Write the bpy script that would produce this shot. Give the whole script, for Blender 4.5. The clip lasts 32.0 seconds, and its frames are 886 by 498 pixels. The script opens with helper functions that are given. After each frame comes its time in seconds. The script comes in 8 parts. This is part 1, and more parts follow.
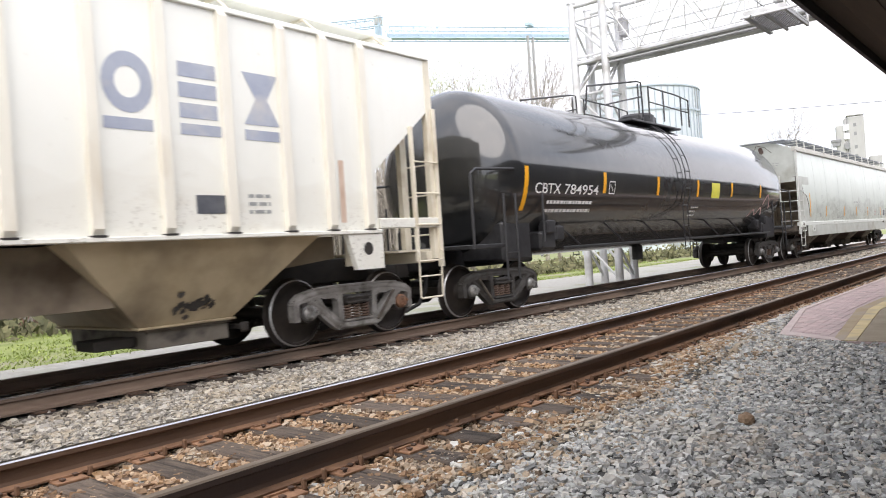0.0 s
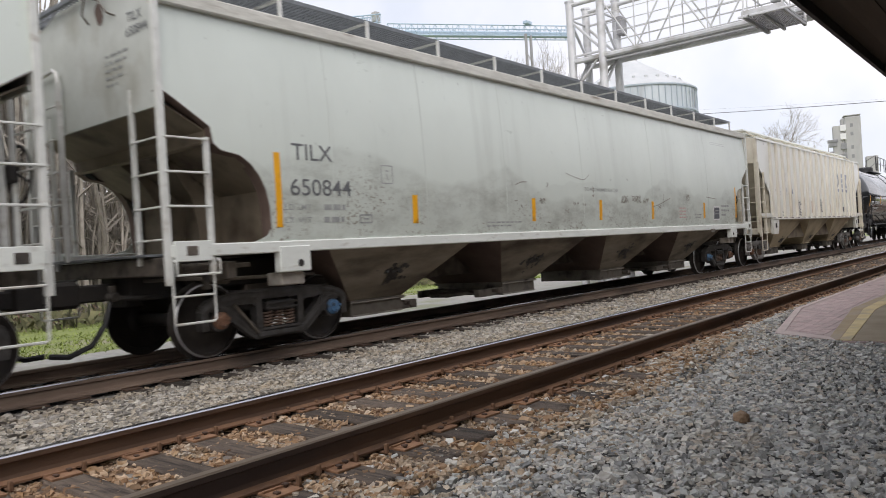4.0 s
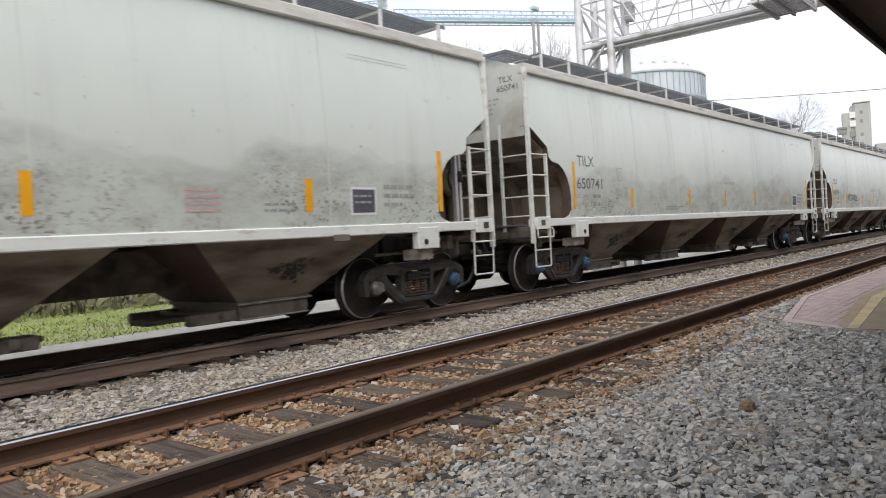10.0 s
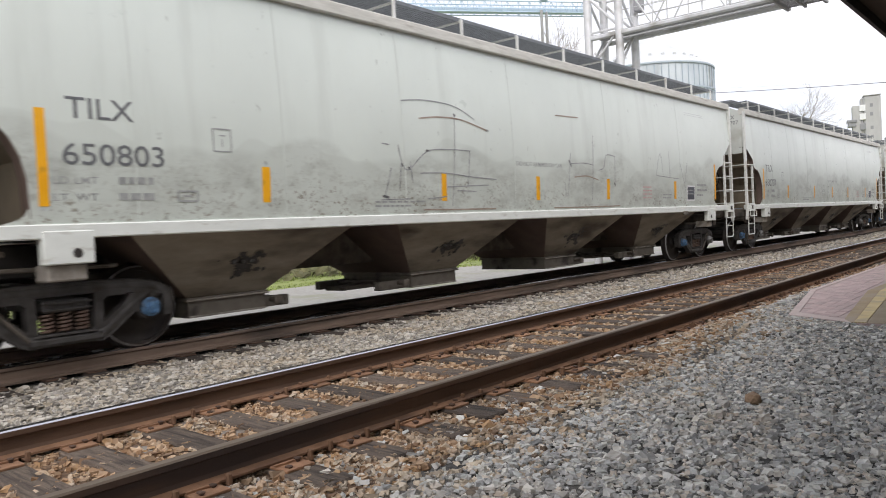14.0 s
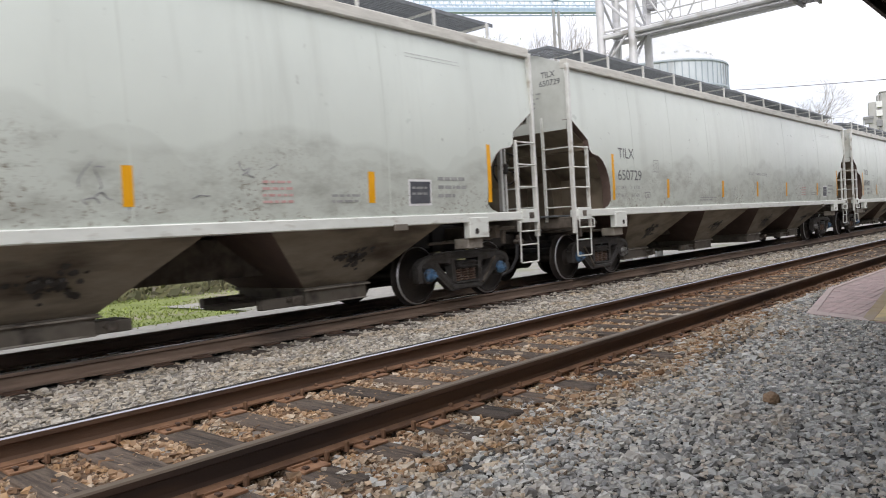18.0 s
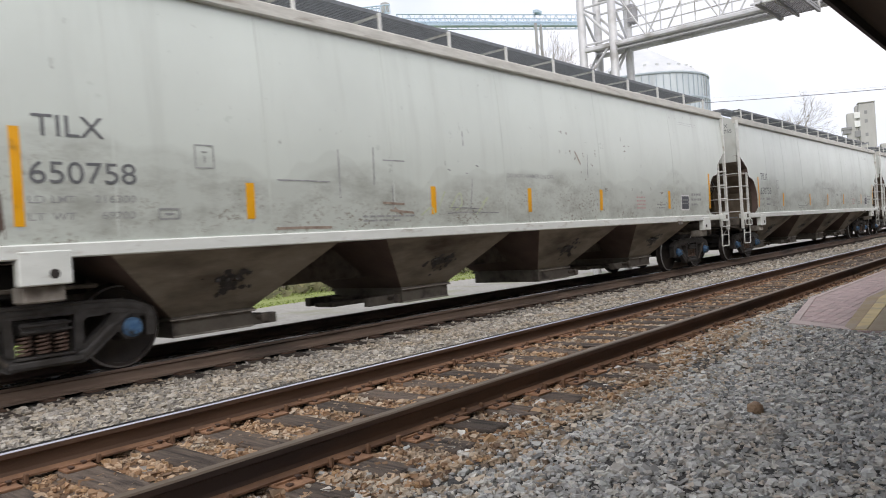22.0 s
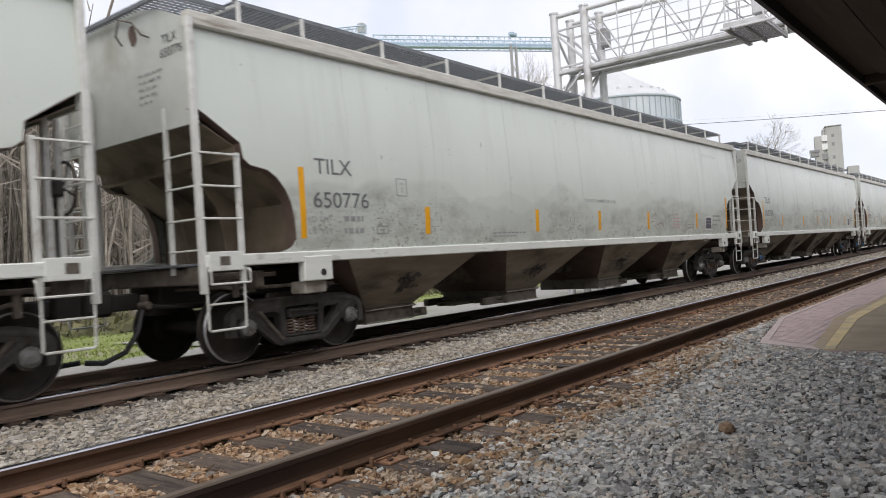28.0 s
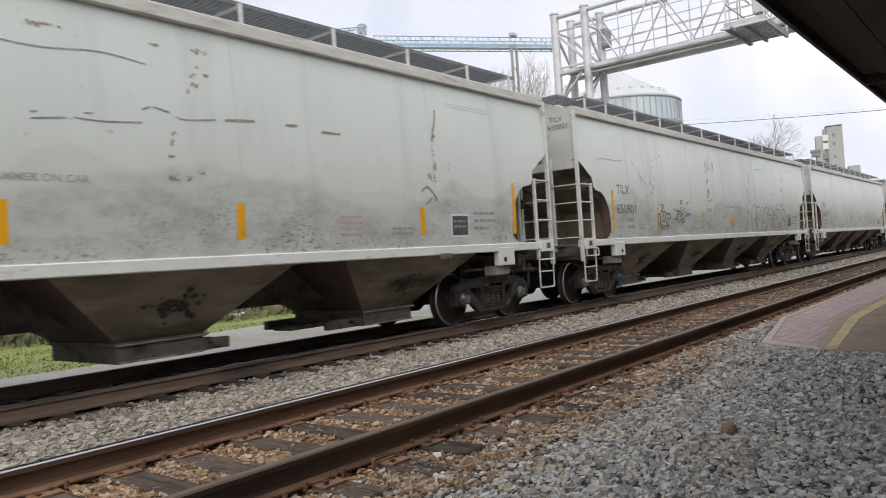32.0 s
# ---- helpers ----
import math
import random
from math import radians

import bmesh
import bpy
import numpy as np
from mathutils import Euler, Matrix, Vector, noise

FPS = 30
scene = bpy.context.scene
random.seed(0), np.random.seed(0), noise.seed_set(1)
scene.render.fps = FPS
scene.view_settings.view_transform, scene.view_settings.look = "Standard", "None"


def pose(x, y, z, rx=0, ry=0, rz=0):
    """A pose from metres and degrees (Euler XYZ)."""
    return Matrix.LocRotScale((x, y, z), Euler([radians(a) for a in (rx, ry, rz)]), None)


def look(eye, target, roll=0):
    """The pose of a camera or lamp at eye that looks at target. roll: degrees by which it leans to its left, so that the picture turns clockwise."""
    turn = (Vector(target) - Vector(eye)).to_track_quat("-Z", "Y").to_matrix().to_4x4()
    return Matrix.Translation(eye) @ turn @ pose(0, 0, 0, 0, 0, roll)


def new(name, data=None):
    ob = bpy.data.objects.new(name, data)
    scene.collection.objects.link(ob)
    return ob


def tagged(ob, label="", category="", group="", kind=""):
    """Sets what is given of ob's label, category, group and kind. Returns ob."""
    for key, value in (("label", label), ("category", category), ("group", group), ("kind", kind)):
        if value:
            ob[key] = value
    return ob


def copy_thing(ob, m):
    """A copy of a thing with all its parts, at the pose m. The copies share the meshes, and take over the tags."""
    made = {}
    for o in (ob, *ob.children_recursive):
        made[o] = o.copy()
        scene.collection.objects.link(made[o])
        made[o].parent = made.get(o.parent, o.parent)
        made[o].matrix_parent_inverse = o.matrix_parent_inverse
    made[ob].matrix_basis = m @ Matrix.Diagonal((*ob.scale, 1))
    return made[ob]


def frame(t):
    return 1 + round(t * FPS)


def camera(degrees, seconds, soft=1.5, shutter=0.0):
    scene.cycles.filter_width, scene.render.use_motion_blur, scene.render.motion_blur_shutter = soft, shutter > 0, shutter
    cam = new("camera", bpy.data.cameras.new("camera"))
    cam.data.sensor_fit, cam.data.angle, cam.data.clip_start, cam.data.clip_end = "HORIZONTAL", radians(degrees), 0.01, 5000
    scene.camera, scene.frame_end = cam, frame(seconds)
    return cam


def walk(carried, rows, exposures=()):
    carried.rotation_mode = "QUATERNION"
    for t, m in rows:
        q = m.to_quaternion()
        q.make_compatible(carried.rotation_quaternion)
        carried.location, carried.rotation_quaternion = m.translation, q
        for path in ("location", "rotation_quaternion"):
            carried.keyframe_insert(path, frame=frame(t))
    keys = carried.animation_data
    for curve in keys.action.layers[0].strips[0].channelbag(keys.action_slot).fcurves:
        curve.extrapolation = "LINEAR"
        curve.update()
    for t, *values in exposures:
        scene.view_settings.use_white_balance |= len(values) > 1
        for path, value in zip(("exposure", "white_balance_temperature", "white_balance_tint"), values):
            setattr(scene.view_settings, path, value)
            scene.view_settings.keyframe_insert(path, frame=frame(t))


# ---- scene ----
# ---------------------------------------------------------------- camera
SECONDS = 32.0
cam = camera(61.24, SECONDS, soft=1.0, shutter=0.16)
# seconds, x, y, z, pitch, lean, heading from +y towards +x
CAMERA_ROWS = [
    (0.0, -0.011, -0.003, 1.092, 0.21, -3.80, 50.45),
    (0.5, -0.012, -0.005, 1.088, 0.26, -3.76, 50.65),
    (1.0, -0.012, -0.004, 1.088, 0.24, -3.77, 50.84),
    (1.5, -0.009, -0.006, 1.089, 0.19, -3.34, 51.09),
    (2.0, -0.008, -0.001, 1.089, 0.10, -3.43, 51.40),
    (2.5, -0.007, 0.001, 1.091, 0.08, -3.40, 51.53),
    (3.0, -0.004, 0.003, 1.091, 0.10, -3.11, 51.01),
    (3.5, -0.005, -0.002, 1.089, 0.14, -3.36, 50.86),
    (5.5, 0.003, 0.004, 1.086, -0.46, -3.41, 50.27),
    (6.0, -0.000, -0.000, 1.084, -0.48, -3.33, 50.24),
    (6.5, -0.004, 0.003, 1.084, -0.54, -3.25, 50.15),
    (7.0, -0.002, 0.002, 1.087, -0.70, -2.94, 50.11),
    (7.5, 0.001, 0.003, 1.089, -0.80, -3.21, 50.20),
    (8.0, -0.003, 0.010, 1.089, -0.94, -3.37, 50.12),
    (8.5, 0.000, 0.009, 1.085, -1.07, -3.28, 50.00),
    (9.0, 0.002, 0.010, 1.085, -1.12, -2.92, 49.95),
    (9.5, 0.004, 0.003, 1.087, -1.00, -2.84, 50.06),
    (10.0, 0.002, 0.003, 1.089, -0.95, -3.32, 50.16),
    (10.5, -0.000, 0.003, 1.085, -1.02, -3.33, 50.16),
    (11.0, 0.001, 0.006, 1.083, -1.18, -3.27, 50.13),
    (11.5, 0.002, 0.004, 1.084, -1.41, -2.82, 50.10),
    (12.0, 0.004, -0.004, 1.086, -1.40, -2.96, 50.07),
    (12.5, 0.002, 0.005, 1.087, -1.44, -3.00, 50.21),
    (13.0, -0.001, 0.008, 1.086, -1.53, -3.15, 49.92),
    (13.5, 0.002, 0.004, 1.087, -1.55, -2.91, 49.72),
    (15.5, 0.001, 0.009, 1.087, -1.70, -3.24, 49.30),
    (16.0, 0.002, 0.010, 1.088, -1.58, -3.12, 49.19),
    (16.5, 0.003, 0.005, 1.089, -1.30, -3.05, 49.21),
    (17.0, -0.001, 0.005, 1.089, -1.20, -3.37, 49.12),
    (17.5, -0.001, 0.007, 1.084, -1.30, -3.55, 48.93),
    (18.0, -0.001, 0.012, 1.087, -1.50, -3.38, 48.62),
    (18.5, 0.004, 0.008, 1.088, -1.52, -3.54, 48.65),
    (19.0, 0.006, 0.002, 1.089, -1.52, -4.09, 48.91),
    (19.5, 0.009, 0.001, 1.083, -1.66, -4.20, 49.00),
    (20.0, 0.010, 0.004, 1.085, -1.87, -4.12, 49.02),
    (20.5, 0.012, 0.004, 1.086, -1.73, -3.71, 49.18),
    (21.0, 0.010, 0.003, 1.086, -1.57, -4.03, 49.36),
    (21.5, 0.011, 0.007, 1.090, -1.31, -4.01, 49.44),
    (22.0, 0.010, 0.011, 1.091, -0.62, -3.82, 49.82),
    (22.5, 0.018, -0.004, 1.096, -0.02, -3.76, 51.01),
    (23.0, 0.017, -0.005, 1.102, 0.53, -3.74, 51.93),
    (23.5, 0.008, -0.001, 1.100, 0.88, -3.52, 52.34),
    (24.0, 0.002, 0.002, 1.097, 0.88, -3.41, 51.73),
    (24.5, 0.007, -0.001, 1.101, 0.95, -3.28, 51.54),
    (25.0, 0.008, -0.002, 1.103, 1.13, -3.61, 51.83),
    (25.5, 0.004, -0.001, 1.100, 1.16, -3.71, 51.76),
    (26.0, 0.007, 0.000, 1.100, 1.09, -3.67, 51.45),
    (26.5, 0.008, -0.004, 1.097, 0.92, -3.57, 51.39),
    (28.5, 0.012, -0.001, 1.098, 0.72, -3.77, 51.88),
    (29.0, 0.014, 0.000, 1.096, 0.69, -3.85, 51.87),
    (29.5, 0.012, 0.003, 1.095, 0.73, -3.74, 51.83),
    (30.0, 0.013, -0.001, 1.095, 0.77, -3.70, 51.83),
    (30.5, 0.012, -0.001, 1.100, 0.79, -3.85, 51.93),
    (31.0, 0.013, -0.001, 1.096, 0.77, -3.69, 51.83),
    (31.5, 0.011, -0.001, 1.097, 0.80, -3.94, 51.87),
    (32.0, 0.009, 0.003, 1.098, 0.80, -3.82, 51.71),
]
# how far the train has run, second by second, in metres
RUN = [-47.29, -39.33, -31.68, -23.74, -15.85, -7.94, -0.10, 7.76, 15.60, 23.28, 31.12, 38.85, 46.47, 54.20, 61.85, 69.48, 77.09, 84.58, 92.17, 99.64, 107.14, 114.66, 122.03, 129.52, 136.88, 143.93, 151.31, 158.58, 165.83, 173.07, 180.24, 187.41, 194.59]


def run_at(t):
    i = min(max(int(math.floor(t)), 0), 31)
    a, b = RUN[i], RUN[i + 1]
    v0 = (RUN[i + 1] - RUN[max(i - 1, 0)]) / (2 if i else 1)
    v1 = (RUN[min(i + 2, 32)] - RUN[i]) / (2 if i < 31 else 1)
    u = t - i
    return (1 + 2 * u) * (1 - u) ** 2 * a + u * (1 - u) ** 2 * v0 + u * u * (3 - 2 * u) * b + u * u * (u - 1) * v1


walk(cam, [(t, pose(x, y, z, 90 + p, 0, -h) @ pose(0, 0, 0, 0, 0, r)) for t, x, y, z, p, r, h in CAMERA_ROWS],
     exposures=[(0.0, 1.05), (0.4, 0.74), (0.8, 0.40), (1.2, 0.18), (2.0, 0.03), (3.0, 0.16), (6.0, 0.36), (7.0, 0.40), (8.0, 0.50), (9.0, 0.37), (10.0, 0.50), (12.0, 0.44), (13.0, 0.56), (16.0, 0.56), (17.0, 0.40), (18.0, 0.52), (19.0, 0.46), (20.0, 0.46), (21.0, 0.53), (22.0, 0.43), (24.0, 0.37), (25.0, 0.22), (26.0, 0.28), (29.0, 0.30), (30.0, 0.20), (31.0, 0.10), (32.0, 0.22)])

# ---------------------------------------------------------------- world and sun
world = bpy.data.worlds.new("sky")
scene.world = world
world.use_nodes = True
wn, wl = world.node_tree.nodes, world.node_tree.links
wn.clear()
w_out, w_bg = wn.new("ShaderNodeOutputWorld"), wn.new("ShaderNodeBackground")
sky = wn.new("ShaderNodeTexSky")
sky.sky_type, sky.sun_disc = "NISHITA", False
sky.sun_elevation, sky.sun_rotation = radians(50), radians(235)
coords, cloud, ramp, mix = wn.new("ShaderNodeTexCoord"), wn.new("ShaderNodeTexNoise"), wn.new("ShaderNodeValToRGB"), wn.new("ShaderNodeMix")
cloud.inputs["Scale"].default_value, cloud.inputs["Detail"].default_value = 2.6, 5.0
ramp.color_ramp.elements[0].position, ramp.color_ramp.elements[0].color = 0.36, (6.5, 6.95, 8.1, 1)
ramp.color_ramp.elements[1].position, ramp.color_ramp.elements[1].color = 0.60, (9.6, 9.37, 9.88, 1)
mix.data_type = "RGBA"
mix.inputs["Factor"].default_value = 0.93
wl.new(coords.outputs["Generated"], cloud.inputs["Vector"])
wl.new(cloud.outputs["Fac"], ramp.inputs["Fac"])
wl.new(sky.outputs["Color"], mix.inputs["A"])
wl.new(ramp.outputs["Color"], mix.inputs["B"])
wl.new(mix.outputs["Result"], w_bg.inputs["Color"])
wl.new(w_bg.outputs["Background"], w_out.inputs["Surface"])
w_bg.inputs["Strength"].default_value = 0.1
sun = new("sun", bpy.data.lights.new("sun", "SUN"))
sun.data.energy, sun.data.angle, sun.data.color = 1.6, radians(70), (1.0, 0.928, 0.87)
sun.matrix_world = look((-30, -21, 44), (0, 0, 0))

# ---------------------------------------------------------------- materials


def ramp_node(n, stops):
    r = n.new("ShaderNodeValToRGB")
    e = r.color_ramp.elements
    while len(e) < len(stops):
        e.new(0.5)
    for k, (at, c) in zip(e, stops):
        k.position, k.color = at, (*c, 1)
    return r


def surface(name, c1, c2, scale=6.0, rough=0.7, metal=0.0, bump=0.0, bscale=40.0, dirt=None, dscale=1.5, dlo=0.5, dhi=0.7,
            island=0.0, objects=0.0, stretch=(1, 1, 1), spec=0.5, coat=0.0, coat_ior=1.6, mixed_stones=None):
    m = bpy.data.materials.new(name)
    m.use_nodes = True
    n, l = m.node_tree.nodes, m.node_tree.links
    b = n["Principled BSDF"]
    tc = n.new("ShaderNodeTexCoord")
    shift = n.new("ShaderNodeVectorMath")
    shift.operation = "MULTIPLY_ADD"
    info = n.new("ShaderNodeObjectInfo")
    comb = n.new("ShaderNodeVectorMath")
    comb.operation = "SCALE"
    comb.inputs[0].default_value = (37.0, 11.0, 23.0)
    l.new(info.outputs["Random"], comb.inputs["Scale"])
    l.new(tc.outputs["Object"], shift.inputs[0])
    shift.inputs[1].default_value = stretch
    l.new(comb.outputs["Vector"], shift.inputs[2])
    nz = n.new("ShaderNodeTexNoise")
    nz.inputs["Scale"].default_value, nz.inputs["Detail"].default_value = scale, 6.0
    nz.inputs["Roughness"].default_value = 0.62
    l.new(shift.outputs["Vector"], nz.inputs["Vector"])
    cr = ramp_node(n, [(0.3, c1), (0.7, c2)])
    l.new(nz.outputs["Fac"], cr.inputs["Fac"])
    col = cr.outputs["Color"]
    if dirt:
        dn = n.new("ShaderNodeTexNoise")
        dn.inputs["Scale"].default_value, dn.inputs["Detail"].default_value = dscale, 8.0
        l.new(shift.outputs["Vector"], dn.inputs["Vector"])
        dm = n.new("ShaderNodeMapRange")
        dm.inputs["From Min"].default_value, dm.inputs["From Max"].default_value = dlo, dhi
        l.new(dn.outputs["Fac"], dm.inputs["Value"])
        mx = n.new("ShaderNodeMix")
        mx.data_type = "RGBA"
        l.new(dm.outputs["Result"], mx.inputs["Factor"])
        l.new(col, mx.inputs["A"])
        mx.inputs["B"].default_value = (*dirt, 1)
        col = mx.outputs["Result"]
    if mixed_stones:
        gi = n.new("ShaderNodeNewGeometry")
        sr = ramp_node(n, [(k / len(mixed_stones), c) for k, c in enumerate(mixed_stones)])
        sr.color_ramp.interpolation = "CONSTANT"
        l.new(gi.outputs["Random Per Island"], sr.inputs["Fac"])
        sm = n.new("ShaderNodeMix")
        sm.data_type, sm.blend_type = "RGBA", "MULTIPLY"
        sm.inputs["Factor"].default_value = 1.0
        l.new(col, sm.inputs["A"])
        l.new(sr.outputs["Color"], sm.inputs["B"])
        col = sm.outputs["Result"]
    for amount, source in ((island, "i"), (objects, "o")):
        if amount:
            if source == "i":
                g = n.new("ShaderNodeNewGeometry")
                rnd = g.outputs["Random Per Island"]
            else:
                rnd = info.outputs["Random"]
            mr = n.new("ShaderNodeMapRange")
            mr.inputs["To Min"].default_value, mr.inputs["To Max"].default_value = 1 - amount, 1 + amount
            l.new(rnd, mr.inputs["Value"])
            hsv = n.new("ShaderNodeHueSaturation")
            l.new(mr.outputs["Result"], hsv.inputs["Value"])
            l.new(col, hsv.inputs["Color"])
            col = hsv.outputs["Color"]
    l.new(col, b.inputs["Base Color"])
    rr = n.new("ShaderNodeMapRange")
    rr.inputs["To Min"].default_value, rr.inputs["To Max"].default_value = max(rough - 0.12, 0.03), min(rough + 0.12, 1)
    l.new(nz.outputs["Fac"], rr.inputs["Value"])
    l.new(rr.outputs["Result"], b.inputs["Roughness"])
    b.inputs["Metallic"].default_value = metal
    b.inputs["Specular IOR Level"].default_value = spec
    b.inputs["Coat Weight"].default_value, b.inputs["Coat Roughness"].default_value, b.inputs["Coat IOR"].default_value = coat, 0.09, coat_ior
    if bump:
        bn = n.new("ShaderNodeTexNoise")
        bn.inputs["Scale"].default_value, bn.inputs["Detail"].default_value = bscale, 4.0
        l.new(shift.outputs["Vector"], bn.inputs["Vector"])
        bp = n.new("ShaderNodeBump")
        bp.inputs["Strength"].default_value, bp.inputs["Distance"].default_value = bump, 0.02
        l.new(bn.outputs["Fac"], bp.inputs["Height"])
        l.new(bp.outputs["Normal"], b.inputs["Normal"])
    return m


def car_paint(name, light, dark, stain, amount, wet=0.46):
    """Weathered car paint: long vertical streaks, broad blotches and a grimy lower band of uneven outline."""
    m = bpy.data.materials.new(name)
    m.use_nodes = True
    n, l = m.node_tree.nodes, m.node_tree.links
    b = n["Principled BSDF"]
    tc, info = n.new("ShaderNodeTexCoord"), n.new("ShaderNodeObjectInfo")
    off = n.new("ShaderNodeVectorMath")
    off.operation = "SCALE"
    off.inputs[0].default_value = (91.0, 0.0, 0.0)
    l.new(info.outputs["Random"], off.inputs["Scale"])

    def coords_of(scale):
        a = n.new("ShaderNodeVectorMath")
        a.operation = "MULTIPLY_ADD"
        l.new(tc.outputs["Object"], a.inputs[0])
        a.inputs[1].default_value = scale
        l.new(off.outputs["Vector"], a.inputs[2])
        return a.outputs["Vector"]

    def noise_of(scale, vec, detail=6.0, rough=0.6):
        t = n.new("ShaderNodeTexNoise")
        t.inputs["Scale"].default_value, t.inputs["Detail"].default_value, t.inputs["Roughness"].default_value = scale, detail, rough
        l.new(vec, t.inputs["Vector"])
        return t.outputs["Fac"]

    def ranged(v, a, c, lo=0.0, hi=1.0):
        r = n.new("ShaderNodeMapRange")
        r.inputs["From Min"].default_value, r.inputs["From Max"].default_value = a, c
        r.inputs["To Min"].default_value, r.inputs["To Max"].default_value = lo, hi
        l.new(v, r.inputs["Value"])
        return r.outputs["Result"]

    def times(a, c):
        t = n.new("ShaderNodeMath")
        t.operation = "MULTIPLY"
        l.new(a, t.inputs[0])
        if isinstance(c, float):
            t.inputs[1].default_value = c
        else:
            l.new(c, t.inputs[1])
        return t.outputs["Value"]

    def mixed(f, a, colour):
        x = n.new("ShaderNodeMix")
        x.data_type = "RGBA"
        l.new(f, x.inputs["Factor"])
        l.new(a, x.inputs["A"])
        x.inputs["B"].default_value = (*colour, 1)
        return x.outputs["Result"]

    broad = noise_of(0.55, coords_of((1, 1, 0.8)), 4.0)
    cr = ramp_node(n, [(0.3, dark), (0.65, light)])
    l.new(broad, cr.inputs["Fac"])
    col = cr.outputs["Color"]
    streak = noise_of(1.0, coords_of((1.7, 1.0, 0.16)), 6.0, 0.62)
    col = mixed(ranged(streak, 0.54, 0.80, 0.0, 0.26 * amount), col, stain)
    sep = n.new("ShaderNodeSeparateXYZ")
    l.new(tc.outputs["Object"], sep.inputs[0])
    blotch = noise_of(1.5, coords_of((1.0, 1.0, 1.9)), 9.0, 0.72)
    wave = noise_of(0.42, coords_of((1.0, 1.0, 0.2)), 3.0, 0.5)
    lift = n.new("ShaderNodeMath")
    lift.operation = "MULTIPLY_ADD"
    l.new(wave, lift.inputs[0])
    lift.inputs[1].default_value = -1.9
    l.new(sep.outputs["Z"], lift.inputs[2])
    tide = ranged(lift.outputs["Value"], 1.12, 1.20, 1.0, 0.0)
    col = mixed(times(tide, 0.13 * amount), col, stain)
    band = ranged(lift.outputs["Value"], 0.95, 1.22, 1.0, 0.0)
    col = mixed(times(ranged(blotch, wet, wet + 0.22), times(band, 0.52 * amount)), col, stain)
    fleck = noise_of(7.0, coords_of((1.0, 1.0, 0.7)), 4.0, 0.7)
    col = mixed(ranged(fleck, 0.66, 0.74, 0.0, 0.5 * amount), col, tuple(0.55 * s for s in stain))
    speck = noise_of(21.0, coords_of((0.8, 1.0, 1.1)), 4.0, 0.68)
    patch = noise_of(1.1, coords_of((1.0, 1.0, 1.4)), 5.0, 0.6)
    low = ranged(lift.outputs["Value"], 0.55, 1.05, 1.0, 0.0)
    col = mixed(times(ranged(speck, 0.55, 0.61), times(ranged(patch, 0.42, 0.58), times(low, 0.85 * amount))), col, (0.16, 0.125, 0.085))
    crest = noise_of(0.7, coords_of((1.0, 1.0, 0.35)), 2.0, 0.5)
    tone = n.new("ShaderNodeMath")
    tone.operation = "MULTIPLY_ADD"
    l.new(crest, tone.inputs[0])
    tone.inputs[1].default_value = -1.5
    l.new(sep.outputs["Z"], tone.inputs[2])
    film = times(ranged(tone.outputs["Value"], 1.30, 1.33, 1.0, 0.0), ranged(tone.outputs["Value"], 0.6, 1.3, 0.2, 1.0))
    col = mixed(times(film, 0.10 * amount), col, stain)
    l.new(col, b.inputs["Base Color"])
    l.new(ranged(blotch, 0.3, 0.7, 0.26, 0.46), b.inputs["Roughness"])
    b.inputs["Specular IOR Level"].default_value = 0.8
    dent = noise_of(0.9, coords_of((1.0, 1.0, 0.7)), 2.0)
    bp = n.new("ShaderNodeBump")
    bp.inputs["Strength"].default_value, bp.inputs["Distance"].default_value = 0.35, 0.05
    l.new(dent, bp.inputs["Height"])
    l.new(bp.outputs["Normal"], b.inputs["Normal"])
    return m


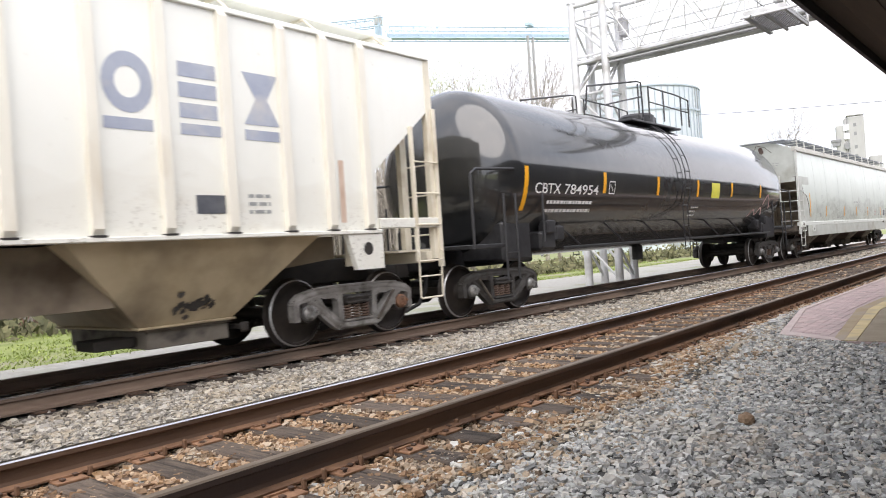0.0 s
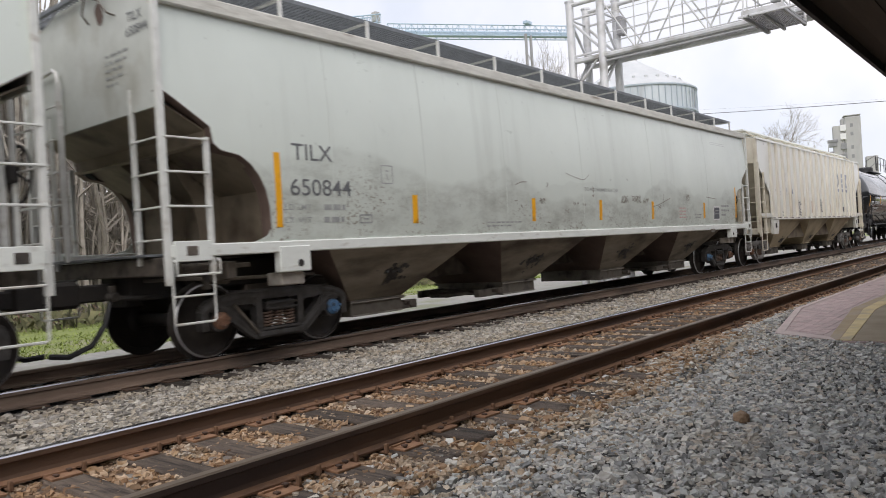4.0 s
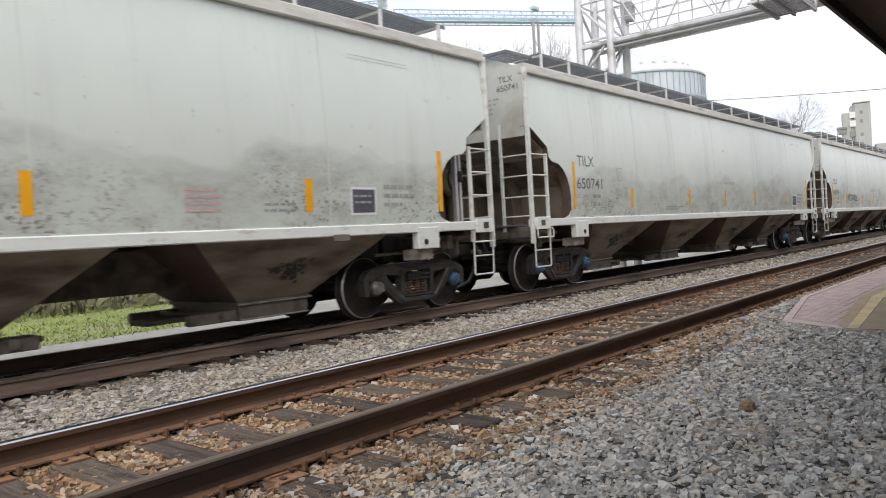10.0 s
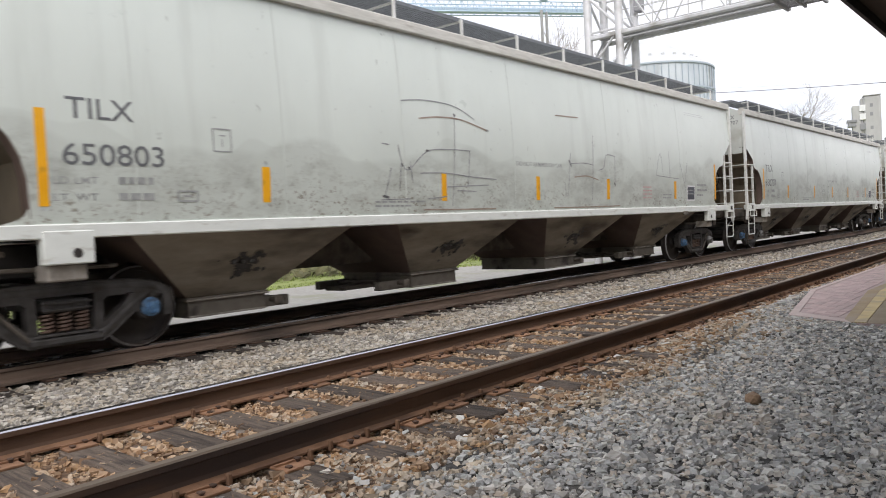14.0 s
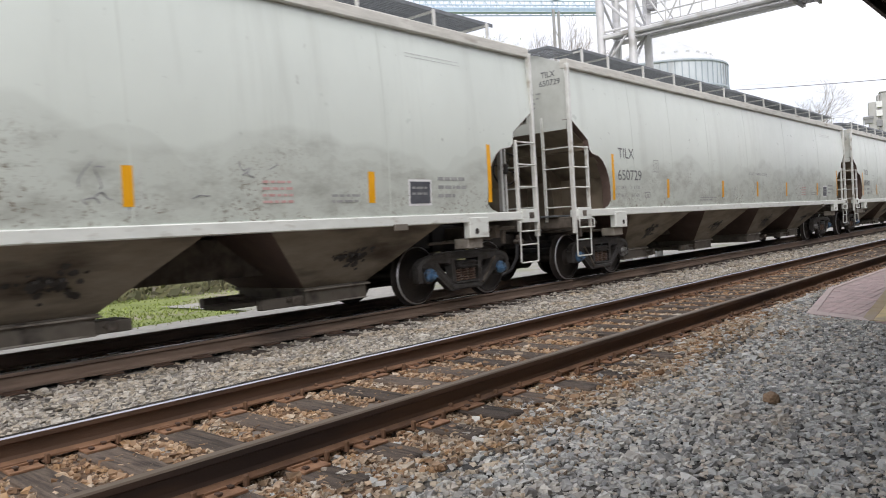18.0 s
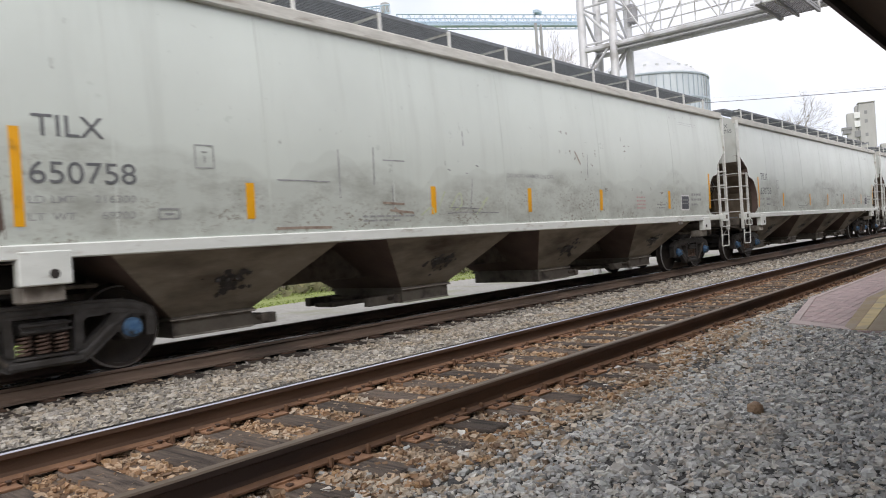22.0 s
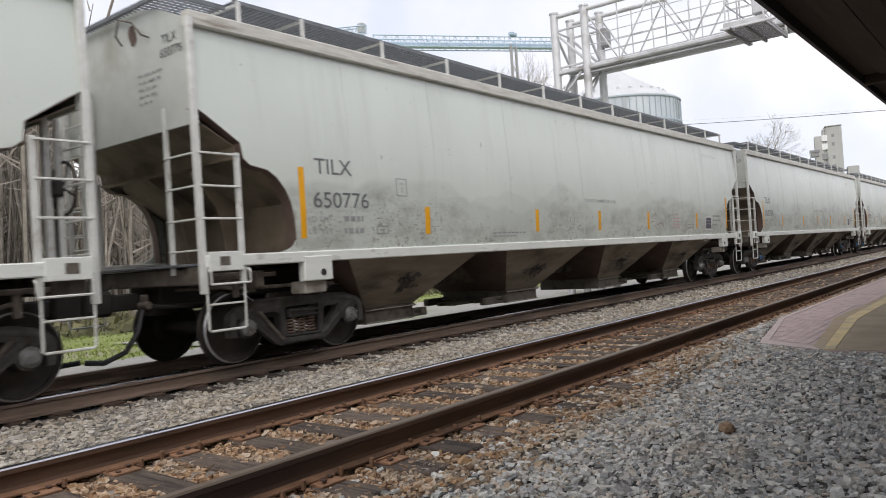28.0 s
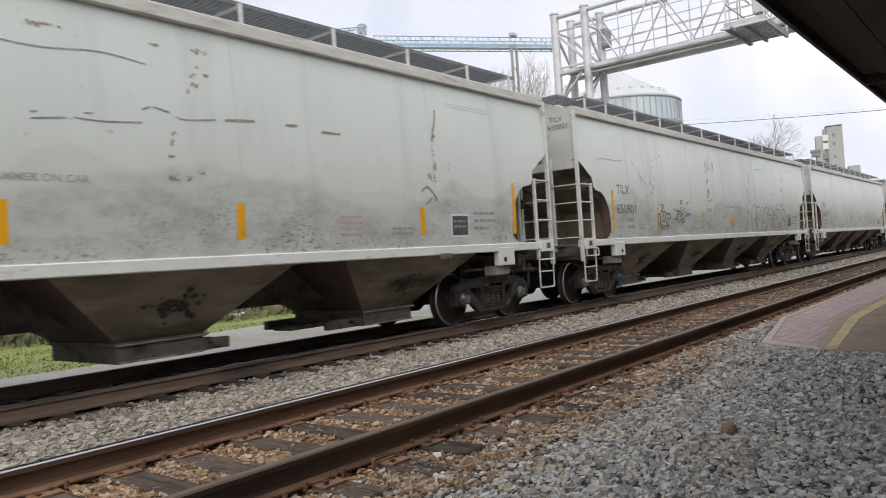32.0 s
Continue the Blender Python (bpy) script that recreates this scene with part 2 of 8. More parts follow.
M = {
    "grey_paint": car_paint("weathered pale grey car paint", (0.635, 0.685, 0.63), (0.575, 0.62, 0.57), (0.20, 0.198, 0.165), 1.0),
    "grey_end": surface("dull grey end sheet paint", (0.46, 0.48, 0.44), (0.56, 0.58, 0.545), 2.5, 0.65, dirt=(0.30, 0.28, 0.22), dscale=1.2, dlo=0.55, dhi=0.8),
    "white_sill": surface("white sill paint", (0.67, 0.70, 0.66), (0.76, 0.79, 0.75), 3.0, 0.5, dirt=(0.42, 0.40, 0.35), dscale=4.0, dlo=0.58, dhi=0.8, stretch=(1, 1, 3)),
    "eave": surface("weathered brown-grey roof edge paint", (0.44, 0.43, 0.385), (0.61, 0.60, 0.545), 5.0, 0.6, dirt=(0.20, 0.16, 0.12), dscale=3.0, dlo=0.6, dhi=0.8, stretch=(0.5, 2, 3)),
    "galv": surface("galvanised ladder steel", (0.50, 0.50, 0.48), (0.66, 0.66, 0.63), 9.0, 0.5, 0.15, dirt=(0.25, 0.20, 0.15), dscale=6.0, dlo=0.6, dhi=0.8),
    "grating": surface("grey steel roof grating", (0.13, 0.14, 0.15), (0.21, 0.225, 0.24), 10.0, 0.6, 0.3),
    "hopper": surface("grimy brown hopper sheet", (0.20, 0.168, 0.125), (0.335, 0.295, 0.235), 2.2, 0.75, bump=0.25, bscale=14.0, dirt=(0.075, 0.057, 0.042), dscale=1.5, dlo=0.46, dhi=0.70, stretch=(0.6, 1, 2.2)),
    # on the hopper ends this darker colour stands in for shade
    "maroon": surface("dark maroon sheet, also for shaded hopper ends", (0.085, 0.055, 0.044), (0.15, 0.105, 0.086), 2.5, 0.75, bump=0.2, bscale=14.0),
    "slope": surface("olive-brown stained slope sheet", (0.17, 0.135, 0.095), (0.27, 0.225, 0.165), 1.8, 0.75, dirt=(0.085, 0.062, 0.042), dscale=1.6),
    "rig": surface("dusty brown brake rigging steel", (0.075, 0.062, 0.05), (0.17, 0.145, 0.12), 6.0, 0.75, dirt=(0.035, 0.03, 0.026), dscale=4.0, bump=0.2, bscale=30.0),
    "ladder_white": surface("chalky white ladder paint", (0.56, 0.57, 0.54), (0.70, 0.71, 0.675), 7.0, 0.55, dirt=(0.30, 0.25, 0.19), dscale=5.0, dlo=0.58, dhi=0.8),
    "gate": surface("dusty outlet gate steel", (0.12, 0.105, 0.086), (0.20, 0.18, 0.15), 4.0, 0.7, dirt=(0.045, 0.038, 0.033), dscale=4.0),
    "under": surface("black oily underframe", (0.014, 0.012, 0.011), (0.035, 0.03, 0.026), 5.0, 0.75),
    "truck": surface("grimy cast steel truck frame", (0.042, 0.039, 0.037), (0.095, 0.09, 0.086), 7.0, 0.6, 0.2, bump=0.25, bscale=40.0, dirt=(0.04, 0.035, 0.03), dscale=5.0),
    "truck_dusty": surface("dusty grey cast truck frame", (0.20, 0.19, 0.18), (0.32, 0.31, 0.30), 6.0, 0.7, 0.1, bump=0.25, bscale=40.0, dirt=(0.09, 0.08, 0.07), dscale=5.0),
    "wheel": surface("dark brown wheel plate", (0.026, 0.022, 0.02), (0.055, 0.046, 0.04), 6.0, 0.55, 0.3),
    "rim": surface("worn wheel rim steel", (0.40, 0.40, 0.41), (0.58, 0.58, 0.59), 9.0, 0.38, 0.6),
    "spring": surface("rust-brown spring steel", (0.11, 0.07, 0.052), (0.20, 0.135, 0.105), 12.0, 0.6, 0.2),
    "cap_blue": surface("blue bearing cap paint", (0.04, 0.12, 0.26), (0.12, 0.23, 0.37), 16.0, 0.55, dirt=(0.05, 0.05, 0.05), dscale=11.0, dlo=0.46, dhi=0.66),
    "bolster_dust": surface("dusty tan steel", (0.26, 0.235, 0.20), (0.40, 0.37, 0.33), 5.0, 0.75, dirt=(0.12, 0.10, 0.08), dscale=4.0),
    "cap_grey": surface("greasy bearing cap", (0.20, 0.20, 0.20), (0.34, 0.34, 0.33), 14.0, 0.5, 0.4, dirt=(0.08, 0.07, 0.06), dscale=10.0),
    "cap_rust": surface("rusty bearing cap", (0.16, 0.08, 0.05), (0.28, 0.15, 0.09), 14.0, 0.7, dirt=(0.08, 0.06, 0.05), dscale=10.0),
    "lime_yellow": surface("lime-yellow placard film", (0.62, 0.60, 0.06), (0.72, 0.70, 0.10), 6.0, 0.5),
    "yellow": surface("yellow reflector tape", (0.78, 0.36, 0.006), (0.86, 0.43, 0.012), 6.0, 0.4, dirt=(0.30, 0.16, 0.04), dscale=5.0, dlo=0.6, dhi=0.8),
    "ink": surface("dark stencil paint", (0.10, 0.105, 0.11), (0.16, 0.165, 0.17), 10.0, 0.6),
    "ink_faint": surface("faded stencil paint", (0.24, 0.25, 0.245), (0.40, 0.41, 0.40), 10.0, 0.6),
    "ink_worn": surface("worn pale stencil paint", (0.38, 0.39, 0.38), (0.52, 0.54, 0.52), 10.0, 0.6),
    "spray": surface("black spray paint", (0.07, 0.07, 0.075), (0.16, 0.16, 0.165), 16.0, 0.6),
    "spray_grey": surface("thin grey spray paint", (0.14, 0.14, 0.145), (0.44, 0.45, 0.45), 12.0, 0.6),
    "spray_rust": surface("rust brown drips", (0.20, 0.14, 0.105), (0.42, 0.35, 0.285), 12.0, 0.7),
    "spray_lime": surface("faint yellow-green spray", (0.48, 0.55, 0.32), (0.58, 0.63, 0.45), 12.0, 0.6),
    "stain": surface("dark grey-brown grime", (0.17, 0.155, 0.13), (0.34, 0.32, 0.28), 14.0, 0.75),
    "seam": surface("grimy weld seam", (0.515, 0.55, 0.51), (0.64, 0.685, 0.63), 2.2, 0.55, stretch=(1, 1, 0.5)),
    "red_faint": surface("faded red stencil", (0.52, 0.30, 0.28), (0.60, 0.42, 0.40), 12.0, 0.6),
    "plate_dark": surface("dark notice panel", (0.06, 0.065, 0.08), (0.11, 0.115, 0.13), 8.0, 0.5),
    "white_mark": surface("white stencil paint", (0.72, 0.73, 0.73), (0.80, 0.80, 0.80), 9.0, 0.5),
    "cream": car_paint("faded cream car paint", (0.83, 0.835, 0.78), (0.77, 0.77, 0.715), (0.42, 0.35, 0.25), 0.55, 0.52),
    "cream_rib": surface("yellowed cream rib paint", (0.72, 0.69, 0.60), (0.81, 0.78, 0.69), 2.0, 0.5, dirt=(0.50, 0.42, 0.30), dscale=1.6, dlo=0.56, dhi=0.8, stretch=(1, 1, 0.4)),
    "strip_faded": surface("faded salmon-brown tape", (0.50, 0.36, 0.27), (0.66, 0.52, 0.42), 6.0, 0.6),
    "rust_run": surface("thin rust run-off", (0.55, 0.46, 0.34), (0.74, 0.69, 0.60), 3.0, 0.7, stretch=(1, 1, 0.4)),
    "cream_dark": surface("dusty cream end paint", (0.62, 0.575, 0.465), (0.74, 0.695, 0.58), 2.4, 0.65, dirt=(0.42, 0.35, 0.25), dscale=2.0, dlo=0.52, dhi=0.75),
    "tan_hopper": surface("tan hopper sheet", (0.40, 0.325, 0.205), (0.53, 0.445, 0.30), 1.6, 0.6, bump=0.1, bscale=10.0, dirt=(0.15, 0.115, 0.075), dscale=1.1, dlo=0.47, dhi=0.76),
    "tank": surface("glossy black tank paint", (0.007, 0.008, 0.009), (0.014, 0.015, 0.016), 1.2, 0.5, dirt=(0.022, 0.022, 0.022), dscale=3.0, dlo=0.5, dhi=0.85, spec=0.25, coat=1.0, coat_ior=1.78),
    "black_steel": surface("black painted steel", (0.015, 0.015, 0.017), (0.04, 0.04, 0.043), 8.0, 0.45),
    "blue_logo": surface("faded blue logo paint", (0.30, 0.33, 0.42), (0.40, 0.43, 0.50), 3.0, 0.6, dirt=(0.55, 0.53, 0.50), dscale=2.5, dlo=0.55, dhi=0.8),
    "blue_worn": surface("worn blue-grey number paint", (0.22, 0.24, 0.31), (0.36, 0.38, 0.44), 6.0, 0.6, dirt=(0.60, 0.59, 0.56), dscale=4.0, dlo=0.58, dhi=0.75),
    "blue_faint": surface("faded blue-grey number paint", (0.36, 0.38, 0.43), (0.52, 0.53, 0.54), 5.0, 0.6, dirt=(0.66, 0.65, 0.61), dscale=3.0, dlo=0.5, dhi=0.68),
    "blue_pale": surface("nearly worn away number paint", (0.48, 0.49, 0.51), (0.63, 0.63, 0.62), 4.0, 0.6, dirt=(0.70, 0.69, 0.645), dscale=2.5, dlo=0.42, dhi=0.62),
    "rail_side": surface("rusty brown rail steel", (0.086, 0.050, 0.031), (0.142, 0.085, 0.054), 3.5, 0.75, 0.1, bump=0.2, bscale=60.0, dirt=(0.05, 0.035, 0.03), dscale=1.2, stretch=(0.4, 3, 3)),
    "rail_dusty": surface("dusty brown rail steel", (0.15, 0.105, 0.078), (0.235, 0.172, 0.13), 3.5, 0.8, 0.05, bump=0.2, bscale=60.0, dirt=(0.05, 0.04, 0.034), dscale=1.2, stretch=(0.4, 3, 3)),
    "rail_foot": surface("orange rusted rail foot", (0.15, 0.078, 0.043), (0.27, 0.15, 0.085), 6.0, 0.85, bump=0.25, bscale=50.0, dirt=(0.09, 0.052, 0.034), dscale=2.0),
    "rail_top": surface("polished rail head", (0.42, 0.42, 0.45), (0.56, 0.56, 0.60), 3.0, 0.24, 1.0, stretch=(0.1, 12, 1)),
    "rail_worn": surface("dull brown rail head", (0.15, 0.115, 0.085), (0.24, 0.19, 0.145), 3.0, 0.5, 0.4, stretch=(0.1, 12, 1)),
    "tie": surface("weathered grey-brown tie timber", (0.075, 0.056, 0.043), (0.18, 0.14, 0.11), 7.0, 0.9, bump=1.0, bscale=26.0, dirt=(0.042, 0.033, 0.027), dscale=4.0, dlo=0.5, dhi=0.66, objects=0.3, stretch=(6, 0.6, 1)),
    # far ties: oil, and the train's shade put into the colour
    "tie_black": surface("oily tie timber darkened for train shade", (0.030, 0.024, 0.020), (0.075, 0.058, 0.046), 5.0, 0.9, bump=0.5, bscale=22.0, objects=0.2, stretch=(6, 0.6, 1)),
    "plate": surface("orange rusted tie plate", (0.19, 0.10, 0.055), (0.33, 0.185, 0.105), 12.0, 0.85, bump=0.3, bscale=50.0, objects=0.2),
    "anchor": surface("rust brown rail anchor", (0.13, 0.072, 0.042), (0.23, 0.13, 0.075), 16.0, 0.8),
    "spike": surface("dark rusted spike", (0.055, 0.035, 0.025), (0.11, 0.062, 0.04), 20.0, 0.8),
    "stone": surface("grey crushed ballast", (0.505, 0.49, 0.46), (0.71, 0.685, 0.645), 14.0, 0.8, dirt=(0.52, 0.45, 0.37), dscale=0.9, dlo=0.58, dhi=0.78, bump=0.35, bscale=60.0,
                     mixed_stones=[(1.05, 1.07, 1.08), (0.66, 0.68, 0.70), (0.88, 0.87, 0.84), (0.42, 0.44, 0.46), (1.06, 1.07, 1.05), (0.76, 0.80, 0.81), (0.95, 0.88, 0.80), (0.55, 0.56, 0.57), (0.84, 0.87, 0.89), (0.70, 0.69, 0.67)]),
    "stone_rust": surface("rust-dusted tan ballast", (0.45, 0.305, 0.19), (0.60, 0.455, 0.32), 14.0, 0.9, dirt=(0.48, 0.42, 0.345), dscale=2.6, dlo=0.48, dhi=0.62, bump=0.35, bscale=60.0,
                          mixed_stones=[(0.85, 0.80, 0.74), (0.45, 0.36, 0.28), (1.05, 1.08, 1.10), (0.70, 0.62, 0.54), (0.36, 0.30, 0.26), (0.92, 0.90, 0.86), (0.58, 0.52, 0.46), (0.75, 0.66, 0.52)]),
    "stone_tan": surface("dust-tinted tan ballast", (0.50, 0.435, 0.35), (0.66, 0.59, 0.49), 14.0, 0.9, dirt=(0.42, 0.31, 0.21), dscale=1.8, dlo=0.5, dhi=0.7, bump=0.35, bscale=60.0,
                         mixed_stones=[(1.0, 0.98, 0.95), (0.55, 0.52, 0.48), (0.80, 0.77, 0.72), (0.38, 0.36, 0.35), (0.92, 0.88, 0.82), (0.68, 0.66, 0.64)]),
    "stone_pale": surface("pale dusty ballast", (0.40, 0.378, 0.34), (0.53, 0.508, 0.47), 14.0, 0.9, dirt=(0.44, 0.38, 0.30), dscale=1.6, dlo=0.50, dhi=0.70, bump=0.35, bscale=60.0,
                          mixed_stones=[(0.98, 0.97, 0.94), (0.60, 0.58, 0.54), (0.82, 0.78, 0.70), (1.10, 1.09, 1.06), (0.42, 0.41, 0.40), (0.90, 0.85, 0.76), (0.70, 0.69, 0.68)]),
    # near-black for oil and for the shade beneath the train
    "stone_dark": surface("oily ballast darkened for train shade", (0.010, 0.0095, 0.009), (0.026, 0.024, 0.022), 12.0, 0.9, island=0.4),
    # base kept dark to paint the shadowed gaps between stones
    "bed": surface("gravel ground darkened for shade between stones", (0.03, 0.029, 0.027), (0.10, 0.097, 0.092), 30.0, 0.95, bump=1.0, bscale=38.0, dirt=(0.17, 0.155, 0.135), dscale=0.8),
    "bed_rust": surface("rust-stained track bed", (0.07, 0.04, 0.024), (0.19, 0.12, 0.07), 30.0, 0.95, bump=1.0, bscale=38.0, dirt=(0.30, 0.28, 0.25), dscale=2.5),
    "bed_pale": surface("pale track shoulder gravel", (0.11, 0.105, 0.095), (0.30, 0.29, 0.265), 30.0, 0.95, bump=1.0, bscale=38.0, dirt=(0.25, 0.21, 0.16), dscale=0.9),
    # bed colour holds the train's shade as well as oil
    "bed_dark": surface("oily track bed darkened for train shade", (0.012, 0.011, 0.010), (0.03, 0.028, 0.026), 20.0, 0.95, bump=0.8, bscale=38.0),
    "road": surface("pale limestone gravel road", (0.27, 0.262, 0.24), (0.40, 0.39, 0.36), 7.0, 0.95, bump=0.4, bscale=20.0, dirt=(0.26, 0.27, 0.19), dscale=0.5, dlo=0.55, dhi=0.7),
    "ground": surface("grassy dirt ground", (0.15, 0.19, 0.05), (0.26, 0.30, 0.10), 1.2, 0.95, bump=0.6, bscale=9.0, dirt=(0.30, 0.27, 0.21), dscale=0.25, dlo=0.52, dhi=0.62),
    "grass": surface("bright spring grass", (0.16, 0.22, 0.045), (0.32, 0.37, 0.11), 3.0, 0.9, island=0.35),
    "brush": surface("brown-green brush", (0.075, 0.085, 0.035), (0.17, 0.155, 0.08), 2.0, 0.95, island=0.45),
    "brush_red": surface("reddish dry weeds", (0.17, 0.09, 0.065), (0.26, 0.15, 0.11), 4.0, 0.95, island=0.4),
    "bark": surface("grey-brown bare bark", (0.21, 0.185, 0.155), (0.38, 0.345, 0.30), 3.0, 0.95, island=0.35, bump=0.3, bscale=14.0),
    "twig": surface("fine grey twigs", (0.20, 0.175, 0.15), (0.32, 0.29, 0.25), 2.0, 0.95, island=0.3),
    "bud": surface("yellow-green young leaves", (0.30, 0.34, 0.15), (0.46, 0.48, 0.26), 1.0, 0.8, island=0.35),
    "brick": surface("worn red-pink platform brick", (0.49, 0.36, 0.345), (0.60, 0.475, 0.455), 7.0, 0.85, objects=0.07, bump=0.3, bscale=50.0, dirt=(0.44, 0.36, 0.33), dscale=1.5),
    "mortar": surface("sandy paver joints", (0.44, 0.34, 0.32), (0.52, 0.42, 0.40), 8.0, 0.95, bump=0.3, bscale=60.0),
    "edge": surface("pale concrete edging", (0.52, 0.42, 0.39), (0.62, 0.52, 0.49), 5.0, 0.85, bump=0.2, bscale=40.0),
    "yellow_line": surface("worn yellow platform paint", (0.58, 0.45, 0.21), (0.70, 0.57, 0.31), 3.5, 0.75, dirt=(0.44, 0.36, 0.24), dscale=3.0),
    "ochre": surface("dull ochre paving", (0.36, 0.27, 0.16), (0.46, 0.36, 0.23), 5.0, 0.85, bump=0.2, bscale=40.0, dirt=(0.40, 0.33, 0.26), dscale=2.0),
    "tan": surface("tan stained platform concrete", (0.26, 0.205, 0.135), (0.36, 0.295, 0.21), 2.5, 0.85, bump=0.2, bscale=40.0, dirt=(0.22, 0.17, 0.115), dscale=1.2),
    "wood_dark": surface("dark brown canopy boards", (0.040, 0.030, 0.022), (0.075, 0.057, 0.042), 3.0, 0.8, objects=0.2, stretch=(0.3, 4, 4)),
    "fascia": surface("dark painted fascia", (0.030, 0.030, 0.036), (0.055, 0.055, 0.062), 4.0, 0.6),
    # for the added wall out of view that holds back light
    "wall": surface("dull brown light-blocking wall", (0.20, 0.15, 0.12), (0.28, 0.21, 0.17), 2.0, 0.9, bump=0.2, bscale=20.0),
    "gantry": surface("galvanised gantry steel", (0.60, 0.605, 0.62), (0.74, 0.745, 0.75), 3.0, 0.5, 0.25, dirt=(0.36, 0.35, 0.33), dscale=1.5),
    "gantry_dark": surface("dull grey signal platform", (0.30, 0.30, 0.31), (0.42, 0.42, 0.43), 3.0, 0.6, 0.1),
    "silo": surface("corrugated galvanised silo sheet", (0.50, 0.555, 0.61), (0.62, 0.665, 0.71), 0.5, 0.5, 0.1, dirt=(0.30, 0.31, 0.32), dscale=0.3, stretch=(1, 1, 0.3)),
    "silo_rib": surface("silo stiffener steel", (0.36, 0.42, 0.485), (0.46, 0.52, 0.575), 0.8, 0.5, 0.1),
    "silo_roof": surface("pale silo roof sheet", (0.50, 0.52, 0.535), (0.60, 0.615, 0.625), 0.6, 0.5, 0.0),
    "conveyor": surface("blue-grey conveyor steel", (0.40, 0.52, 0.64), (0.50, 0.61, 0.72), 0.5, 0.6),
    "concrete": surface("stained grey concrete", (0.38, 0.38, 0.38), (0.48, 0.48, 0.475), 0.35, 0.9, dirt=(0.33, 0.33, 0.325), dscale=0.2, stretch=(1, 1, 0.4)),
    "window_dark": surface("dark empty window opening", (0.20, 0.205, 0.215), (0.28, 0.285, 0.295), 1.0, 0.5),
    "window_pale": surface("boarded pale window", (0.70, 0.71, 0.72), (0.80, 0.81, 0.82), 1.0, 0.6),
    "orange": surface("orange marker paint", (0.70, 0.20, 0.05), (0.80, 0.28, 0.08), 4.0, 0.6),
    "wire": surface("dark overhead cable", (0.06, 0.06, 0.065), (0.10, 0.10, 0.105), 2.0, 0.6),
    "rust_rock": surface("rusty brown lump of stone", (0.22, 0.14, 0.085), (0.36, 0.255, 0.165), 20.0, 0.9, bump=0.6, bscale=50.0),
}

# ---------------------------------------------------------------- mesh helpers


class Shape:
    """Collects vertices and faces of one part."""

    def __init__(self):
        self.v, self.f, self.s, self.m = [], [], [], []

    def add(self, verts, faces, smooth=False, mat=0):
        k = len(self.v)
        self.v += [tuple(p) for p in verts]
        self.f += [tuple(i + k for i in f) for f in faces]
        self.s += [smooth] * len(faces)
        self.m += [mat] * len(faces)
        return self

    def box(self, x0, x1, y0, y1, z0, z1, c=0.0, mat=0):
        if x0 > x1: x0, x1 = x1, x0
        if y0 > y1: y0, y1 = y1, y0
        if z0 > z1: z0, z1 = z1, z0
        c = min(c, 0.49 * min(x1 - x0, y1 - y0, z1 - z0))
        if c <= 0:
            v = [(x, y, z) for x in (x0, x1) for y in (y0, y1) for z in (z0, z1)]
            return self.add(v, [(0, 1, 3, 2), (4, 6, 7, 5), (0, 4, 5, 1), (2, 3, 7, 6), (0, 2, 6, 4), (1, 5, 7, 3)], False, mat)
        v, idx = [], {}
        for i, x in enumerate((x0, x1)):
            for j, y in enumerate((y0, y1)):
                for k, z in enumerate((z0, z1)):
                    sx, sy, sz = (c, -c)[i], (c, -c)[j], (c, -c)[k]
                    for a, p in enumerate(((x, y + sy, z + sz), (x + sx, y, z + sz), (x + sx, y + sy, z))):
                        idx[i, j, k, a] = len(v)
                        v.append(p)
        f = []
        for s in (0, 1):
            f.append([idx[s, 0, 0, 0], idx[s, 1, 0, 0], idx[s, 1, 1, 0], idx[s, 0, 1, 0]][::1 if s else -1])
            f.append([idx[0, s, 0, 1], idx[0, s, 1, 1], idx[1, s, 1, 1], idx[1, s, 0, 1]][::1 if s else -1])
            f.append([idx[0, 0, s, 2], idx[1, 0, s, 2], idx[1, 1, s, 2], idx[0, 1, s, 2]][::1 if s else -1])
        for p in (0, 1):
            for q in (0, 1):
                o = 1 if p == q else -1
                f.append([idx[0, p, q, 1], idx[0, p, q, 2], idx[1, p, q, 2], idx[1, p, q, 1]][::o])
                f.append([idx[p, 0, q, 2], idx[p, 0, q, 0], idx[p, 1, q, 0], idx[p, 1, q, 2]][::o])
                f.append([idx[p, q, 0, 0], idx[p, q, 0, 1], idx[p, q, 1, 1], idx[p, q, 1, 0]][::o])
        for i in (0, 1):
            for j in (0, 1):
                for k in (0, 1):
                    f.append([idx[i, j, k, 0], idx[i, j, k, 1], idx[i, j, k, 2]][::1 if (i + j + k) % 2 else -1])
        return self.add(v, f, False, mat)

    def prism(self, poly, y0, y1, mat=0):
        """A polygon in x and z, drawn out along y."""
        n = len(poly)
        v = [(x, y0, z) for x, z in poly] + [(x, y1, z) for x, z in poly]
        return self.add(v, [tuple(range(n)), tuple(range(2 * n - 1, n - 1, -1))] + [(i, i + n, (i + 1) % n + n, (i + 1) % n) for i in range(n)], False, mat)

    def along(self, poly, x0, x1, mat=0, mats=None):
        """A polygon in y and z, drawn out along x."""
        n = len(poly)
        v = [(x0, y, z) for y, z in poly] + [(x1, y, z) for y, z in poly]
        self.add(v, [tuple(range(n)), tuple(range(2 * n - 1, n - 1, -1))], False, mat)
        k = len(self.v) - 2 * n
        for i in range(n):
            self.f.append((k + i, k + i + n, k + (i + 1) % n + n, k + (i + 1) % n))
            self.s.append(False)
            self.m.append(mats[i] if mats else mat)
        return self

